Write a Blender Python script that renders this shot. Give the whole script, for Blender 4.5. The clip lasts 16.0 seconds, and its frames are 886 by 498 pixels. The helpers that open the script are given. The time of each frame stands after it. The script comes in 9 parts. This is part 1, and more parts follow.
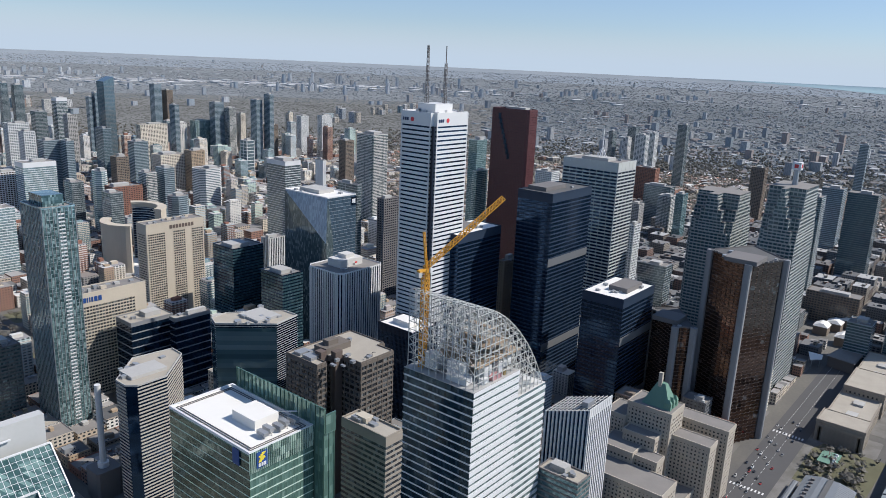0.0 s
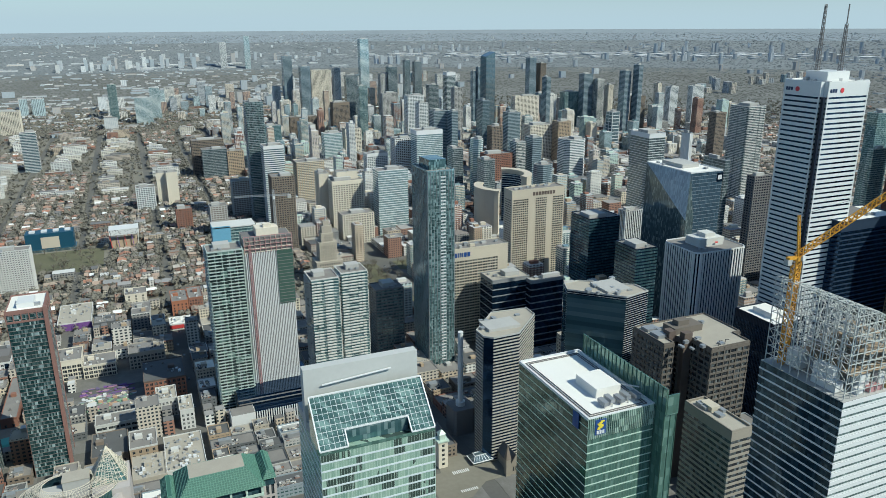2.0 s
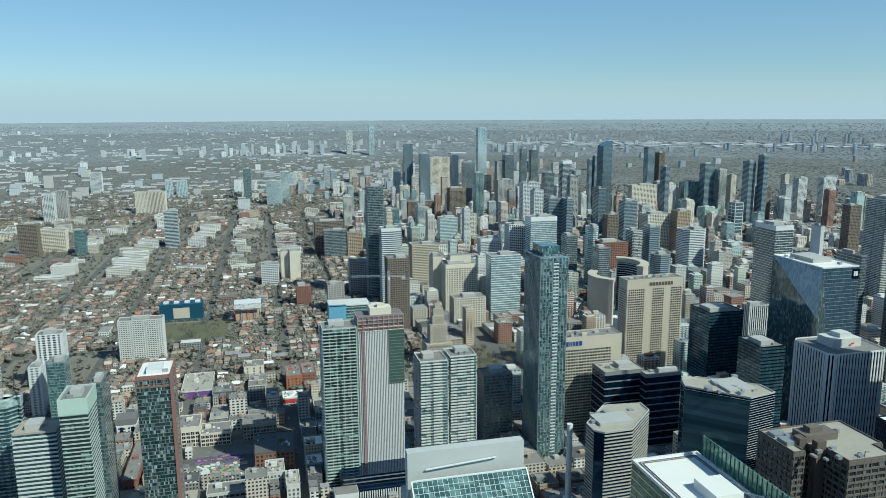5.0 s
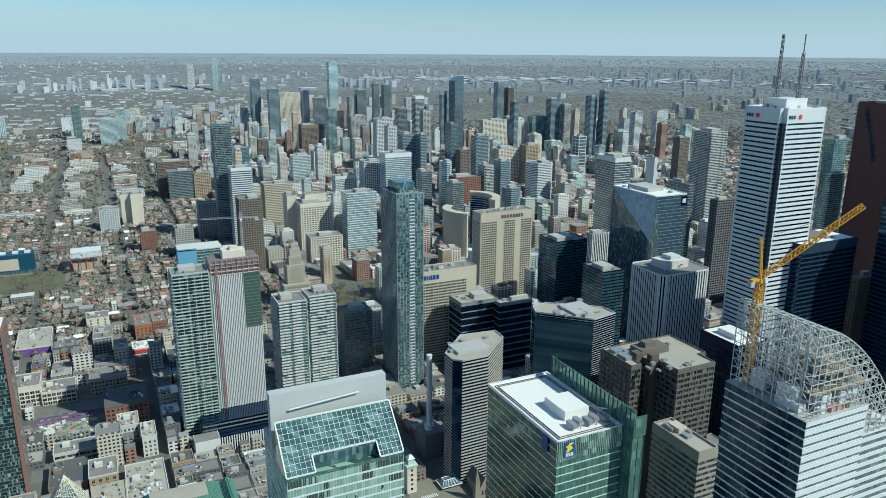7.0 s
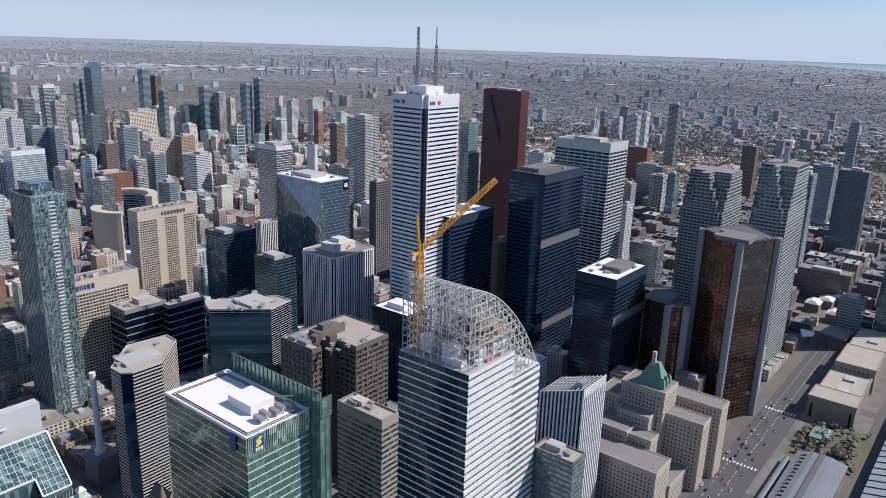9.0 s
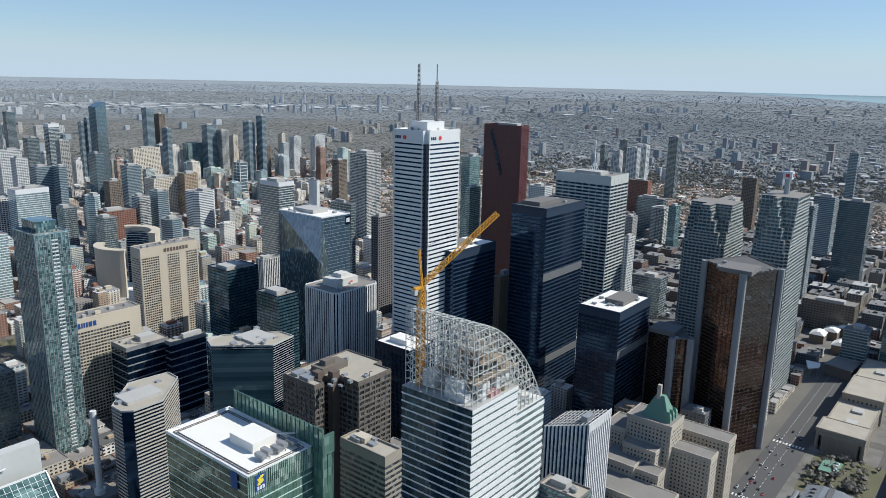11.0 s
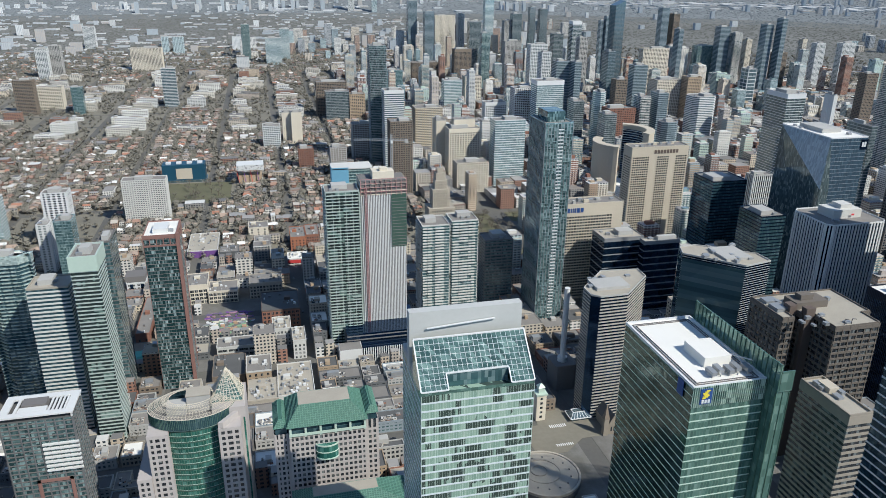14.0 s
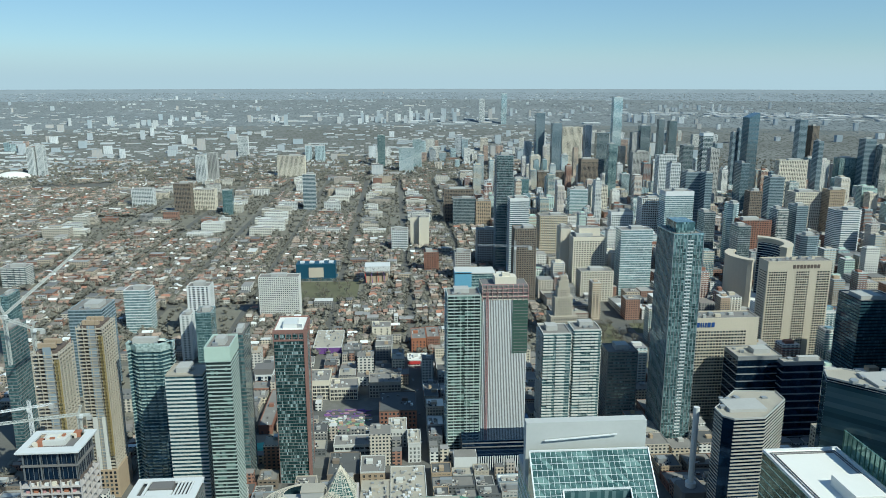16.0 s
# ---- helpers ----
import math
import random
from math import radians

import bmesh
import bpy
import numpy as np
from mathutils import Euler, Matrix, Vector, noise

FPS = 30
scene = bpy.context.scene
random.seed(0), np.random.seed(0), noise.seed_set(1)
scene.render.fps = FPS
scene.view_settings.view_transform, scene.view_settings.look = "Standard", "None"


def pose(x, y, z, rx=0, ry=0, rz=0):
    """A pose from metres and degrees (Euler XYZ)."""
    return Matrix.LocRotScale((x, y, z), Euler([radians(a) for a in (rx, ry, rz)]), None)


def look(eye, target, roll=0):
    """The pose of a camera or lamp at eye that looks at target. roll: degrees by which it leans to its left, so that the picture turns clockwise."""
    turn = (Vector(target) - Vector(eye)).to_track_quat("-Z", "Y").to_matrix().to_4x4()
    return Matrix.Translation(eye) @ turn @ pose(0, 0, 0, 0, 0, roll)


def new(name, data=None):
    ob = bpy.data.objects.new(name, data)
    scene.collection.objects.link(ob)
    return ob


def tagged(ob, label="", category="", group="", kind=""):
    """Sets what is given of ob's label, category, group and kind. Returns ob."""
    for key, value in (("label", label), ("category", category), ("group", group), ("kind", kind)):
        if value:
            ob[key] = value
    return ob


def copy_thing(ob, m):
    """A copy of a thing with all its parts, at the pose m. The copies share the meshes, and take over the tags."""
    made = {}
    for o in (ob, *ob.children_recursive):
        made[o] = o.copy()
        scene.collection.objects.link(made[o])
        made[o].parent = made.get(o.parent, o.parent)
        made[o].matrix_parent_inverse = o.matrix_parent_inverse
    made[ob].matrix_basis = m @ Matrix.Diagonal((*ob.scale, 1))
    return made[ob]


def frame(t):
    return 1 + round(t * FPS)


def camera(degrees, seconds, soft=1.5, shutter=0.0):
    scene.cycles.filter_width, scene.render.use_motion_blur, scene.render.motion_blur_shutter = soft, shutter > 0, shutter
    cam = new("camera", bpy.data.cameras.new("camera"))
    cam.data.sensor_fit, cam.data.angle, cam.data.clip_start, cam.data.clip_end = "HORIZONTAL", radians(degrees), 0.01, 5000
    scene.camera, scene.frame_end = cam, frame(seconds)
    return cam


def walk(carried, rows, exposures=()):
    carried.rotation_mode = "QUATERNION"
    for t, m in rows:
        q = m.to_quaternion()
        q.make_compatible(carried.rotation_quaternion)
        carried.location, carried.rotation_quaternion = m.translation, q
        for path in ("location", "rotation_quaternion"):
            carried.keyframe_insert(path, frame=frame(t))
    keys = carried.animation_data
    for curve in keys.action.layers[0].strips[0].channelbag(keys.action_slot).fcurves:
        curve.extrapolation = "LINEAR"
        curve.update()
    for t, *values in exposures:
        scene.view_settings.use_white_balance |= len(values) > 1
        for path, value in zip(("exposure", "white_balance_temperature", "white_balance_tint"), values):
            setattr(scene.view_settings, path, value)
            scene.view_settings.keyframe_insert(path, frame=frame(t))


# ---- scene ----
cam = camera(62.23, 16.0, 0.75)
EYE = (0.0, 0.0, 346.0)
PATH = [
    (0.0, pose(*EYE, 75.50, -2.46, -50.50)),
    (0.5, pose(*EYE, 75.09, -1.83, -45.59)),
    (1.0, pose(*EYE, 74.56, -0.94, -37.93)),
    (1.5, pose(*EYE, 73.83, -0.22, -29.90)),
    (2.0, pose(*EYE, 72.81, 0.31, -23.01)),
    (2.5, pose(*EYE, 71.75, 0.68, -18.17)),
    (3.0, pose(*EYE, 71.35, 0.96, -15.09)),
    (3.5, pose(*EYE, 72.40, 1.24, -12.98)),
    (3.7, pose(*EYE, 73.27, 1.29, -12.35)),
    (4.00, pose(*EYE, 74.77, 1.23, -11.83)),
    (4.30, pose(*EYE, 76.38, 1.02, -11.93)),
    (4.60, pose(*EYE, 77.90, 0.72, -12.57)),
    (4.90, pose(*EYE, 79.14, 0.38, -13.62)),
    (5.20, pose(*EYE, 79.91, 0.05, -15.00)),
    (5.50, pose(*EYE, 80.01, -0.23, -16.59)),
    (5.8, pose(*EYE, 79.25, -0.39, -18.31)),
    (6.0, pose(*EYE, 78.38, -0.43, -19.48)),
    (6.5, pose(*EYE, 76.32, -0.35, -22.25)),
    (7.0, pose(*EYE, 74.58, -0.36, -25.35)),
    (7.5, pose(*EYE, 73.44, -0.49, -29.88)),
    (8.0, pose(*EYE, 72.89, -0.93, -35.82)),
    (8.5, pose(*EYE, 73.05, -1.64, -43.96)),
    (9.0, pose(*EYE, 74.19, -1.81, -51.23)),
    (9.2, pose(*EYE, 74.75, -1.83, -52.66)),
    (9.50, pose(*EYE, 75.50, -1.79, -53.93)),
    (9.80, pose(*EYE, 76.11, -1.65, -54.68)),
    (10.10, pose(*EYE, 76.57, -1.47, -54.86)),
    (10.40, pose(*EYE, 76.86, -1.30, -54.38)),
    (10.70, pose(*EYE, 76.96, -1.21, -53.18)),
    (11.00, pose(*EYE, 76.85, -1.26, -51.20)),
    (11.3, pose(*EYE, 76.52, -1.50, -48.35)),
    (11.5, pose(*EYE, 76.15, -1.77, -45.89)),
    (12.0, pose(*EYE, 74.42, -2.42, -37.98)),
    (12.5, pose(*EYE, 72.16, -2.50, -29.66)),
    (13.0, pose(*EYE, 70.24, -2.06, -22.50)),
    (13.5, pose(*EYE, 69.09, -1.23, -17.26)),
    (14.0, pose(*EYE, 68.95, -0.54, -13.60)),
    (14.5, pose(*EYE, 69.92, -0.13, -10.65)),
    (15.0, pose(*EYE, 71.85, 0.03, -7.77)),
    (15.5, pose(*EYE, 74.31, 0.06, -5.49)),
    (16.0, pose(*EYE, 77.12, -0.03, -3.88)),
]
walk(cam, PATH, [(0.0, 0.18, 6060, 11), (1.0, 0.14, 6000, 7), (1.5, 0.12, 5980, -1), (2.0, 0.1, 5950, -5), (3.0, 0.12, 5950, -2), (3.5, 0.14, 5950, -2), (6.0, 0.03, 5560, -17), (7.0, 0.08, 5660, -9), (8.0, 0.1, 5820, -3), (8.5, 0.14, 5950, 4), (9.0, 0.18, 6050, 16),
                 (11.5, 0.2, 6020, 3), (12.0, 0.16, 6000, 2), (12.5, 0.14, 6050, 6), (13.0, 0.14, 6050, 8), (14.0, 0.14, 6000, 5), (15.0, 0.15, 5850, 5), (15.5, 0.1, 5760, -2), (16.0, 0.08, 5740, -10)])


# ---- world, sun ----
SUN_AZ, SUN_EL = radians(138), radians(44)      # clockwise from +y, above the horizon
sky = bpy.data.worlds.new("sky")
scene.world = sky
sky.use_nodes = True
_n = sky.node_tree.nodes
_sky = _n.new("ShaderNodeTexSky")
_sky.sky_type, _sky.sun_disc = "NISHITA", False
_sky.sun_elevation, _sky.sun_rotation = SUN_EL, SUN_AZ
_sky.altitude, _sky.air_density, _sky.dust_density, _sky.ozone_density = 346, 1.0, 0.1, 2.0
_soft = _n.new("ShaderNodeGamma")         # thin haze evens out the clear sky
_soft.inputs[1].default_value = 0.68
_tint = _n.new("ShaderNodeMix")
_tint.data_type, _tint.blend_type = "RGBA", "MULTIPLY"
_tint.inputs[0].default_value, _tint.inputs[7].default_value = 1.0, (1.10, 1.27, 1.53, 1)
sky.node_tree.links.new(_sky.outputs[0], _soft.inputs[0])
sky.node_tree.links.new(_soft.outputs[0], _tint.inputs[6])
sky.node_tree.links.new(_tint.outputs[2], _n["Background"].inputs[0])
_n["Background"].inputs[1].default_value = 0.113
_sun = bpy.data.lights.new("sun", "SUN")
_sun.energy, _sun.angle, _sun.color = 4.8, radians(0.6), (1.0, 0.92, 0.81)
_sd = Vector((math.sin(SUN_AZ) * math.cos(SUN_EL), math.cos(SUN_AZ) * math.cos(SUN_EL), math.sin(SUN_EL)))
new("sun", _sun).matrix_world = look(_sd * 900, (0, 0, 0))

# ---- materials ----
def nodes_of(name):
    m = bpy.data.materials.new(name)
    m.use_nodes = True
    t = m.node_tree
    return m, t, t.nodes["Principled BSDF"], t.links


def link_math(t, op, a, b=None, c=None):
    n = t.nodes.new("ShaderNodeMath")
    n.operation = op
    for i, v in enumerate((a, b, c)):
        if v is None:
            continue
        if isinstance(v, (int, float)):
            n.inputs[i].default_value = v
        else:
            t.links.new(v, n.inputs[i])
    return n.outputs[0]


def mixed(t, fac, a, b):
    n = t.nodes.new("ShaderNodeMix")
    n.data_type = "RGBA"
    for i, v in ((0, fac), (6, a), (7, b)):
        if isinstance(v, (int, float)):
            n.inputs[i].default_value = v
        elif isinstance(v, tuple):
            n.inputs[i].default_value = (*v, 1)
        else:
            t.links.new(v, n.inputs[i])
    return n.outputs[2]


def noise_at(t, scale, detail=3.0, stretch=None):
    g = t.nodes.new("ShaderNodeNewGeometry")
    n = t.nodes.new("ShaderNodeTexNoise")
    n.inputs["Scale"].default_value, n.inputs["Detail"].default_value = scale, detail
    vec = g.outputs["Position"]
    if stretch:
        k = t.nodes.new("ShaderNodeMapping")
        k.inputs["Scale"].default_value = stretch
        t.links.new(vec, k.inputs[0])
        vec = k.outputs[0]
    t.links.new(vec, n.inputs["Vector"])
    return n.outputs["Fac"]


def tone(c, k):
    return tuple(min(1.0, max(0.0, v * k)) for v in c)


def surface(name, col, rough=0.75, metal=0.0, spec=0.5, vary=0.18, grain=0.6, coarse=0.03, streak=True, bump=0.15):
    """A plain building surface: large stains, vertical streaks, fine grain, a little relief."""
    m, t, p, l = nodes_of(name)
    big = noise_at(t, coarse, 4, (1, 1, 0.35) if streak else None)
    fine = noise_at(t, grain, 5)
    info = t.nodes.new("ShaderNodeObjectInfo")
    f = link_math(t, "ADD", link_math(t, "MULTIPLY", big, 0.55), link_math(t, "MULTIPLY", fine, 0.35))
    f = link_math(t, "ADD", f, link_math(t, "MULTIPLY", info.outputs["Random"], 0.12))
    l.new(mixed(t, f, tone(col, 1 - 1.3 * vary), tone(col, 1 + 1.1 * vary)), p.inputs["Base Color"])
    l.new(link_math(t, "ADD", rough - 0.08, link_math(t, "MULTIPLY", fine, 0.16)), p.inputs["Roughness"])
    p.inputs["Metallic"].default_value, p.inputs["IOR"].default_value = metal, 1.3 + 0.4 * spec
    b = t.nodes.new("ShaderNodeBump")
    b.inputs["Strength"].default_value, b.inputs["Distance"].default_value = bump, 0.2
    l.new(fine, b.inputs["Height"])
    l.new(b.outputs[0], p.inputs["Normal"])
    return m


def curtain_glass(name, col, metal=0.5, rough=0.07, pane=(1.5, 4.0), blind=0.25, wave=0.02, bright=(0.55, 0.58, 0.55), amp=0.4):
    """Curtain-wall glass: panes that differ a little in tint and tilt, some with blinds drawn."""
    m, t, p, l = nodes_of(name)
    g = t.nodes.new("ShaderNodeNewGeometry")
    x = t.nodes.new("ShaderNodeSeparateXYZ")
    l.new(g.outputs["Position"], x.inputs[0])
    u = link_math(t, "FLOOR", link_math(t, "DIVIDE", link_math(t, "ADD", x.outputs[0], x.outputs[1]), pane[0]))
    v = link_math(t, "FLOOR", link_math(t, "DIVIDE", x.outputs[2], pane[1]))
    c = t.nodes.new("ShaderNodeCombineXYZ")
    l.new(u, c.inputs[0])
    l.new(v, c.inputs[1])
    w = t.nodes.new("ShaderNodeTexWhiteNoise")
    w.noise_dimensions = "2D"
    l.new(c.outputs[0], w.inputs["Vector"])
    big = noise_at(t, 0.02, 3)
    tint = mixed(t, w.outputs["Value"], tone(col, 0.72), tone(col, 1.25))
    tint = mixed(t, link_math(t, "MULTIPLY", big, 0.4), tint, tone(col, 0.55))
    lit = link_math(t, "POWER", w.outputs["Value"], 1.0 / max(blind, 0.02))
    deep = link_math(t, "MULTIPLY", lit, amp)
    l.new(mixed(t, deep, tint, bright), p.inputs["Base Color"])
    l.new(link_math(t, "MULTIPLY", link_math(t, "SUBTRACT", 1.0, deep), metal), p.inputs["Metallic"])
    p.inputs["Roughness"].default_value, p.inputs["IOR"].default_value = rough, 1.7
    b = t.nodes.new("ShaderNodeBump")
    b.inputs["Strength"].default_value, b.inputs["Distance"].default_value = 1.0, wave
    wob = noise_at(t, 0.25, 2)
    l.new(link_math(t, "ADD", wob, link_math(t, "MULTIPLY", w.outputs["Value"], 0.1)), b.inputs["Height"])
    l.new(b.outputs[0], p.inputs["Normal"])
    return m


def room_glass(name, pale, mid, dark, pane=(1.1, 3.8), rise=0.0, open_share=0.3, rough=0.12):
    """Glass front with panes of two tints; whole groups of rooms stand open and dark behind it."""
    m, t, p, l = nodes_of(name)
    g = t.nodes.new("ShaderNodeNewGeometry")
    x = t.nodes.new("ShaderNodeSeparateXYZ")
    l.new(g.outputs["Position"], x.inputs[0])
    side = link_math(t, "ADD", x.outputs[0], x.outputs[1])
    v = link_math(t, "FLOOR", link_math(t, "DIVIDE", link_math(t, "SUBTRACT", x.outputs[2], rise), pane[1]))

    def cell(width, shift):
        c = t.nodes.new("ShaderNodeCombineXYZ")
        l.new(link_math(t, "FLOOR", link_math(t, "DIVIDE", side, width)), c.inputs[0])
        l.new(link_math(t, "ADD", v, shift), c.inputs[1])
        w = t.nodes.new("ShaderNodeTexWhiteNoise")
        w.noise_dimensions = "2D"
        l.new(c.outputs[0], w.inputs["Vector"])
        return w.outputs["Value"]
    fine, room, zone = cell(pane[0], 0.0), cell(pane[0] * 5, 31.0), noise_at(t, 0.06, 2)
    tint = mixed(t, link_math(t, "ADD", link_math(t, "MULTIPLY", fine, 0.6), link_math(t, "MULTIPLY", room, 0.4)), mid, pale)
    score = link_math(t, "ADD", link_math(t, "MULTIPLY", room, 0.62), link_math(t, "ADD", link_math(t, "MULTIPLY", fine, 0.2), link_math(t, "MULTIPLY", zone, 0.75)))
    gone = link_math(t, "GREATER_THAN", score, 1.02 - open_share * 0.6)
    l.new(mixed(t, gone, tint, dark), p.inputs["Base Color"])
    p.inputs["Metallic"].default_value = 0.15
    p.inputs["Roughness"].default_value, p.inputs["IOR"].default_value = rough, 1.6
    b = t.nodes.new("ShaderNodeBump")
    b.inputs["Strength"].default_value, b.inputs["Distance"].default_value = 1.0, 0.02
    l.new(link_math(t, "ADD", noise_at(t, 0.25, 2), link_math(t, "MULTIPLY", fine, 0.2)), b.inputs["Height"])
    l.new(b.outputs[0], p.inputs["Normal"])
    return m


def town_material(name, walls, roofs, fh=3.4, pitch=3.0, win=(0.03, 0.04, 0.05), open_u=0.55, open_v=0.5):
    """Small far buildings in one mesh: each island takes its own wall and roof tone, window openings sit on a storey grid."""
    m, t, p, l = nodes_of(name)
    g = t.nodes.new("ShaderNodeNewGeometry")
    rnd = g.outputs["Random Per Island"]
    x = t.nodes.new("ShaderNodeSeparateXYZ")
    l.new(g.outputs["Position"], x.inputs[0])
    nrm = t.nodes.new("ShaderNodeSeparateXYZ")
    l.new(g.outputs["True Normal"], nrm.inputs[0])

    def ramp(fac, cols):
        r = t.nodes.new("ShaderNodeValToRGB")
        r.color_ramp.interpolation = "CONSTANT"
        e = r.color_ramp.elements
        while len(e) < len(cols):
            e.new(0.5)
        for i, c in enumerate(cols):
            e[i].position, e[i].color = i / len(cols), (*c, 1)
        l.new(fac, r.inputs[0])
        return r.outputs[0]
    info = t.nodes.new("ShaderNodeObjectInfo")
    rnd = link_math(t, "FRACT", link_math(t, "ADD", rnd, link_math(t, "MULTIPLY", info.outputs["Random"], 7.3)))
    wall = ramp(rnd, walls)
    other = link_math(t, "FRACT", link_math(t, "MULTIPLY", rnd, 37.7))
    roof = ramp(other, roofs)
    grime = noise_at(t, 0.12, 4)
    wall = mixed(t, link_math(t, "MULTIPLY", grime, 0.25), wall, (0.12, 0.11, 0.10))
    roof = mixed(t, link_math(t, "MULTIPLY", noise_at(t, 0.2, 4), 0.35), roof, (0.14, 0.13, 0.12))
    along = link_math(t, "ADD", link_math(t, "MULTIPLY", x.outputs[0], link_math(t, "ABSOLUTE", nrm.outputs[1])),
                      link_math(t, "MULTIPLY", x.outputs[1], link_math(t, "ABSOLUTE", nrm.outputs[0])))
    wide = link_math(t, "ADD", pitch * 0.8, link_math(t, "MULTIPLY", other, pitch * 0.8))
    fu = link_math(t, "FRACT", link_math(t, "DIVIDE", along, wide))
    fv = link_math(t, "FRACT", link_math(t, "DIVIDE", x.outputs[2], fh))
    hole = link_math(t, "MULTIPLY", link_math(t, "LESS_THAN", fu, open_u), link_math(t, "LESS_THAN", fv, open_v))
    face = mixed(t, hole, wall, win)
    flat = link_math(t, "GREATER_THAN", nrm.outputs[2], 0.3)
    l.new(mixed(t, flat, face, roof), p.inputs["Base Color"])
    solid = link_math(t, "MAXIMUM", flat, link_math(t, "SUBTRACT", 1.0, hole))
    l.new(link_math(t, "ADD", 0.2, link_math(t, "MULTIPLY", solid, 0.6)), p.inputs["Roughness"])
    return m


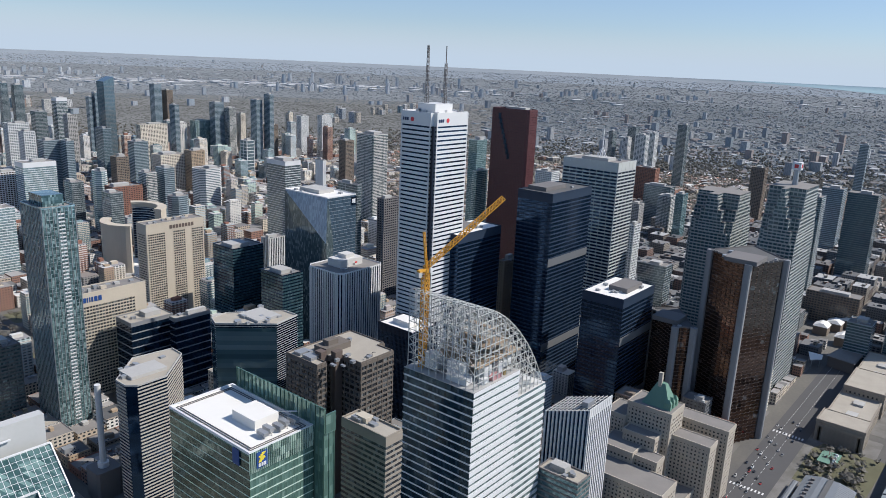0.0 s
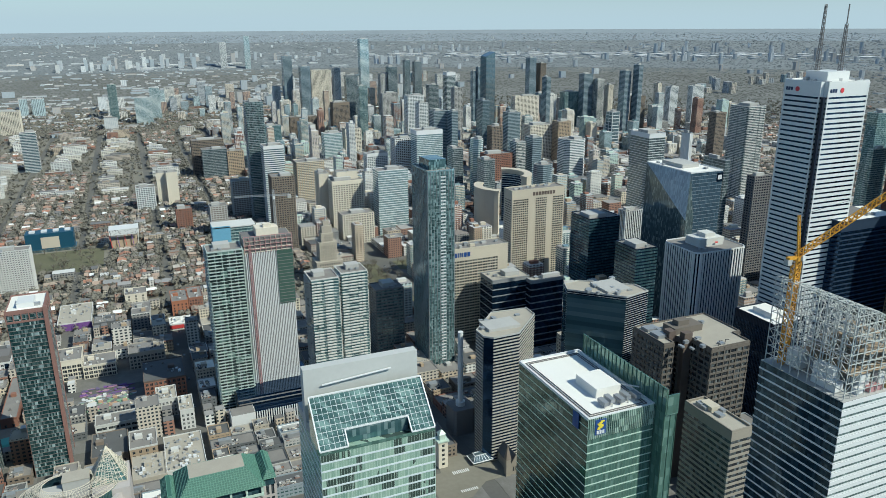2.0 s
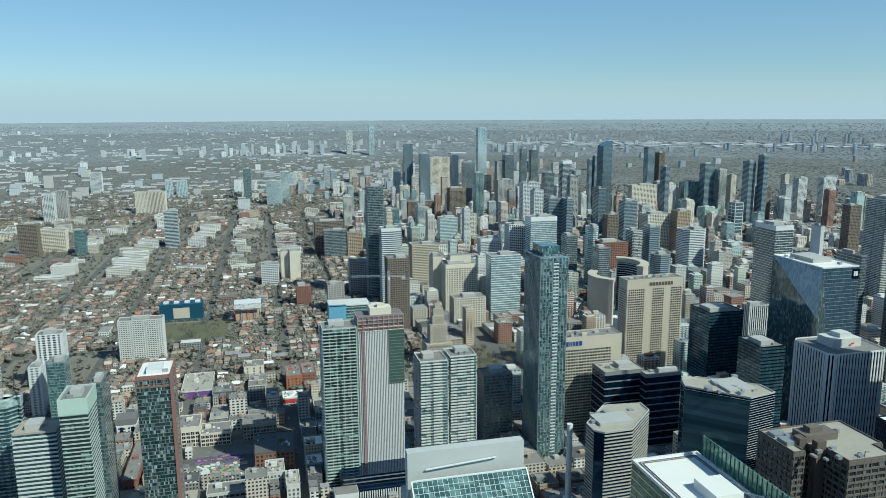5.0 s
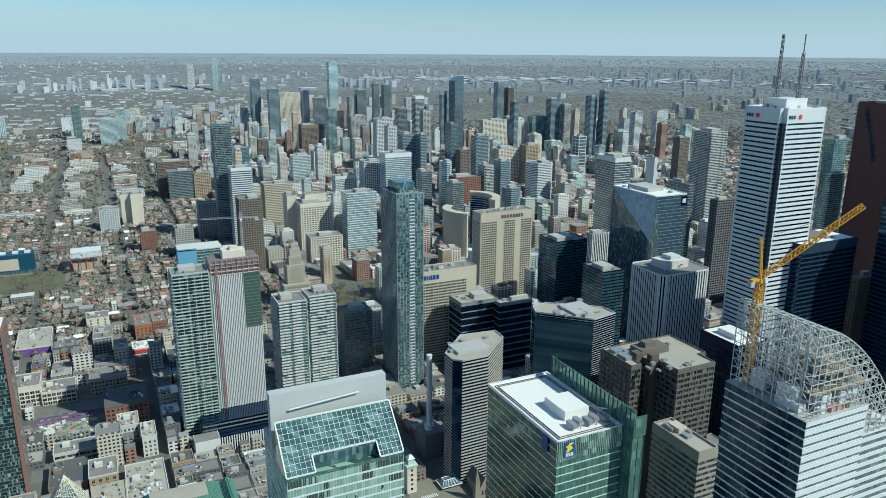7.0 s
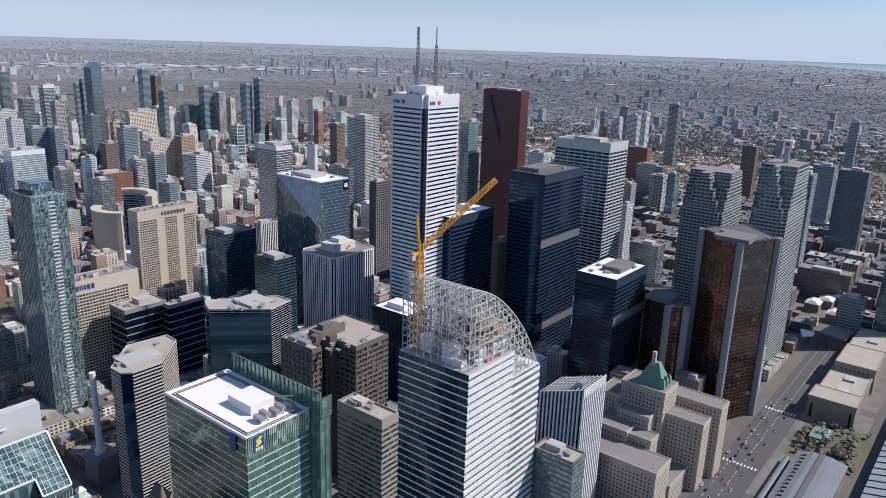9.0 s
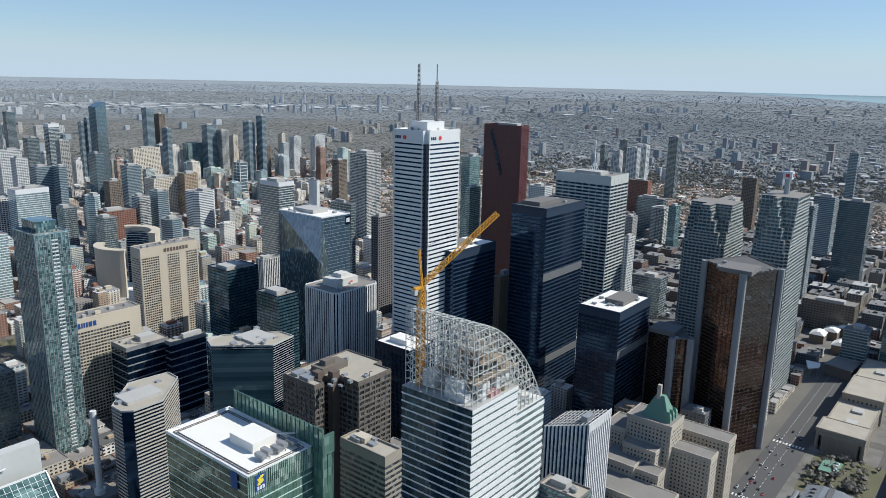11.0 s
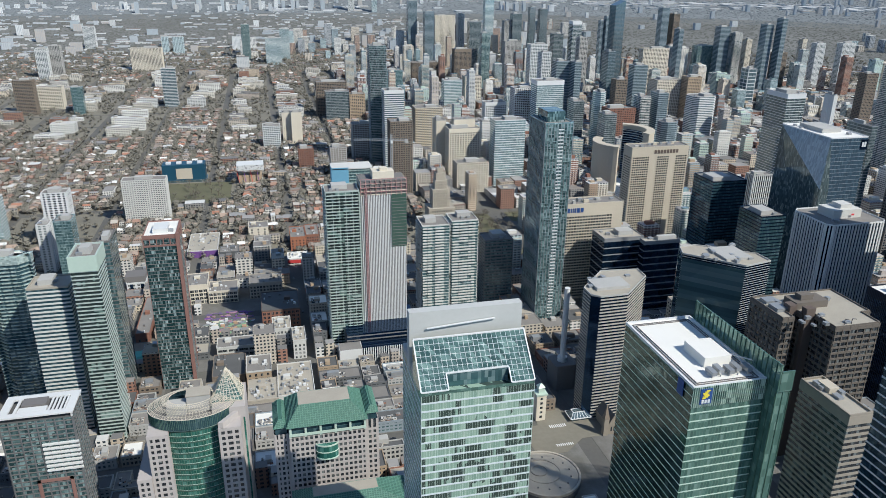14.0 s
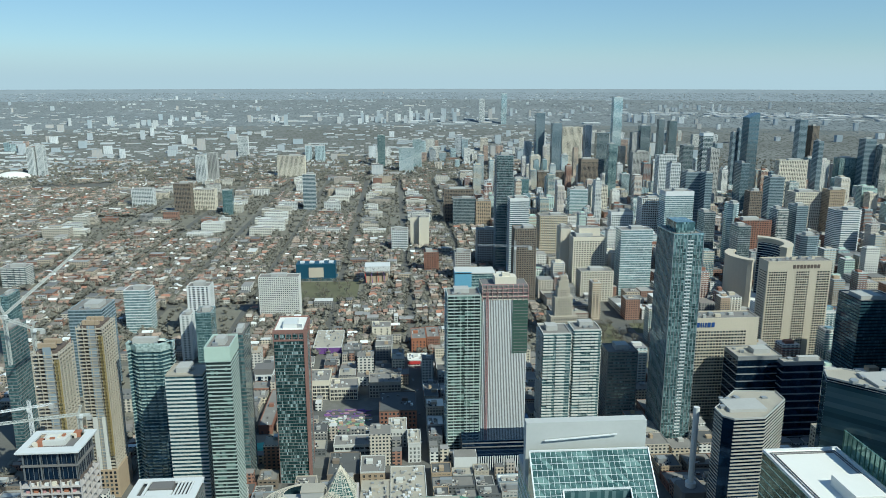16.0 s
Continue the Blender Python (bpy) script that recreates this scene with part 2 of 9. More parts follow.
M = {
    "white_panel": surface("white_panel", (0.62, 0.62, 0.61), 0.55, vary=0.1),
    "white_metal": surface("white_metal", (0.66, 0.66, 0.66), 0.45, vary=0.08),
    "pale_glass_rail": curtain_glass("pale_glass_rail", (0.42, 0.52, 0.50), 0.25, 0.12, (1.6, 1.2), 0.3),
    "beige": surface("beige", (0.50, 0.44, 0.35), 0.85),
    "cream": surface("cream", (0.62, 0.56, 0.46), 0.85),
    "limestone": surface("limestone", (0.41, 0.365, 0.30), 0.88, vary=0.22),
    "concrete": surface("concrete", (0.40, 0.39, 0.37), 0.9, vary=0.22),
    "pale_concrete": surface("pale_concrete", (0.56, 0.55, 0.52), 0.88),
    "dark_concrete": surface("dark_concrete", (0.16, 0.15, 0.145), 0.85),
    "brown_concrete": surface("brown_concrete", (0.20, 0.16, 0.125), 0.85),
    "brown_dark": surface("brown_dark", (0.12, 0.09, 0.075), 0.75),
    "red_granite": surface("red_granite", (0.092, 0.028, 0.029), 0.42, vary=0.15),
    "slate": surface("slate", (0.26, 0.30, 0.33), 0.5, vary=0.15),
    "louvre": surface("louvre", (0.13, 0.135, 0.14), 0.5),
    "tower_band": surface("tower_band", (0.020, 0.035, 0.062), 0.6, spec=0.2),
    "lobe_brown": surface("lobe_brown", (0.138, 0.118, 0.10), 0.85),
    "red_brick": surface("red_brick", (0.24, 0.115, 0.08), 0.9, vary=0.25),
    "tan_brick": surface("tan_brick", (0.38, 0.29, 0.20), 0.9, vary=0.22),
    "black_steel": surface("black_steel", (0.008, 0.013, 0.026), 0.4, 0.0, spec=0.1),
    "grey_metal": surface("grey_metal", (0.35, 0.36, 0.37), 0.45, 0.4),
    "steel_frame": surface("steel_frame", (0.47, 0.475, 0.45), 0.55, 0.0),
    "roof_gravel": surface("roof_gravel", (0.215, 0.20, 0.185), 0.95, vary=0.3, grain=1.2, coarse=0.08, streak=False),
    "roof_tan": surface("roof_tan", (0.36, 0.325, 0.27), 0.95, vary=0.25, grain=1.2, coarse=0.08, streak=False),
    "roof_white": surface("roof_white", (0.74, 0.715, 0.665), 0.7, vary=0.06, coarse=0.1, streak=False),
    "roof_dark": surface("roof_dark", (0.10, 0.10, 0.10), 0.9, vary=0.3, coarse=0.08, streak=False),
    "copper": surface("copper", (0.13, 0.24, 0.18), 0.7, vary=0.2),
    "green_tile": surface("green_tile", (0.062, 0.128, 0.092), 0.6, vary=0.2),
    "crane_yellow": surface("crane_yellow", (0.60, 0.29, 0.025), 0.5, vary=0.12),
    "crane_red": surface("crane_red", (0.45, 0.05, 0.04), 0.5),
    "pink_steel": surface("pink_steel", (0.42, 0.22, 0.22), 0.6),
    "blue_wrap": surface("blue_wrap", (0.16, 0.36, 0.50), 0.6),
    "orange_net": surface("orange_net", (0.30, 0.23, 0.10), 0.8, vary=0.35, grain=0.25),
    "asphalt": surface("asphalt", (0.082, 0.081, 0.082), 0.9, vary=0.25, grain=0.5, coarse=0.02, streak=False),
    "sidewalk": surface("sidewalk", (0.34, 0.33, 0.31), 0.9, vary=0.2, streak=False),
    "grass": surface("grass", (0.118, 0.114, 0.066), 0.95, vary=0.35, grain=0.3, coarse=0.03, streak=False),
    "earth": surface("earth", (0.30, 0.25, 0.19), 0.95, vary=0.3, streak=False),
    "bark": surface("bark", (0.13, 0.105, 0.085), 0.95, vary=0.3),
    "twigs": surface("twigs", (0.16, 0.148, 0.122), 0.95, vary=0.4, coarse=0.03, streak=False),
    "window_dark": curtain_glass("window_dark", (0.028, 0.034, 0.042), 0.1, 0.14, (1.5, 3.6), 0.2, amp=0.3),
    "glass_navy": curtain_glass("glass_navy", (0.165, 0.24, 0.28), 0.5, 0.06, (1.5, 3.8), 0.1, amp=0.15),
    "glass_black": curtain_glass("glass_black", (0.019, 0.052, 0.112), 0.8, 0.07, (1.5, 3.8), 0.06, amp=0.10),
    "glass_green": curtain_glass("glass_green", (0.15, 0.28, 0.235), 0.5, 0.06, (1.5, 4.0), 0.15, amp=0.22),
    "glass_teal": curtain_glass("glass_teal", (0.10, 0.205, 0.225), 0.5, 0.06, (1.5, 3.0), 0.4, amp=0.32),
    "glass_pale": curtain_glass("glass_pale", (0.38, 0.54, 0.57), 0.55, 0.06, (1.5, 4.0), 0.2),
    "glass_blue": curtain_glass("glass_blue", (0.12, 0.20, 0.28), 0.55, 0.05, (1.5, 4.0), 0.1, amp=0.12),
    "glass_deep": curtain_glass("glass_deep", (0.065, 0.135, 0.165), 0.45, 0.05, (1.5, 4.0), 0.15, amp=0.15),
    "glass_dash": curtain_glass("glass_dash", (0.025, 0.072, 0.078), 0.35, 0.07, (1.05, 3.0), 0.22, amp=0.75, bright=(0.50, 0.62, 0.63)),
    # two glasses for one tower: shade, then sunlight, put into the tint
    "glass_shaded_blue": curtain_glass("glass_shaded_blue", (0.030, 0.078, 0.115), 0.6, 0.06, (1.5, 4.0), 0.12, amp=0.16),
    "glass_sunlit": curtain_glass("glass_sunlit", (0.20, 0.27, 0.265), 0.4, 0.08, (3.0, 4.0), 0.3, amp=0.3, bright=(0.5, 0.58, 0.55)),
    # reflected sky put into a light, hardly metallic base colour
    "glass_sky_facet": curtain_glass("glass_sky_facet", (0.33, 0.46, 0.58), 0.15, 0.08, (1.5, 4.0), 0.08, amp=0.1),
    "slab_white": surface("slab_white", (0.58, 0.62, 0.64), 0.5, vary=0.1),
    "wall_grey": surface("wall_grey", (0.45, 0.45, 0.435), 0.85, vary=0.12),
    "dusty_red": surface("dusty_red", (0.23, 0.125, 0.105), 0.75, vary=0.2),
    "commerce_band": surface("commerce_band", (0.47, 0.48, 0.45), 0.6, vary=0.12),
    "granite_band": surface("granite_band", (0.34, 0.35, 0.33), 0.7, vary=0.15),
    "tan_band": surface("tan_band", (0.40, 0.36, 0.31), 0.8, vary=0.15),
    "glass_roof": curtain_glass("glass_roof", (0.085, 0.175, 0.155), 0.5, 0.08, (2.1, 2.2), 0.5, amp=0.42, bright=(0.42, 0.55, 0.48)),
    "glass_check": curtain_glass("glass_check", (0.055, 0.115, 0.125), 0.4, 0.07, (1.6, 3.0), 0.5, amp=0.55, bright=(0.46, 0.60, 0.59)),
    "mint_band": surface("mint_band", (0.47, 0.57, 0.49), 0.4, vary=0.12),
    "pink_stone": surface("pink_stone", (0.43, 0.39, 0.37), 0.85, vary=0.15),
    "pillar_grey": surface("pillar_grey", (0.22, 0.225, 0.23), 0.6),
    "glass_gold": curtain_glass("glass_gold", (0.155, 0.095, 0.07), 0.8, 0.07, (1.6, 3.7), 0.0, 0.12),
    "glass_emerald": curtain_glass("glass_emerald", (0.05, 0.21, 0.165), 0.4, 0.06, (1.6, 3.85), 0.3, amp=0.3, bright=(0.4, 0.62, 0.55)),
    "glass_rooms": room_glass("glass_rooms", (0.45, 0.565, 0.455), (0.21, 0.33, 0.265), (0.055, 0.08, 0.068), (1.15, 3.8), 1.0, 0.36),
    "glass_condo": room_glass("glass_condo", (0.30, 0.40, 0.36), (0.12, 0.19, 0.17), (0.03, 0.045, 0.045), (1.4, 3.0), 0.0, 0.75),
    "mint_grey": surface("mint_grey", (0.40, 0.455, 0.425), 0.4, vary=0.15),
    # dark green tint holds the west front's shade and dim reflections
    "glass_shaded_green": curtain_glass("glass_shaded_green", (0.055, 0.105, 0.085), 0.6, 0.06, (3.0, 4.0), 0.12, 0.06, amp=0.12),
    "tile_roof": surface("tile_roof", (0.052, 0.135, 0.10), 0.6, vary=0.25),
    "tile_rib": surface("tile_rib", (0.125, 0.25, 0.195), 0.6, vary=0.15),
    "glass_mint": curtain_glass("glass_mint", (0.075, 0.165, 0.135), 0.4, 0.08, (2.2, 3.8), 0.7, amp=0.75, bright=(0.62, 0.72, 0.60)),
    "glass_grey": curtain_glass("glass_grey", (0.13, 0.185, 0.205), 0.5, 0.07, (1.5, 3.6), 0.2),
    "logo_navy": surface("logo_navy", (0.012, 0.03, 0.09), 0.5),
    "logo_red": surface("logo_red", (0.60, 0.04, 0.05), 0.5),
    "logo_blue": surface("logo_blue", (0.015, 0.06, 0.22), 0.5),
    "logo_yellow": surface("logo_yellow", (0.75, 0.60, 0.05), 0.5),
    "red_paint": surface("red_paint", (0.50, 0.05, 0.05), 0.6),
    "gallery_blue": surface("gallery_blue", (0.02, 0.085, 0.14), 0.45, 0.3),
    "net_green": surface("net_green", (0.04, 0.085, 0.065), 0.8),
    "rust": surface("rust", (0.34, 0.14, 0.08), 0.85),
    "purple": surface("purple", (0.16, 0.07, 0.25), 0.7),
}
M["town_low"] = town_material("town_low",
    [(0.32, 0.17, 0.12), (0.52, 0.43, 0.33), (0.64, 0.61, 0.56), (0.27, 0.15, 0.11), (0.46, 0.40, 0.34), (0.72, 0.70, 0.66), (0.26, 0.25, 0.24), (0.56, 0.50, 0.42), (0.66, 0.58, 0.46)],
    [(0.20, 0.195, 0.19), (0.36, 0.34, 0.32), (0.15, 0.145, 0.14), (0.28, 0.265, 0.25), (0.66, 0.65, 0.62), (0.24, 0.21, 0.19), (0.32, 0.31, 0.30), (0.17, 0.165, 0.16)])
M["town_house"] = town_material("town_house",
    [(0.30, 0.16, 0.115), (0.34, 0.22, 0.16), (0.26, 0.15, 0.115), (0.54, 0.48, 0.40), (0.38, 0.27, 0.20), (0.64, 0.61, 0.56), (0.46, 0.38, 0.30)],
    [(0.232, 0.183, 0.152), (0.329, 0.195, 0.140), (0.195, 0.171, 0.152), (0.415, 0.305, 0.232), (0.268, 0.220, 0.183), (0.403, 0.183, 0.116), (0.488, 0.439, 0.378), (0.281, 0.232, 0.195), (0.800, 0.800, 0.781), (0.354, 0.281, 0.220)], 3.0, 2.4)
M["town_tall"] = town_material("town_tall",
    [(0.70, 0.67, 0.61), (0.30, 0.40, 0.43), (0.46, 0.48, 0.50), (0.78, 0.77, 0.74), (0.46, 0.33, 0.26), (0.36, 0.43, 0.46), (0.66, 0.58, 0.48), (0.48, 0.58, 0.60), (0.74, 0.70, 0.64)],
    [(0.38, 0.37, 0.36), (0.58, 0.56, 0.53), (0.28, 0.27, 0.27), (0.48, 0.46, 0.44)], 3.0, 3.4, (0.06, 0.075, 0.09), 0.6, 0.55)
M["town_pale"] = town_material("town_pale",
    [(0.66, 0.62, 0.54), (0.74, 0.72, 0.67), (0.56, 0.52, 0.45), (0.70, 0.66, 0.58), (0.60, 0.60, 0.58), (0.50, 0.44, 0.36)],
    [(0.50, 0.48, 0.45), (0.68, 0.67, 0.64), (0.40, 0.38, 0.36), (0.58, 0.56, 0.53), (0.34, 0.33, 0.32)], 3.8, 4.0, (0.09, 0.10, 0.11), 0.6, 0.45)
M["town_east"] = town_material("town_east",
    [(0.16, 0.13, 0.11), (0.20, 0.12, 0.09), (0.12, 0.13, 0.14), (0.26, 0.23, 0.19), (0.15, 0.17, 0.18), (0.30, 0.28, 0.25)],
    [(0.10, 0.105, 0.11), (0.15, 0.15, 0.15), (0.08, 0.085, 0.09), (0.20, 0.195, 0.19), (0.13, 0.12, 0.115), (0.42, 0.42, 0.41)])
# haze put into the colours: blue-grey walls, windows nearly as pale
M["hazed_town"] = town_material("hazed_town",
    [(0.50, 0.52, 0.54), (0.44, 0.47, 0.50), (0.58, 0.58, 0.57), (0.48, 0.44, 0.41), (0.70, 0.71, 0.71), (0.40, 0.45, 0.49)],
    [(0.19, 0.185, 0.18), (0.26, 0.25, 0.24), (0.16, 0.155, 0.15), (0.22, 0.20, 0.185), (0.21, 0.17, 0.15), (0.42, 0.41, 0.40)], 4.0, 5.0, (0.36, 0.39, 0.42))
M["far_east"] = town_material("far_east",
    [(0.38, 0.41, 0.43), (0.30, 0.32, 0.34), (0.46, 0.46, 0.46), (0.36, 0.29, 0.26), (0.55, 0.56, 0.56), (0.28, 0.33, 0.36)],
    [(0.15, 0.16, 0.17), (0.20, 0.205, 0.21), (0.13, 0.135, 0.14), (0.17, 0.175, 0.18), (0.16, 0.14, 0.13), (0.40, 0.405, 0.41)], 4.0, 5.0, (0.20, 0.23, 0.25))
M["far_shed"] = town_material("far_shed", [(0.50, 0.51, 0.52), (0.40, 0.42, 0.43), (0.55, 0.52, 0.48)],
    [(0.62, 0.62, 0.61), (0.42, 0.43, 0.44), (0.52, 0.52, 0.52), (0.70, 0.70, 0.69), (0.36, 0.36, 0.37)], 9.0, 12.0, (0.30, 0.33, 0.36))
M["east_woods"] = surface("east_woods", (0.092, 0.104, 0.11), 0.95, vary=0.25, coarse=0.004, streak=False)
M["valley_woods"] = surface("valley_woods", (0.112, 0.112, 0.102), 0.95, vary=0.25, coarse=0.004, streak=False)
# the blue-grey of the farthest woods is haze put into the base colour
M["hazed_woods"] = surface("hazed_woods", (0.136, 0.150, 0.158), 0.95, vary=0.22, coarse=0.004, streak=False)

# ---- shapes ----
EYE_H, R_FLAT, R_END, Z_RIM = 346.0, 2300.0, 4650.0, 300.0
_r = np.linspace(R_FLAT, R_END, 400)
_d = EYE_H * _r / (EYE_H - Z_RIM * ((_r - R_FLAT) / (R_END - R_FLAT)) ** 1.6)     # how far off a place on the bowl seems


def reach(d):
    """Beyond R_FLAT the land bends up like a bowl towards its rim, so that all of it lies within the camera's range."""
    return d if d < R_FLAT else float(np.interp(d, _d, _r))


def bend(x, y, z):
    d = math.hypot(x, y)
    k = reach(d) / d if d > R_FLAT else 1.0
    return x * k, y * k, EYE_H + (z - EYE_H) * k


class Shape:
    def __init__(self):
        self.v, self.f = [], []

    def prism(self, poly, z0, z1, top=True, bottom=False, top_poly=None):
        n, k = len(poly), len(self.v)
        self.v += [(x, y, z0) for x, y in poly] + [(x, y, z1) for x, y in (top_poly or poly)]
        self.f += [(k + i, k + (i + 1) % n, k + n + (i + 1) % n, k + n + i) for i in range(n)]
        if top:
            self.f.append(tuple(range(k + n, k + 2 * n)))
        if bottom:
            self.f.append(tuple(range(k + n - 1, k - 1, -1)))
        return self

    def box(self, x0, y0, z0, x1, y1, z1):
        return self.prism([(x0, y0), (x1, y0), (x1, y1), (x0, y1)], z0, z1, True, True)

    def ring(self, outer, inner, z0, z1):
        n, k = len(outer), len(self.v)
        for p, z in ((outer, z0), (outer, z1), (inner, z1), (inner, z0)):
            self.v += [(x, y, z) for x, y in p]
        for a, b in ((0, 1), (1, 2), (2, 3), (3, 0)):
            self.f += [(k + a * n + i, k + a * n + (i + 1) % n, k + b * n + (i + 1) % n, k + b * n + i) for i in range(n)]
        return self

    def beam(self, p, q, w=0.4):
        p, q = Vector(p), Vector(q)
        d = (q - p).normalized()
        a = d.cross((0, 0, 1) if abs(d.z) < 0.9 else (1, 0, 0)).normalized() * (w / 2)
        b = d.cross(a).normalized() * (w / 2)
        k = len(self.v)
        for c in (p, q):
            self.v += [tuple(c + s * a + t * b) for s, t in ((-1, -1), (1, -1), (1, 1), (-1, 1))]
        self.f += [(k + i, k + (i + 1) % 4, k + 4 + (i + 1) % 4, k + 4 + i) for i in range(4)] + [(k + 3, k + 2, k + 1, k), (k + 4, k + 5, k + 6, k + 7)]
        return self

    def mesh(self, name, material, bent=False):
        me = bpy.data.meshes.new(name)
        me.from_pydata([bend(*p) for p in self.v] if bent else self.v, [], self.f)
        me.materials.append(material)
        me.update()
        return me


def part(name, shape, material, parent, label="", at=(0, 0, 0), kind=""):
    """One mesh object under a thing or a part; shape may be a Shape or a mesh that is shared."""
    me = shape if isinstance(shape, bpy.types.Mesh) else shape.mesh(name, material)
    ob = new(name, me)
    ob.parent, ob.location = parent, at
    return tagged(ob, label, kind=kind)


def thing(name, x, y, label, category, group="", z=0.0):
    """An Empty at a thing's base. Far out it shrinks and rises with the land."""
    ob = new(name)
    d = math.hypot(x, y)
    k = reach(d) / d if d > R_FLAT else 1.0
    ob.location, ob.scale = (x * k, y * k, EYE_H * (1 - k) + z * k), (k, k, k)
    return tagged(ob, label, category, group)


def rect(x0, y0, x1, y1):
    return [(x0, y0), (x1, y0), (x1, y1), (x0, y1)]


def cut_rect(x0, y0, x1, y1, c):
    return [(x0 + c, y0), (x1 - c, y0), (x1, y0 + c), (x1, y1 - c), (x1 - c, y1), (x0 + c, y1), (x0, y1 - c), (x0, y0 + c)]


def notched(x0, y0, x1, y1, c):
    return [(x0 + c, y0), (x1 - c, y0), (x1 - c, y0 + c), (x1, y0 + c), (x1, y1 - c), (x1 - c, y1 - c), (x1 - c, y1), (x0 + c, y1),
            (x0 + c, y1 - c), (x0, y1 - c), (x0, y0 + c), (x0 + c, y0 + c)]


def oval(cx, cy, rx, ry, n=24, turn=0.0):
    return [(cx + rx * math.cos(turn + 2 * math.pi * i / n), cy + ry * math.sin(turn + 2 * math.pi * i / n)) for i in range(n)]


def grown(poly, d):
    """The outline moved outwards by d (counter-clockwise outline)."""
    out, n = [], len(poly)
    for i in range(n):
        a, b, c = Vector(poly[i - 1]), Vector(poly[i]), Vector(poly[(i + 1) % n])
        u, w = (b - a).normalized(), (c - b).normalized()
        n1, n2 = Vector((u.y, -u.x)), Vector((w.y, -w.x))
        m = n1 + n2
        m = m / max(0.3, m.dot(n1)) if m.length > 1e-6 else n1
        out.append((b.x + m.x * d, b.y + m.y * d))
    return out


def piers(shape, poly, z0, z1, gap, width, depth, skip=()):
    """Upright piers or mullions along every edge of the outline."""
    n = len(poly)
    for i in range(n):
        if i in skip:
            continue
        a, b = Vector(poly[i]), Vector(poly[(i + 1) % n])
        run = (b - a).length
        if run < gap * 0.7:
            continue
        u = (b - a) / run
        o = Vector((u.y, -u.x))
        k = max(1, round(run / gap))
        for j in range(k + 1):
            c = a + u * min(max(run * j / k, width / 2), run - width / 2)
            q = [c - u * width / 2 - o * 0.05, c + u * width / 2 - o * 0.05, c + u * width / 2 + o * depth, c - u * width / 2 + o * depth]
            q = [(p.x, p.y) for p in (q[3], q[2], q[1], q[0])]
            shape.prism(q, z0, z1, True)
    return shape


def roof_kit(root, poly, h, rng, roof, lip=1.1, lip_mat=None, mech=1, mech_mat=None, mech_h=4.5, units=4):
    """Roof deck, parapet, plant rooms and air units."""
    part("roof", Shape().prism(poly, h - 0.3, h + 0.05), M[roof], root)
    if lip > 0:
        part("parapet", Shape().ring(grown(poly, 0.12), grown(poly, -0.5), h - 0.2, h + lip), M[lip_mat or "concrete"], root)
    xs, ys = [p[0] for p in poly], [p[1] for p in poly]
    w, d = max(xs) - min(xs), max(ys) - min(ys)
    for k in range(mech):
        a, b = w * rng.uniform(0.18, 0.28), d * rng.uniform(0.18, 0.28)
        cx, cy = rng.uniform(-0.15, 0.15) * w, rng.uniform(-0.12, 0.15) * d
        s = Shape().box(cx - a, cy - b, h + 0.05, cx + a, cy + b, h + mech_h * rng.uniform(0.8, 1.2))
        part("plant_room", s, M[mech_mat or "concrete"], root)
    for k in range(units):
        a, b = rng.uniform(1.0, 2.4), rng.uniform(1.0, 2.4)
        cx, cy = rng.uniform(-0.36, 0.36) * w, rng.uniform(-0.36, 0.36) * d
        part("air_unit", Shape().box(cx - a, cy - b, h + 0.05, cx + a, cy + b, h + rng.uniform(1.2, 2.6)), M["grey_metal"], root)


def balconies(shape, poly, z, bh, out, plan, rng):
    """Balcony fronts of one storey: bays along every side, some of them left out."""
    n = len(poly)
    for i in range(n):
        a, b = Vector(poly[i]), Vector(poly[(i + 1) % n])
        run = (b - a).length
        if run < 5:
            continue
        u = (b - a) / run
        o = Vector((u.y, -u.x))
        for f0, f1 in plan[i]:
            if rng.random() < 0.1:
                continue
            p, q = a + u * run * f0, a + u * run * f1
            c = [p - o * 0.1, q - o * 0.1, q + o * out, p + o * out]
            shape.prism([(v.x, v.y) for v in reversed(c)], z, z + bh, True, True)


def bay_plan(poly, rng):
    """Where the balcony bays lie along each side."""
    plan = []
    for i in range(len(poly)):
        run = (Vector(poly[(i + 1) % len(poly)]) - Vector(poly[i])).length
        f, bays = rng.uniform(0.0, 1.5), []
        while f < run - 2.5:
            w = rng.choice((3.2, 4.5, 6.5, 9.0))
            bays.append((f / run, min(1.0, (f + w) / run)))
            f += w + rng.choice((0.5, 1.6, 3.0))
        plan.append(bays)
    return plan


def storeys(root, poly, z0, z1, fh, bh, out, mat, each, name="floor_band", inner=0.3):
    """A band round the building at every storey; a deep one is broken into balconies on a thin slab."""
    n = max(1, int((z1 - z0) / fh + 0.01))
    step = (z1 - z0) / n
    rng = random.Random(int(z1 * 10) + len(poly))
    deep = out >= 0.55
    plan = bay_plan(poly, rng) if deep else None

    def one(s, z):
        if deep:
            s.ring(grown(poly, 0.12), grown(poly, -inner), z, z + 0.5)
            balconies(s, poly, z, bh, out + 0.35, plan, rng)
        else:
            s.ring(grown(poly, out), grown(poly, -inner), z, z + bh)
        return s
    if each:
        kinds = [one(Shape(), 0).mesh(name, M[mat]) for k in range(5 if deep else 1)]
        for i in range(n):
            part(name, rng.choice(kinds), None, root, at=(0, 0, z0 + i * step))
    else:
        s = Shape()
        for i in range(n):
            one(s, z0 + i * step)
        part(name, s, M[mat], root, kind="stuff")


COUNT = [0]


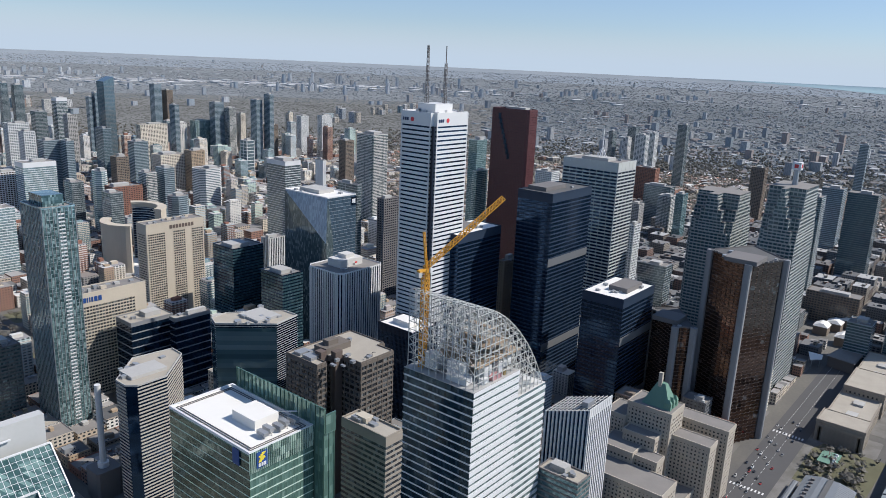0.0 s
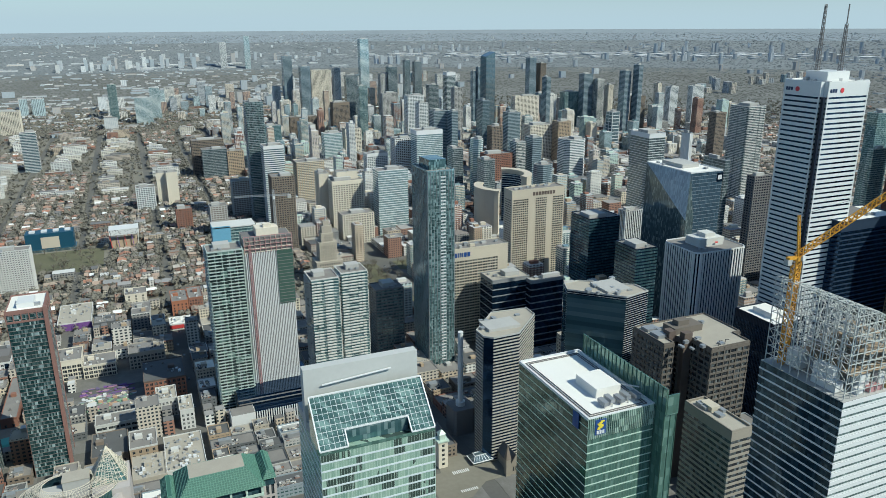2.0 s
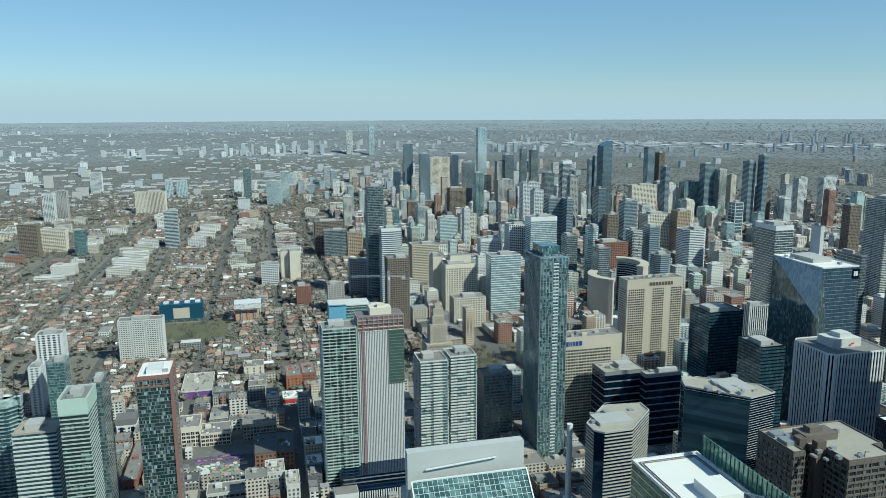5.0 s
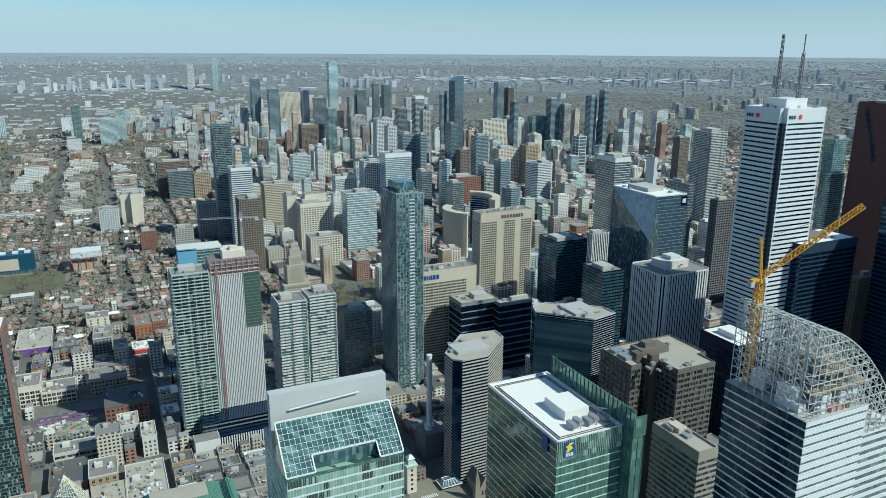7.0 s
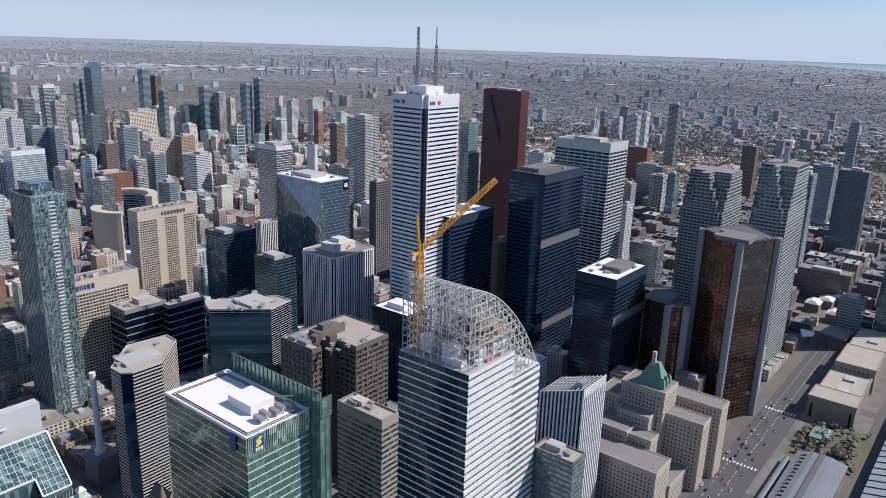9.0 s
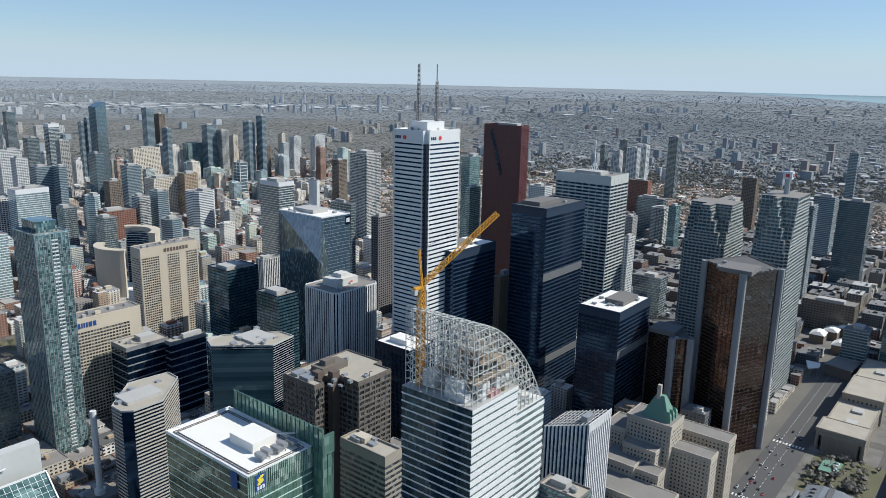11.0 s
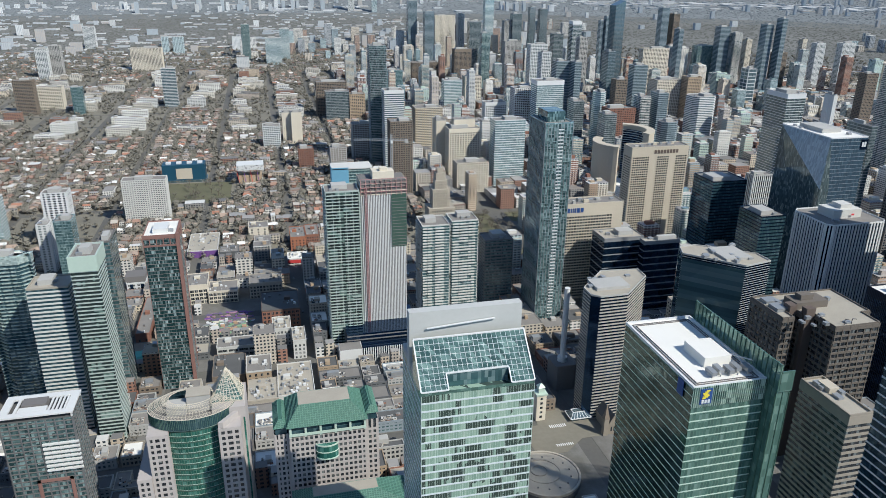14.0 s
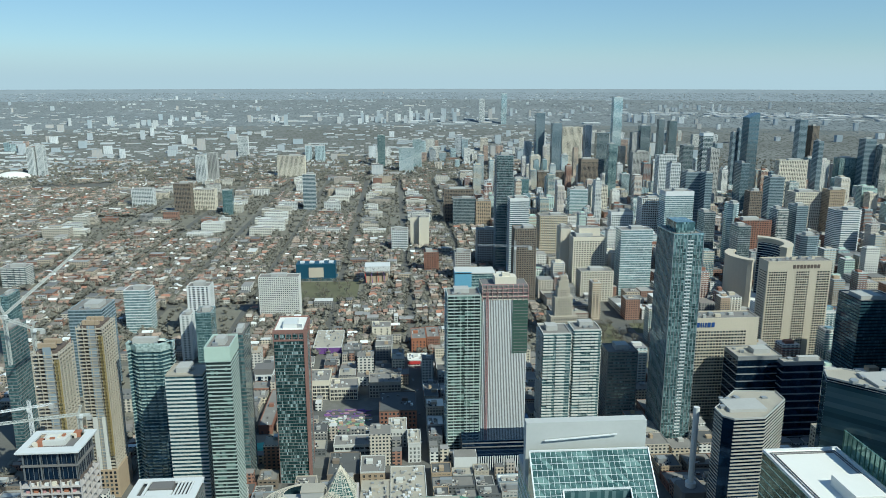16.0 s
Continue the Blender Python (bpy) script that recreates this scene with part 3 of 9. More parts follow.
def tower(x0, y0, x1, y1, h, label, glass="window_dark", band="concrete", fh=3.8, bh=1.3, out=0.2, pier=None, gap=6.0, pw=0.8, pd=0.35,
          roof="roof_gravel", cut=0.0, notch=0.0, foot=None, base=0.0, each=None, lip=1.1, mech=1, units=4, mech_mat=None, mech_h=4.5,
          lip_mat=None, top_band=0.0, name="office_tower", category="tower", group="", skip=()):
    """A tower: glass or wall core, a band at each storey, piers, roof and plant. Returns its root and its outline about its middle."""
    cx, cy = (x0 + x1) / 2, (y0 + y1) / 2
    COUNT[0] += 1
    rng = random.Random(COUNT[0] * 7 + 3)
    root = thing(name, cx, cy, label, category, group)
    a, b = abs(x1 - x0) / 2, abs(y1 - y0) / 2
    poly = foot or (cut_rect(-a, -b, a, b, cut) if cut else notched(-a, -b, a, b, notch) if notch else rect(-a, -b, a, b))
    part("core", Shape().prism(poly, base, h - 0.3, False), M[glass], root)
    if each is None:
        each = math.hypot(cx, cy) < 900
    if band:
        storeys(root, poly, base, h - top_band, fh, bh, out, band, each)
        if top_band:
            part("crown_band", Shape().ring(grown(poly, out), grown(poly, -0.3), h - top_band, h), M[band], root)
    if pier:
        part("mullion_grid", piers(Shape(), poly, base, h, gap, pw, pd, skip), M[pier], root, kind="stuff")
    roof_kit(root, poly, h, rng, roof, lip, lip_mat or band, mech, mech_mat, mech_h, units)
    return root, poly

# ---- ground, streets, blocks ----
def ground_material():
    m, t, p, l = nodes_of("city_ground")
    a, b, c = noise_at(t, 0.004, 4), noise_at(t, 0.02, 5), noise_at(t, 0.3, 4)
    f = link_math(t, "MULTIPLY", link_math(t, "SUBTRACT", link_math(t, "ADD", a, link_math(t, "MULTIPLY", b, 0.8)), 0.62), 2.2)
    col = mixed(t, f, (0.10, 0.098, 0.095), (0.16, 0.15, 0.13))
    l.new(mixed(t, link_math(t, "MULTIPLY", c, 0.5), col, (0.06, 0.058, 0.055)), p.inputs["Base Color"])
    p.inputs["Roughness"].default_value = 0.95
    return m


def block_material():
    m, t, p, l = nodes_of("block_ground")
    a, b, c = noise_at(t, 0.012, 3), noise_at(t, 0.08, 4), noise_at(t, 0.7, 4)
    col = mixed(t, link_math(t, "MULTIPLY_ADD", a, 3.0, -1.0), (0.165, 0.158, 0.15), (0.125, 0.122, 0.10))
    col = mixed(t, link_math(t, "MULTIPLY_ADD", b, 3.0, -1.2), col, (0.215, 0.21, 0.20))
    l.new(mixed(t, link_math(t, "MULTIPLY", c, 0.5), col, (0.09, 0.08, 0.07)), p.inputs["Base Color"])
    p.inputs["Roughness"].default_value = 0.95
    return m


def water_material():
    m, t, p, l = nodes_of("sky_tinted_water")
    # pale base colour carries the reflected sky and the haze on the water
    p.inputs["Base Color"].default_value = (0.24, 0.36, 0.40, 1)
    p.inputs["Roughness"].default_value = 0.25
    b = t.nodes.new("ShaderNodeBump")
    b.inputs["Strength"].default_value = 0.4
    l.new(noise_at(t, 0.05, 5), b.inputs["Height"])
    l.new(b.outputs[0], p.inputs["Normal"])
    return m


M["yard"] = surface("yard", (0.19, 0.175, 0.14), 0.95, vary=0.45, grain=0.25, coarse=0.02, streak=False)
M["station_stone"] = surface("station_stone", (0.27, 0.235, 0.19), 0.9, vary=0.25)
M["shed_roof"] = surface("shed_roof", (0.17, 0.185, 0.20), 0.55, vary=0.2)
M["shed_glass"] = surface("shed_glass", (0.30, 0.33, 0.33), 0.4, vary=0.2)
M["ground"], M["block"], M["water"] = ground_material(), block_material(), water_material()


def disc(rings, a0, a1, n, lift):
    s = Shape()
    for d in rings:
        for i in range(n + 1):
            g = radians(a0 + (a1 - a0) * i / n)
            s.v.append((d * math.sin(g), d * math.cos(g), lift))
    for j in range(len(rings) - 1):
        for i in range(n):
            k = j * (n + 1) + i
            s.f.append((k, k + n + 1, k + n + 2, k + 1))
    s.f = [tuple(reversed(f)) for f in s.f]
    return s


RINGS = [0.01, 300, 800, 1400, 2000] + [2300 * 1.045 ** i for i in range(62)] + [34970]
def land_material(name, dark, pale, patch=0.5):
    """Far land of bare woods and suburbs: long patches, finer groves and a fine grain of trees."""
    m, t, p, l = nodes_of(name)
    big, mid, fine = noise_at(t, 0.0045, 4, (1, 1, 9)), noise_at(t, 0.02, 4, (1, 1, 6)), noise_at(t, 0.14, 5, (1, 1, 3))
    f = link_math(t, "ADD", link_math(t, "MULTIPLY", big, patch), link_math(t, "ADD", link_math(t, "MULTIPLY", mid, 0.45), link_math(t, "MULTIPLY", fine, 1.3 - patch)))
    l.new(mixed(t, link_math(t, "MULTIPLY_ADD", f, 2.6, -1.75), dark, pale), p.inputs["Base Color"])
    p.inputs["Roughness"].default_value = 1.0
    return m


sheet = disc(RINGS, 0, 360, 240, 0).mesh("ground", M["ground"], True)
# beyond 6 km the land turns paler and bluer, haze put into its colours
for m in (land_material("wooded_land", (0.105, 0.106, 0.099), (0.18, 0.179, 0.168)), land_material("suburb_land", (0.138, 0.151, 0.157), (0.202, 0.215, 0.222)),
          land_material("hazed_land", (0.192, 0.219, 0.242), (0.245, 0.272, 0.296)), land_material("eastern_land", (0.085, 0.098, 0.104), (0.16, 0.175, 0.183))):
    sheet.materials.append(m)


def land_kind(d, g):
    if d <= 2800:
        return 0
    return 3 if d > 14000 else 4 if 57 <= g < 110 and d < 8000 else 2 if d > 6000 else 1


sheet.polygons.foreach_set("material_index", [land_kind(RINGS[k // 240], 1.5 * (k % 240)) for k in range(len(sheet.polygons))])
tagged(new("ground", sheet), "grey-brown city ground of asphalt and bare earth reaching the horizon", "ground", kind="structure")
# glow ring standing in for haze over the far rim, below the clear sky
rim, t_, p_, l_ = nodes_of("haze_glow")
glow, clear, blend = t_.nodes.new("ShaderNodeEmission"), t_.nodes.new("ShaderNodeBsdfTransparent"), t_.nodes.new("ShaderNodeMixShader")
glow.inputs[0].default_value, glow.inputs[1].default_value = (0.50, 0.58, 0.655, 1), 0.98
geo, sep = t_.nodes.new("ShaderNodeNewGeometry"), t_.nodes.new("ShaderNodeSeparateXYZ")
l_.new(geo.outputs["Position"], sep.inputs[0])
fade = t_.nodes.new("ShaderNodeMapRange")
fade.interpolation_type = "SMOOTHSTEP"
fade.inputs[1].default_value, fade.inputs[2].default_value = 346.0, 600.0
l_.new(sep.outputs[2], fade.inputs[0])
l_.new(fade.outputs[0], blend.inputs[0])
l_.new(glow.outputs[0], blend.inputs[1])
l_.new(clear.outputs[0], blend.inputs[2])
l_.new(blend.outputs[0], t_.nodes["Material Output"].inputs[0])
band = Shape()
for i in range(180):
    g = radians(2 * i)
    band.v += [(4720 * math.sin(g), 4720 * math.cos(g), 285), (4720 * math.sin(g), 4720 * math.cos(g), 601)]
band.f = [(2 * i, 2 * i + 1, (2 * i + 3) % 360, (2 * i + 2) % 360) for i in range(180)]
tagged(new("backdrop", band.mesh("backdrop", rim)), "glowing backdrop ring painted as pale blue horizon haze", "haze", kind="structure")
lake = disc([430, 800, 1200, 2300] + [2300 * 1.045 ** i for i in range(1, 62)], 104, 245, 94, 1.5)
far_lake = Shape()                        # the shore runs out to a point in the north-east
for j in range(25):
    for i in range(41):
        g = 70.5 + 33.5 * i / 40
        d = 9500 + 25500 * ((104 - g) / 33.5) ** 2.46
        d = d * (34960 / d) ** (j / 24)
        far_lake.v.append((d * math.sin(radians(g)), d * math.cos(radians(g)), 4.0))
far_lake.f = [(j * 41 + i, j * 41 + i + 1, j * 41 + i + 42, j * 41 + i + 41) for j in range(24) for i in range(40)]
far_lake.f = [tuple(reversed(f)) for f in far_lake.f]
tagged(new("water", lake.mesh("lake", M["water"], True)), "lake water along the southern shore, in a sky-tinted blue-green", "lake", kind="structure")
tagged(new("water", far_lake.mesh("lake_far", M["water"], True)), "lake water at the horizon, sky and haze painted pale blue", "lake", kind="structure")

STREETS_X = [-2450, -2250, -2050, -1850, -1660, -1480, -1300, -1120, -950, -800, -650, -500, -360, -230, -95, 22, 130, 225, 325, 445, 560, 690, 790, 890, 1010, 1130, 1260, 1400, 1560, 1720, 1900, 2080, 2260, 2450]
STREETS_Y = [-60, 60, 165, 318, 480, 610, 730, 890, 1010, 1130, 1250, 1370, 1500, 1640, 1780, 1930, 2060, 2190, 2330, 2470, 2620]
TAKEN = []                               # footprints that are already built on


def free(x0, y0, x1, y1, m=3.0):
    return all(x1 + m < a or x0 - m > c or y1 + m < b or y0 - m > d for a, b, c, d in TAKEN)


def in_sight(x, y, lo=-31, hi=88):
    return lo < math.degrees(math.atan2(x, y)) < hi


def is_homes(x, y):
    return (x < 230 and y > 900) or (x < -250 and y > 640) or x > 1700 or (x > 1300 and 900 < y < 1500)


BLOCKS = []
for i in range(len(STREETS_X) - 1):
    for j in range(len(STREETS_Y) - 1):
        wx = 14 if STREETS_X[i] == 325 else 7
        x0, x1, y0, y1 = STREETS_X[i] + wx, STREETS_X[i + 1] - (14 if STREETS_X[i + 1] == 325 else 7), STREETS_Y[j] + 7, STREETS_Y[j + 1] - 7
        if in_sight((x0 + x1) / 2, (y0 + y1) / 2) and math.hypot(x0, y0) < 2700:
            BLOCKS.append((x0, y0, x1, y1))
for x0, y0, x1, y1 in BLOCKS:
    s = Shape().prism(cut_rect(x0, y0, x1, y1, 2.0), -0.3, 0.16)
    tagged(new("pavement", s.mesh("pavement", M["yard" if is_homes((x0 + x1) / 2, (y0 + y1) / 2) else "block"], True)), "city block of pale paving, yards and winter lawn with kerbs", "pavement", kind="structure")

# ---- downtown towers ----
def built(*a, **k):
    root, poly = tower(*a, **k)
    f = k.get("foot")
    cx, cy = (a[0] + a[2]) / 2, (a[1] + a[3]) / 2
    if f:
        TAKEN.append((cx + min(p[0] for p in f), cy + min(p[1] for p in f), cx + max(p[0] for p in f), cy + max(p[1] for p in f)))
    else:
        TAKEN.append((min(a[0], a[2]), min(a[1], a[3]), max(a[0], a[2]), max(a[1], a[3])))
    return root, poly


def shaped(pts, h, label, **k):
    """A tower on a free outline given in city coordinates."""
    cx, cy = sum(p[0] for p in pts) / len(pts), sum(p[1] for p in pts) / len(pts)
    return built(cx, cy, cx, cy, h, label, foot=[(x - cx, y - cy) for x, y in pts], **k)


def put(root, name, shape, mat, label="", kind="", parent=None):
    """A part whose shape is given in city coordinates."""
    return part(name, shape, M[mat], parent or root, label, (-root.location.x, -root.location.y, 0), kind)


def site(name, x, y, label, category, foot=None, group=""):
    if foot:
        TAKEN.append(foot)
    return thing(name, x, y, label, category, group)


def bars(root, name, origin, along, mat, sizes, height, out, thick=0.3):
    """A sign as plain bars: widths and gaps along a wall, each bar a part."""
    o, u, n, x = Vector(origin), Vector(along).normalized(), Vector(out) * thick, 0.0
    for w, g in sizes:
        c = [o + u * x, o + u * (x + w), o + u * (x + w) + n, o + u * x + n]
        put(root, name + "_bar", Shape().prism([(p.x, p.y) for p in c], o.z, o.z + height, True, True), mat, "plain sign bar")
        x += w + g


def disc_sign(root, centre, normal, r, mat):
    c, n = Vector(centre), Vector(normal).normalized()
    u = n.cross((0, 0, 1)).normalized()
    w = Vector((0, 0, 1))
    s = Shape()
    k = 20
    for d in (0.0, 0.35):
        for i in range(k):
            a = 2 * math.pi * i / k
            s.v.append(tuple(c + n * d + u * r * math.cos(a) + w * r * math.sin(a)))
    s.f += [tuple(range(k, 2 * k))] + [(i, (i + 1) % k, k + (i + 1) % k, k + i) for i in range(k)]
    put(root, "logo_disc", s, mat, "round red logo disc")


def lattice_mast(shape, x, y, z0, z1, w0, w1, step=4.0, bar=0.25):
    n = max(2, int((z1 - z0) / step))
    for i in range(n):
        a, b = i / n, (i + 1) / n
        wa, wb = (w0 + (w1 - w0) * a) / 2, (w0 + (w1 - w0) * b) / 2
        za, zb = z0 + (z1 - z0) * a, z0 + (z1 - z0) * b
        ca = [(x - wa, y - wa, za), (x + wa, y - wa, za), (x + wa, y + wa, za), (x - wa, y + wa, za)]
        cb = [(x - wb, y - wb, zb), (x + wb, y - wb, zb), (x + wb, y + wb, zb), (x - wb, y + wb, zb)]
        for k in range(4):
            shape.beam(ca[k], cb[k], bar)
            shape.beam(ca[k], cb[(k + 1) % 4], bar * 0.7)
            shape.beam(ca[k], ca[(k + 1) % 4], bar * 0.7)
    return shape


def lattice_jib(shape, p, q, w=1.6, step=3.0, bar=0.25):
    p, q = Vector(p), Vector(q)
    d = q - p
    u = d.normalized()
    side = u.cross((0, 0, 1)).normalized() * w / 2
    up = side.cross(u).normalized() * w * 0.9
    n = max(2, int(d.length / step))
    prev = None
    for i in range(n + 1):
        c = p + d * i / n
        tri = (c - side, c + side, c + up)
        if prev:
            for k in range(3):
                shape.beam(prev[k], tri[k], bar)
                shape.beam(prev[k], tri[(k + 1) % 3], bar * 0.7)
        for k in range(3):
            shape.beam(tri[k], tri[(k + 1) % 3], bar * 0.7)
        prev = tri
    return shape


BLACK = dict(glass="glass_black", band="tower_band", fh=4.0, bh=1.25, out=0.12, top_band=8, mech_mat="dark_concrete")

# white bank tower
bmo, bmo_poly = built(508.4, 426.2, 561.4, 469.5, 298.0, "tall white marble-clad bank tower with dark ribbon windows", glass="glass_black", band="white_panel", fh=4.1, bh=2.55, out=0.3, notch=4, roof="roof_white", top_band=11, mech=0, units=6)
X0, X1, Y0, Y1 = 508.4, 561.4, 426.2, 469.5
put(bmo, "corner_recess", Shape().box(X0 + 0.4, Y0 + 0.4, 0, X0 + 2.8, Y0 + 2.8, 287), "black_steel", "dark glass corner strip")
for x, y in ((X0 - 0.4, Y0 + 4), (X0 - 0.4, Y1 - 5), (X0 + 4, Y0 - 0.4), (X1 - 5, Y0 - 0.4)):
    put(bmo, "edge_pier", Shape().box(x, y, 0, x + 1, y + 1, 298.5), "white_panel", "white marble edge pier")
put(bmo, "plant_room", Shape().box(X0 + 14, Y0 + 11, 298, X1 - 14, Y1 - 11, 306), "white_panel")
put(bmo, "roof_mast", lattice_mast(Shape(), X0 + 20, Y0 + 27, 304, 358, 2.6, 1.2, 4, 0.35), "dark_concrete", "dark lattice antenna mast")
put(bmo, "roof_mast", lattice_mast(Shape(), X0 + 33, Y0 + 16, 304, 343, 2.6, 1.6, 4, 0.35).beam((X0 + 33, Y0 + 16, 343), (X0 + 33, Y0 + 16, 358), 0.7), "dark_concrete", "dark lattice antenna mast")
bars(bmo, "sign", (X0 - 0.3, Y1 - 6, 290.5), (0, -1, 0), "logo_navy", [(1.5, 0.7), (2.0, 0.7), (1.8, 0.7)], 2.8, (-1, 0, 0))
disc_sign(bmo, (X0 - 0.3, Y1 - 17.5, 292.0), (-1, 0, 0), 2.0, "logo_red")
bars(bmo, "sign", (X0 + 6, Y0 - 0.3, 290.5), (1, 0, 0), "logo_navy", [(1.6, 0.8), (2.1, 0.8), (1.9, 0.8)], 2.8, (0, -1, 0))
disc_sign(bmo, (X0 + 19, Y0 - 0.3, 292.0), (0, -1, 0), 2.0, "logo_red")

# red granite tower
scotia, _ = built(940.6, 605.3, 967.7, 673.6, 275.0, "dark red granite office tower with a stepped recess", glass="window_dark", band="red_granite", fh=3.9, bh=3.1, out=0.2, cut=3, pier="red_granite", gap=3.0, pw=1.7, roof="roof_dark", each=True, lip=3)
for k in range(9):
    put(scotia, "recess", Shape().box(939.6, 659 - k * 2.4 - 4.5, 270 - k * 7.5 - 9, 940.4, 659 - k * 2.4, 270 - k * 7.5), "glass_black", "dark stepped glass recess")

# black steel towers
td_main, _ = built(612.8, 359.8, 691.1, 400.0, 223.0, "black steel and bronze glass office tower", roof="roof_dark", **BLACK)
td_north, _ = built(539.4, 416.0, 609.7, 453.6, 183.0, "black steel office tower with a pale gravel roof", roof="roof_white", units=14, **BLACK)
td_south, _ = built(600.9, 270.2, 668.1, 312.4, 140.0, "black steel office tower with a sunlit white roof", roof="roof_white", units=16, **BLACK)
for r, z in ((td_main, (60, 150)), (td_south, (30, 95))):
    c = r.location
    w = {td_main.name: (39.4, 20.3), td_south.name: (33.8, 21.3)}[r.name]
    for k in z:
        put(r, "louvre_floor", Shape().box(c.x - w[0], c.y - w[1] - 0.2, k, c.x + w[0], c.y - w[1] + 0.1, k + 8), "louvre", "grey louvred plant floor")

# grey bank tower with a mast
commerce, _ = built(772.8, 371.7, 819.2, 443.0, 239.0, "pale grey steel-clad bank tower with ribbon windows and a roof mast", glass="glass_black", band="commerce_band", fh=4.0, bh=1.75, out=0.2, pier="commerce_band", gap=9, pw=0.5, roof="roof_gravel", top_band=10)
mast = Shape().beam((795, 405, 239), (795, 405, 278), 0.9)
for dx, dy in ((8, 0), (-8, 0), (0, 8), (0, -8)):
    mast.beam((795 + dx, 405 + dy, 239), (795, 405, 254), 0.7)
put(commerce, "roof_mast", mast, "white_metal", "white tripod roof mast")


def stepped(x0, y0, x1, y1, shaft, tiers, label, **k):
    """A tower whose upper storeys draw in step by step."""
    root, poly = built(x0, y0, x1, y1, tiers[0][0], label, glass="glass_deep", band="granite_band", fh=3.9, bh=1.5, out=0.25, pier="granite_band", gap=4.5, pw=0.55, mech=0, units=0, each=True, **k)
    a, b = (x1 - x0) / 2, (y1 - y0) / 2
    for (z0, _), (z1, c) in zip(tiers, tiers[1:]):
        p = notched(-a, -b, a, b, c)
        t = part("upper_tier", Shape().prism(p, z0 - 0.5, z1), M["glass_deep"], root)
        n = max(1, round((z1 - z0) / 3.9))
        me = Shape().ring(grown(p, 0.25), grown(p, -0.3), 0, 1.6).mesh("floor_band", M["granite_band"])
        for i in range(n):
            part("floor_band", me, None, t, at=(0, 0, z0 + (z1 - z0) * i / n))
        part("tier_grid", piers(Shape(), p, z0, z1, 4.5, 0.55, 0.3), M["granite_band"], t, kind="stuff")
        part("tier_roof", Shape().prism(p, z1 - 0.2, z1 + 0.5), M["roof_gravel"], t)
    return root


stepped(845.5, 261.3, 922.0, 309.7, 149.2, [(164, 0), (178, 7), (191, 12), (203, 17), (209, 19)], "stepped grey granite and glass office tower", notch=3.5)
trust = stepped(814.3, 184.7, 897.6, 221.8, 163.6, [(172, 0), (186, 5), (199, 8.5), (211, 12), (221, 14.5), (230, 16.5)], "stepped granite tower with a tapering crown and mast", notch=3)
c = trust.location
put(trust, "roof_mast", Shape().prism(oval(c.x, c.y, 3.2, 3.2, 8), 230, 250, top_poly=oval(c.x, c.y, 2.2, 2.2, 8)).prism(oval(c.x, c.y, 1.2, 1.2, 8), 250, 265), "grey_metal", "pale roof mast")
put(trust, "sign_box", Shape().box(c.x - 4.5, c.y - 4.5, 247, c.x + 4.5, c.y + 4.5, 255), "white_metal", "pale sign box on the mast")
put(trust, "sign", Shape().box(c.x - 4.9, c.y - 2.0, 249, c.x - 4.5, c.y + 2.0, 253), "red_paint", "red sign shape")
put(trust, "sign", Shape().box(c.x - 2.0, c.y - 4.9, 249, c.x + 2.0, c.y - 4.5, 253), "red_paint", "red sign shape")


def sawtooth(pts, sides, tooth=6.0, depth=1.6):
    """The outline with folded, serrated sides."""
    out = []
    for i, p in enumerate(pts):
        a, b = Vector(p), Vector(pts[(i + 1) % len(pts)])
        out.append(tuple(a))
        if i in sides:
            u = (b - a).normalized()
            o = Vector((u.y, -u.x))
            n = max(2, round((b - a).length / tooth))
            for k in range(n):
                q = a + (b - a) * (k + 0.5) / n - o * depth
                out.append(tuple(q))
                if k < n - 1:
                    out.append(tuple(a + (b - a) * (k + 1) / n))
    return out


# gold-mirrored bank towers
for pts, h, lab in (([(663.7, 184.5), (709.1, 164.2), (745, 205), (693.4, 229.3)], 180, "gold-mirrored glass bank tower with grey corner pillars"),
                    ([(644.9, 236.1), (655, 222.0), (704, 256), (680.5, 276)], 112, "smaller gold-mirrored glass bank tower with grey pillars")):
    root, _ = shaped(sawtooth(pts, (0, 3)), h, lab, glass="glass_gold", band="brown_dark", fh=3.7, bh=0.5, out=0.05, each=True, lip_mat="dark_concrete", mech=1, roof="roof_dark", mech_mat="dark_concrete")
    for x, y in pts[:2] + pts[3:]:
        put(root, "corner_pillar", Shape().prism(cut_rect(x - 3.0, y - 3.0, x + 3.0, y + 3.0, 1.0), 0, h + 0.8), "pillar_grey", "grey stone corner pillar")

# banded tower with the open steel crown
front, _ = built(302.1, 217.3, 347.5, 269.0, 168.6, "blue glass tower with white storey bands under construction", glass="glass_shaded_blue", band="white_metal", fh=4.95, bh=1.0, out=0.2, roof="concrete", mech=0, units=0, lip=0, each=True)
TAKEN.append((346, 216, 381, 270))
low_wing = put(front, "east_wing", Shape().prism(rect(347.6, 217.3, 379.2, 269.0), 0, 150), "glass_blue", "lower east wing with white bands")
put(front, "wing_roof", Shape().prism(rect(347.6, 217.3, 379.2, 269.0), 150, 150.4), "pale_concrete")
me = Shape().ring(rect(347.5, 217.1, 379.4, 269.2), rect(347.9, 217.6, 378.9, 268.7), 0, 1.4).mesh("floor_band", M["white_metal"])
for k in range(30):
    part("floor_band", me, None, front, at=(-front.location.x, -front.location.y, 4.95 * k + 3.6))
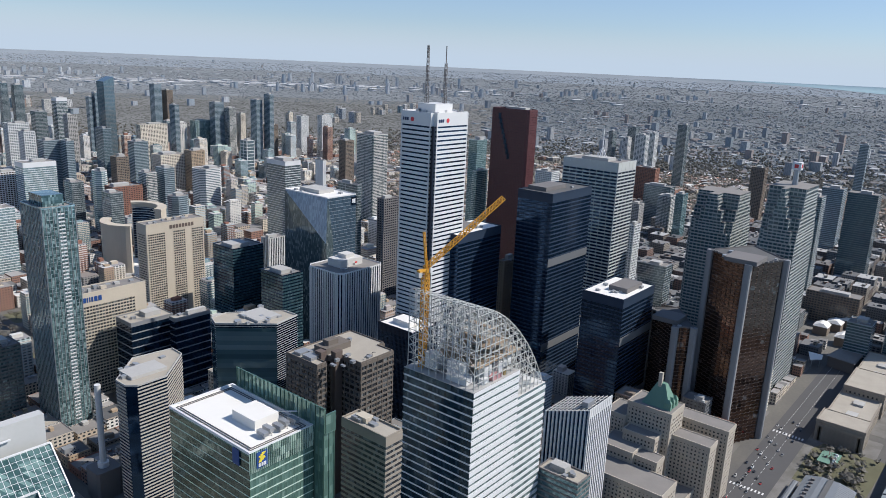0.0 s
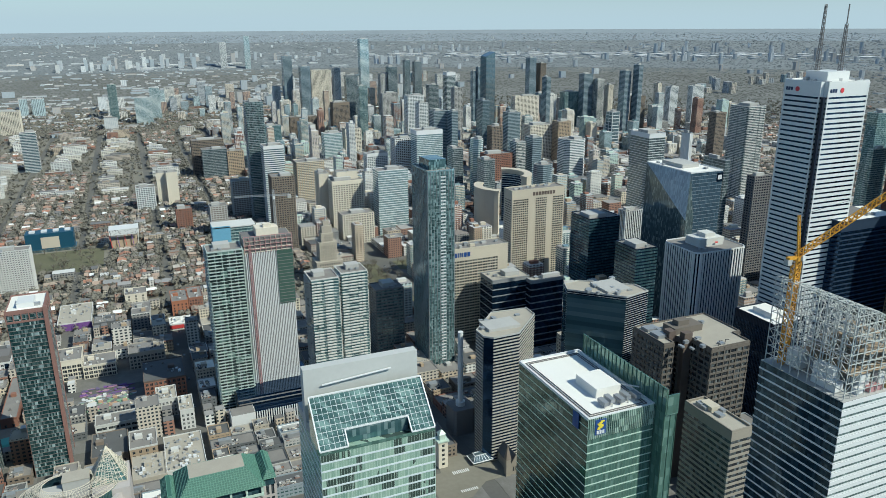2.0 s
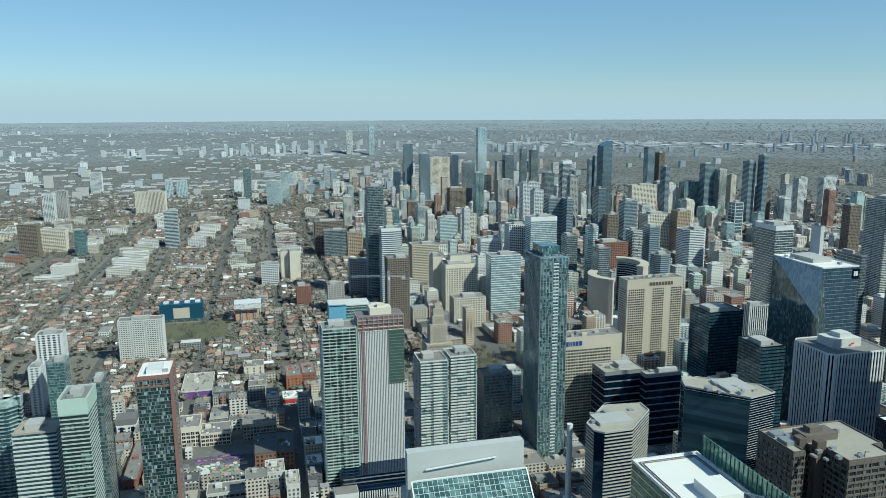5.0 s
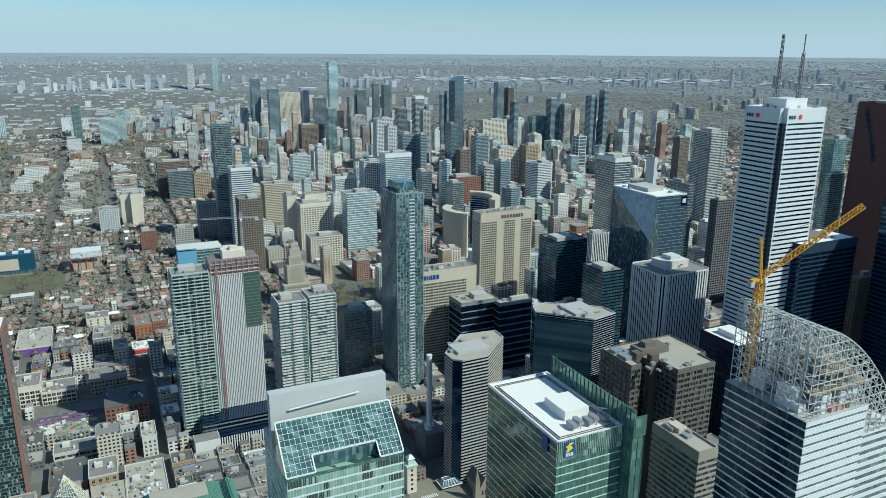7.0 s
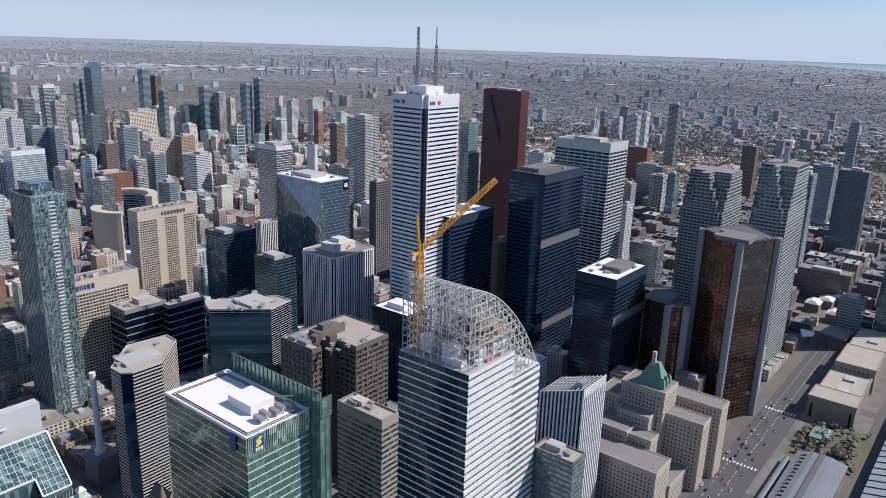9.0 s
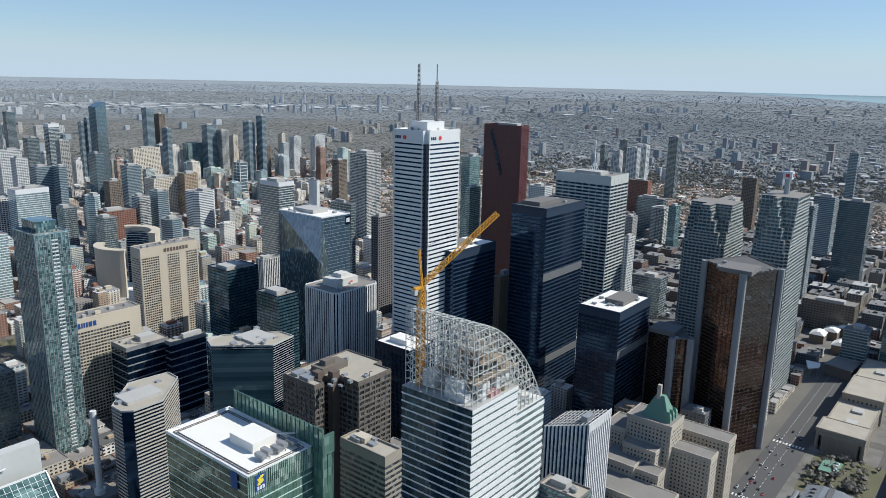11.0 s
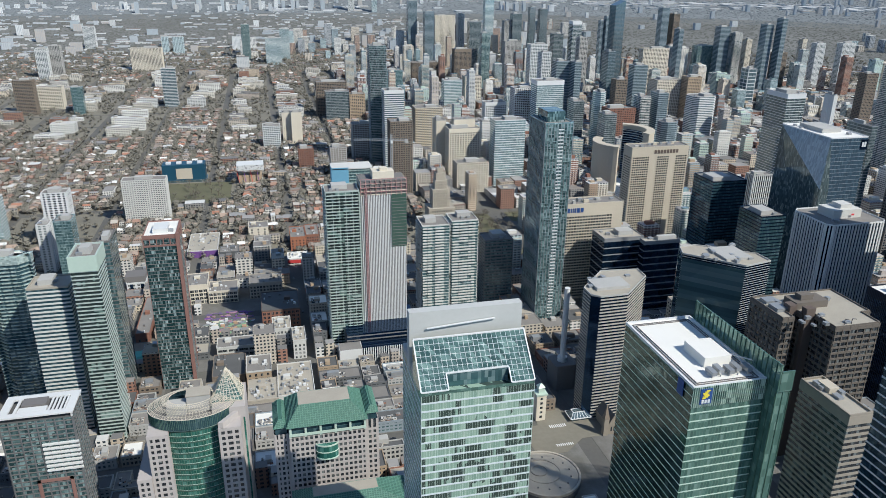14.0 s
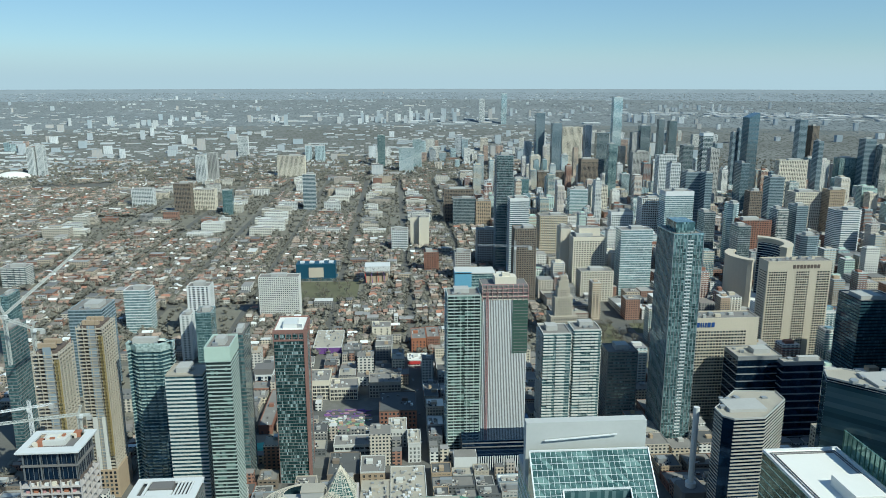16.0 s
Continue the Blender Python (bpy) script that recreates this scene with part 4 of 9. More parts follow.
# paler sheet puts the south front's sunlight into its colour
put(front, "south_glazing", Shape().box(302.3, 217.15, 0, 379.0, 217.28, 149.5).box(302.3, 217.15, 149.5, 347.3, 217.28, 168), "glass_sunlit", "grey-green south glazing painted paler as if sunlit")
for k in range(35):                       # broad white bands along the south front
    z = 168.4 - 4.95 * k
    put(front, "spandrel", Shape().box(302.0, 216.85, max(0.0, z - 2.4), 379.5 if z < 150.5 else 347.6, 217.12, z), "white_metal")
for x0, y0, x1, y1, h, m in ((306, 226, 312, 240, 4.3, "white_panel"), (322, 219, 331, 223, 2.6, "pink_steel"), (334, 219, 337, 222, 2.0, "orange_net"), (314, 220, 319, 223, 3.2, "white_panel"), (339, 230, 345, 238, 3.0, "concrete")):
    put(front, "site_cabin", Shape().box(x0, y0, 168.7, x1, y1, 168.7 + h), m, "site cabin or stores on the open roof")


def crown():
    n, m = 16, 9

    def top(u):
        return 150 + 67 * max(0.0, 1 - u ** 1.6) ** 0.8

    def foot(u):
        return 173.5 if u < 0.6 else 152.5

    def at(u, v, w):
        return (303.4 + 73.0 * u, 218.4 + 49.0 * v, foot(u) + max(0.0, top(u) - foot(u)) * w)
    south, west, vault, inner = Shape(), Shape(), Shape(), Shape()
    us, vs = [i / n for i in range(n + 1)], [j / m for j in range(m + 1)]
    for v, s in ((0.0, south), (1.0, inner), (0.33, inner), (0.66, inner)):
        for i, u in enumerate(us):
            a = at(u, v, 0)
            s.beam((a[0], a[1], a[2] - 4.5), at(u, v, 1), 0.4 if v == 0 else 0.32)
            if i < n:
                for k in range(14):
                    z = 152.5 + 5.0 * k
                    if foot(u) - 1 <= z < top(us[i + 1]):
                        b = at(us[i + 1], v, 0)
                        s.beam((a[0], a[1], z), (b[0], b[1], z), 0.34 if v == 0 else 0.26)
                        if (i * 3 + k) % 4 == 0 and v != 1.0:
                            s.beam((a[0], a[1], z), (b[0], b[1], min(z + 5.0, top(us[i + 1]))), 0.22)
    for j, v in enumerate(vs):
        if j:
            west.beam((*at(0, v, 0)[:2], 168.6), at(0, v, 0.99), 0.38)
        if j < m:
            for k in range(9):
                west.beam(at(0, v, k / 9), at(0, vs[j + 1], k / 9), 0.34)
                if (j * 5 + k * 3) % 4:
                    west.beam(at(0, v, k / 9), at(0, vs[j + 1], (k + 1) / 9), 0.24)
        for i in range(n):
            vault.beam(at(us[i], v, 1), at(us[i + 1], v, 1), 0.42)
            if j < m:
                vault.beam(at(us[i], v, 1), at(us[i], vs[j + 1], 1), 0.36)
                vault.beam(at(us[i], v, 1), at(us[i + 1], vs[j + 1], 1), 0.22)
        for i in range(2, n, 3):
            inner.beam(at(us[i], v, 0), at(us[i], v, 0.97), 0.45)
            for k in (0.3, 0.62):
                if j < m:
                    inner.beam(at(us[i], v, k), at(us[i], vs[j + 1], k), 0.38)
                    inner.beam(at(us[i], v, k), at(us[min(n, i + 2)], vs[j + 1], k + 0.2), 0.3)
                inner.beam(at(us[i], v, k), at(us[min(n, i + 2)], v, k), 0.38)
    put(front, "south_frame", south, "steel_frame", "pale open steel framing")
    put(front, "west_frame", west, "steel_frame", "pale open steel framing")
    put(front, "vault_frame", vault, "steel_frame", "curved steel roof ribs")
    put(front, "inner_frame", inner, "steel_frame", "inner steel braces")
    for k, z in enumerate((178, 183, 188, 193, 199)):
        x1 = (356, 350, 343, 334, 324)[k]
        put(front, "deck", Shape().box(312 + 4 * k, 222 + 3 * (k % 2), z, x1, 258 - 4 * k, z + 0.3), "roof_tan" if k % 2 else "tan_brick", "timber-coloured site deck inside the crown")
    for x, y, w, d, z in ((309, 230, 5, 12, 5), (318, 222, 7, 5, 4), (331, 221, 4, 4, 3), (340, 224, 8, 6, 4), (308, 250, 6, 8, 6)):
        put(front, "plant_box", Shape().box(x, y, 170, x + w, y + d, 173.6 + z), "white_panel", "white plant box at the foot of the crown")


crown()


def luffing_crane(x, y, z0, zs, tip, label, mat="crane_yellow", back=(-9, 6, 14), w=2.2):
    root = site("tower_crane", x, y, label, "crane")
    put(root, "mast", lattice_mast(Shape(), x, y, z0, zs, w, w, 3.0, 0.2 + 0.08 * w), mat)
    put(root, "turntable", Shape().prism(oval(x, y, 1.9, 1.9, 12), zs, zs + 2.2), mat)
    put(root, "jib", lattice_jib(Shape(), (x, y, zs + 2), tip, 0.9 * w, 2.6, 0.18 + 0.08 * w), mat)
    a = (x + back[0] * 0.35, y + back[1] * 0.35, zs + back[2])
    put(root, "a_frame", lattice_jib(Shape(), (x, y, zs + 2), a, 1.3, 2.5, 0.3), mat)
    put(root, "counter_jib", Shape().box(x + min(0, back[0]) - 0.5, y - 1.2, zs + 1.2, x + max(0, back[0]) + 0.5, y + 1.2, zs + 2.6), mat)
    put(root, "counterweight", Shape().box(x + back[0] - 1.5, y - 1.4, zs - 1.5, x + back[0] + 1.5, y + 1.4, zs + 1.4), "concrete")
    put(root, "cab", Shape().box(x + 1.2, y - 2.6, zs + 0.4, x + 3.2, y - 0.8, zs + 2.8), "white_metal", "white operator's cab")
    put(root, "pendant", Shape().beam(a, Vector(tip), 0.15), "black_steel")
    return root


luffing_crane(309.0, 261.0, 150, 227, (353, 240, 268), "orange-yellow luffing tower crane standing in the steel crown", back=(-6, 3, 24), w=3.2)

# green glass tower with the white roof
rbc, _ = built(162.8, 228.6, 197.0, 289.0, 185, "green glass office tower with a bright white roof", glass="glass_green", band="mint_band", fh=4.0, bh=0.55, out=0.1, pier="green_tile", gap=1.5, pw=0.22, pd=0.06, skip=(1, 2, 3), roof="roof_white", lip_mat="white_metal", mech=0, units=0)
# added sheet, its shade put into the tint, over the west face
put(rbc, "west_glass", Shape().box(162.72, 228.7, 0, 162.82, 288.9, 184), "glass_shaded_green", "green glass sheet painted darker for the west shade")
put(rbc, "side_wing", Shape().prism(rect(197.2, 222, 203.6, 285), 0, 184), "glass_green", "green glass side wing")
put(rbc, "roof_screen", Shape().box(197.0, 221, 183.5, 197.5, 285, 196).box(197.5, 221, 183.5, 203.6, 221.5, 193), "glass_green", "raised green glass roof screen")
put(rbc, "screen_frame", piers(piers(Shape(), rect(197.2, 222, 203.6, 285), 0, 184, 3.0, 0.2, 0.25), rect(196.9, 221, 197.4, 285), 184, 196.3, 3.0, 0.2, 0.2), "green_tile", kind="stuff")
put(rbc, "parapet_glazing", Shape().box(162.5, 228.3, 176, 197, 228.5, 185.6), "glass_mint", "pale green glazed parapet")
put(rbc, "parapet_grid", piers(Shape(), rect(162.4, 228.2, 197.1, 289), 176, 185.8, 1.0, 0.1, 0.25, (1, 2, 3)), "mint_band", kind="stuff")
put(rbc, "plant_room", Shape().box(176.6, 243.4, 185.05, 189.5, 260, 189.6), "roof_white", "white roof plant room")
for o in (2.2, 3.4):
    p = rect(162.8 + o, 228.6 + o, 197 - o, 289 - o)
    put(rbc, "cleaning_rail", Shape().ring(p, grown(p, -0.3), 185.1, 185.5), "dark_concrete", "dark window-cleaning rail")
for k in range(5):
    x = 174.5 + 4.2 * k
    put(rbc, "cooling_unit", Shape().box(x, 234 + (k % 2) * 1.5, 186.2, x + 2.4, 239.5 + (k % 2) * 1.5, 188).box(x + 0.2, 234.6, 185.05, x + 0.5, 235, 186.2).box(x + 1.9, 238.6, 185.05, x + 2.2, 239, 186.2), "grey_metal", "grey cooling unit on legs")
put(rbc, "cleaning_arm", Shape().beam((191, 250, 187), (199, 236, 189), 0.5).box(190.4, 249.4, 185, 191.6, 250.6, 187.5), "white_metal", "white window-cleaning arm")
put(rbc, "sign", Shape().box(166.0, 227.9, 177.6, 171.4, 228.2, 184.8), "logo_blue", "blue square sign panel")
put(rbc, "sign", Shape().box(162.1, 235.0, 177.6, 162.4, 239.5, 184.8), "logo_blue", "blue square sign panel")
mark = Shape()
for k, (a, b) in enumerate(((0.6, 2.2), (0.9, 3.2), (1.5, 3.9), (1.1, 3.6), (0.7, 2.7), (1.6, 3.4), (2.2, 4.2))):
    mark.box(166.2 + a, 227.65, 180.2 + 0.58 * k, 166.2 + b, 227.9, 180.74 + 0.58 * k)
put(rbc, "sign_mark", mark, "logo_yellow", "yellow sign mark")
bars(rbc, "sign_letters", (166.7, 227.9, 178.1), (1, 0, 0), "white_metal", [(1.0, 0.4), (1.0, 0.4), (1.0, 0.4)], 1.5, (0, -1, 0), 0.25)

oct1, _ = shaped([(234.6, 474.7), (240.8, 468.9), (263.9, 469.6), (294.3, 499.1), (294.8, 513.9), (262.6, 517.2), (234.5, 488.0)], 110, "dark office tower with thin white storey bands and chamfered corners", glass="glass_black", band="tan_band", fh=2.7, bh=1.2, out=0.25, roof="roof_tan", lip_mat="concrete", mech_mat="concrete", mech_h=3.0, units=8)


def glass_cover(root, poly, i, z0, z1, mat, out=0.4):
    """A plain glass sheet in front of one side of an outline."""
    a, b = Vector(poly[i]), Vector(poly[(i + 1) % len(poly)])
    u = (b - a).normalized()
    o = Vector((u.y, -u.x)) * out
    p = [a + u * 0.3, b - u * 0.3, b - u * 0.3 + o, a + u * 0.3 + o]
    part("glass_sheet", Shape().prism([(v.x, v.y) for v in reversed(p)], z0, z1), M[mat], root, "plain dark reflecting glass front")


glass_cover(oct1, _, 0, 0, 108.5, "glass_black")
lobes, _ = shaped([(368, 371.9), (403.7, 371.9), (403.7, 388.7), (410.6, 388.7), (410.6, 427.8), (341.6, 427.8), (341.6, 391.9), (350.5, 391.9), (350.5, 404.8), (359.4, 404.8), (359.4, 395.6), (368, 395.6)], 118.3, "brown concrete office tower of two lobes with wide square windows",
                  glass="window_dark", band="lobe_brown", fh=4.3, bh=1.6, out=0.5, pier="lobe_brown", gap=5.5, pw=0.7, pd=0.6, roof="roof_tan", top_band=2.9, mech=0, units=16)
put(lobes, "stair_shaft", Shape().box(351.9, 399, 0, 357.7, 406, 124).box(360, 391.6, 0, 367.3, 396.8, 124), "brown_dark", "blank dark brown stair shaft")
put(lobes, "plant_room", Shape().box(360, 402.5, 118.3, 386.4, 416.3, 123.5).box(365.7, 406, 123.5, 376, 412.9, 127.5), "lobe_brown", "brown roof plant room")
put(lobes, "roof_vent", Shape().box(343.9, 401.4, 118.3, 351.9, 411.7, 121.2).box(345, 415.2, 118.3, 355.4, 423.2, 120.6), "grey_metal", "grey roof units")
for u in (377.2, 383):
    put(lobes, "davit", Shape().beam((u, 374.9, 118.3), (u, 374.9, 122.4), 0.35).beam((u, 374.9, 122.4), (u + 1.4, 372.6, 123), 0.35), "dark_concrete", "dark roof davit")
oct2, _ = shaped([(321.5, 492.9), (356.1, 457.8), (381.8, 463.3), (381.1, 479.7), (342.5, 508.5), (327.5, 507.4)], 130, "dark glass octagonal office block with thin pale lines", glass="glass_black", band="concrete", fh=2.0, bh=0.35, out=0.2, roof="roof_tan", lip_mat="concrete", mech_h=2.2, units=12)
for _i in (0, 5):
    glass_cover(oct2, _, _i, 0, 127, "glass_deep")
stripe, _ = built(477.5, 513.6, 539.4, 563.6, 135.0, "office tower with white vertical piers", glass="glass_black", band=None, pier="white_panel", gap=3.2, pw=1.5, pd=0.7, cut=5, roof="roof_gravel", lip_mat="white_panel", mech=0)
c = stripe.location
put(stripe, "plant_room", Shape().box(c.x - 14, c.y - 8, 135, c.x + 16, c.y + 12, 143).box(c.x - 4, c.y - 4, 143, c.x + 8, c.y + 8, 147), "pale_concrete", "pale roof plant room")
bars(stripe, "sign", (c.x + 4, c.y - 9.5, 138.0), (1, 0, 0), "logo_red", [(3.0, 0.4)], 1.6, (0, -1, 0))
brown2, _ = built(242.9, 227.0, 254.9, 259.0, 160.7, "brown ribbon-window office block with a pale top storey", glass="window_dark", band="station_stone", fh=3.1, bh=1.4, out=0.25, roof="roof_tan", top_band=4.5, mech=0, units=5)
put(brown2, "plant_room", Shape().box(247.3, 245.5, 160.7, 252.6, 253.5, 163.4), "beige", "low tan plant room")


def slab_hotel(x0, y0, x1, y1, h, zones, top, fh, wide, label):
    """A stone slab: blank bays between zones of windows, each storey's windows of a zone set behind thin fins."""
    root = site("hotel_tower", (x0 + x1) / 2, (y0 + y1) / 2, label, "tower", (x0, y0, x1, y1))
    put(root, "core", Shape().box(x0, y0, 0, x1, y1, h), "beige", "blank beige stone wall")
    run = x1 - x0
    n = int((h - top) / fh)
    for a, b in zones:
        u0, u1 = x0 + a * run, x0 + b * run
        row = Shape().box(u0, -0.06, 0, u1, 0.02, fh * 0.56).mesh("window_strip", M["window_dark"])
        for k in range(n):
            part("window_strip", row, None, root, at=(-root.location.x, y0 - root.location.y, h - top - (k + 1) * fh + 0.6))
        fins = Shape()
        m = max(1, round((u1 - u0) / wide))
        for k in range(m + 1):
            u = u0 + (u1 - u0) * k / m
            fins.box(u - 0.28, y0 - 0.3, 4, u + 0.28, y0, h - top)
        put(root, "fin_grid", fins, "beige", kind="stuff")
    side = Shape()
    for k in range(n):
        side.box(x0 - 0.06, y0 + 3, h - top - (k + 1) * fh + 0.6, x0 + 0.02, y1 - 3, h - top - (k + 1) * fh + 1.7)
    put(root, "side_window", side, "window_dark", kind="stuff")
    put(root, "roof", Shape().box(x0 + 0.6, y0 + 0.6, h, x1 - 0.6, y1 - 0.6, h + 0.15), "roof_gravel")
    put(root, "parapet", Shape().ring(rect(x0 - 0.1, y0 - 0.1, x1 + 0.1, y1 + 0.1), rect(x0 + 0.6, y0 + 0.6, x1 - 0.6, y1 - 0.6), h - 0.2, h + 1.2), "beige")
    r = random.Random(int(x0))
    for k in range(9):
        u, v = r.uniform(x0 + 4, x1 - 9), r.uniform(y0 + 3, y1 - 7)
        put(root, "roof_unit", Shape().box(u, v, h + 0.15, u + r.uniform(2, 6), v + r.uniform(2, 4), h + r.uniform(1.5, 4)), r.choice(["grey_metal", "concrete", "beige"]))
    return root


sheraton = slab_hotel(446.0, 823.0, 525.0, 846.0, 135.0, ((0.02, 0.31), (0.45, 0.66), (0.78, 0.98)), 11, 3.1, 2.9, "beige stone slab hotel tower with three bands of windows")
bars(sheraton, "sign", (477, 822.9, 127.0), (1, 0, 0), "brown_dark", [(3.2, 1.1)] * 8, 4.6, (0, -1, 0))
hilton = slab_hotel(302.0, 692.0, 371.0, 716.0, 110.0, ((0.05, 0.82),), 12, 3.3, 3.1, "tan stone hotel slab with even rows of windows")
bars(hilton, "sign", (305, 691.9, 101.5), (1, 0, 0), "logo_blue", [(4.0, 1.0), (1.2, 1.0), (1.2, 1.0), (1.8, 1.0), (3.2, 1.0), (3.2, 1.0)], 5.0, (0, -1, 0))
shangri, _ = built(257.3, 645.9, 285.7, 688.4, 208.0, "tall slender glass condominium hotel tower", glass="glass_check", band="glass_pale", fh=3.4, bh=0.5, out=0.2, pier="grey_metal", gap=3, pw=0.3, name="condo_tower", each=True, mech=0)
c = shangri.location
put(shangri, "upper_tier", Shape().prism(rect(c.x - 9, c.y - 12, c.x + 9, c.y + 14), 208, 218), "glass_check", "glass rooftop tier")
s = Shape()
for k in range(58):
    s.box(c.x + 3.5 - 4, c.y - 21.6, 8 + 3.4 * k, c.x + 3.5 + 1.5, c.y - 20.3, 9.2 + 3.4 * k)
put(shangri, "balcony_front", s, "white_metal", "white balcony fronts", kind="stuff")

# faceted blue glass tower
E0 = [(551.7, 614.9), (595.7, 614.9), (600, 690), (551.7, 690)]
ey, _ = shaped(E0, 188, "faceted blue glass office tower with a pale roof", glass="glass_blue", band="grey_metal", fh=4.0, bh=0.35, out=0.06, roof="roof_white", lip_mat="white_metal", each=True)
fac = Shape()                             # a crease runs from the north-west roof corner down to the south-west edge
fac.v += [(551.4, 690, 188), (551.4, 614.6, 188), (547.5, 612.6, 136)]
fac.f += [(0, 2, 1)]
# this facet's colour carries the sky it would mirror
put(ey, "upper_facet", fac, "glass_sky_facet", "leaning glass facet painted pale with reflected sky")
fac = Shape()
fac.v += [(551.3, 690, 188), (550.8, 690, 0), (551.2, 614.6, 0), (547.5, 612.6, 136), (560, 614.5, 136), (551.4, 614.5, 188), (560, 614.5, 0)]
fac.f += [(0, 1, 2, 3), (3, 4, 5), (3, 2, 6, 4)]
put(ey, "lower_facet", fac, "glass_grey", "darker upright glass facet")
put(ey, "sign_panel", Shape().box(588, 614.2, 176, 596, 614.6, 186), "glass_black", "dark sign panel")
bars(ey, "sign", (589, 614.2, 178.5), (1, 0, 0), "white_metal", [(2.2, 0.6), (2.2, 0.5)], 5.0, (0, -1, 0))

# ---- towers farther out ----
LOOK = {
    "dark_balcony": dict(glass="glass_check", band="grey_metal", fh=3.0, bh=0.6, out=0.9, name="condo_tower"),
    "pale_balcony": dict(glass="glass_grey", band="pale_concrete", fh=3.0, bh=1.2, out=0.9, name="condo_tower"),
    "white_band": dict(glass="glass_navy", band="white_panel", fh=3.6, bh=1.7, out=0.3),
    "white_grid": dict(glass="glass_grey", band="white_panel", fh=3.6, bh=1.4, out=0.3, pier="white_panel", gap=4.5, pw=1.2),
    "teal": dict(glass="glass_teal", band="glass_pale", fh=3.4, bh=0.8, out=0.15, name="condo_tower"),
    "teal_balcony": dict(glass="glass_teal", band="pale_glass_rail", fh=3.0, bh=1.1, out=0.9, name="condo_tower"),
    "navy": dict(glass="glass_navy", band="slate", fh=3.6, bh=1.2, out=0.12),
    "grey_glass": dict(glass="glass_grey", band="grey_metal", fh=3.6, bh=0.7, out=0.12),
    "pale_glass": dict(glass="glass_pale", band="white_metal", fh=3.8, bh=0.9, out=0.15),
    "cream_grid": dict(glass="window_dark", band="cream", fh=3.5, bh=1.6, out=0.25, pier="cream", gap=4.5, pw=1.6),
    "tan_grid": dict(glass="window_dark", band="tan_brick", fh=3.3, bh=1.6, out=0.25, pier="tan_brick", gap=4.5, pw=1.6),
    "brown_grid": dict(glass="window_dark", band="brown_concrete", fh=3.4, bh=1.5, out=0.25, pier="brown_concrete", gap=4.0, pw=1.1),
    "brick_grid": dict(glass="window_dark", band="red_brick", fh=3.4, bh=1.7, out=0.25, pier="red_brick", gap=4.5, pw=1.8),
    "grey_grid": dict(glass="window_dark", band="concrete", fh=3.4, bh=1.6, out=0.25, pier="concrete", gap=4.5, pw=1.2),
}
for _k in LOOK.values():
    _k.update(units=2, each=False)


def far_tower(x0, y0, x1, y1, h, look, label, **more):
    return built(x0, y0, x1, y1, h, label, **{**LOOK[look], **more})


# by the town hall and the avenue
far_tower(489.5, 709.1, 532.9, 749.1, 120.0, "navy", "dark glass office block with a black plant room", glass="glass_deep", band="glass_black")
far_tower(485.3, 613.0, 513.6, 650.6, 110.0, "navy", "dark blue glass office block", glass="glass_deep", band="glass_black")
far_tower(600.8, 788.1, 630.6, 804.1, 100.0, "grey_grid", "small office block with pale vertical strips", band=None, pier="white_panel", gap=3)
far_tower(330.8, 649.0, 374.9, 678.5, 85.0, "navy", "dark glass office block with thin grey bands", glass="glass_black", band="pillar_grey", fh=7.2, bh=1.3, roof="roof_tan", top_band=3)
far_tower(367.9, 633.0, 407.6, 643.4, 85.0, "navy", "dark glass office block with a grey flat roof", glass="glass_black", band="pillar_grey", fh=7.2, bh=1.3, roof="roof_tan", top_band=3)
far_tower(1032.7, 1019.2, 1072.7, 1064.9, 195.7, "pale_balcony", "tall apartment tower with pale balcony bands")
far_tower(707.3, 883.7, 737.0, 928.7, 184.8, "grey_glass", "grey glass office tower with a white crown", top_band=6, band="white_metal")
far_tower(701.6, 721.5, 709.6, 761.5, 172.6, "grey_glass", "grey office slab behind a faceted tower")
far_tower(726.9, 694.2, 756.9, 707.3, 154.2, "grey_grid", "dark ribbed office block", glass="glass_black", band="dark_concrete", pier="dark_concrete")
far_tower(1211.2, 1675.5, 1235.6, 1705.5, 108.4, "white_grid", "dark tower with stacked white frames", fh=9, bh=1.5, glass="glass_navy", gap=20)
far_tower(1300.5, 1382.2, 1330.5, 1407.2, 133.1, "brown_grid", "brown concrete tower under construction")
far_tower(1309.8, 2076.7, 1363.6, 2106.7, 125.2, "teal_balcony", "pale green glass condominium tower")
far_tower(1018.7, 1876.1, 1096.6, 1901.1, 141.1, "cream_grid", "pinkish slab apartment building")
far_tower(915.8, 1716.9, 949.5, 1746.9, 117.4, "navy", "dark glass office block")
far_tower(888.0, 1553.8, 953.3, 1593.8, 105.2, "cream_grid", "wide cream institutional block")
far_tower(948.6, 1524.9, 983.2, 1554.9, 114.4, "tan_grid", "tan institutional block with a flat roof")
far_tower(1084.9, 804.7, 1114.9, 824.1, 204.0, "teal", "dark green glass tower behind the white bank tower")
far_tower(926.3, 685.7, 956.3, 693.7, 176.5, "teal_balcony", "pale green balconied tower")
far_tower(631.9, 423.8, 656.9, 431.8, 138.6, "tan_grid", "narrow tan office tower between black towers")
far_tower(1285.8, 762.3, 1315.8, 800.6, 133.1, "white_grid", "white gridded apartment block")
# the avenue and beyond
far_tower(187.1, 1314.9, 216.7, 1344.9, 215.2, "dark_balcony", "tall dark condominium tower with thin balcony edges")
far_tower(204.9, 1271.1, 239.4, 1301.1, 143.8, "white_band", "blue glass tower with a white crown", top_band=5)
far_tower(188.0, 1111.7, 222.3, 1141.7, 121.0, "brown_grid", "brown concrete apartment tower")
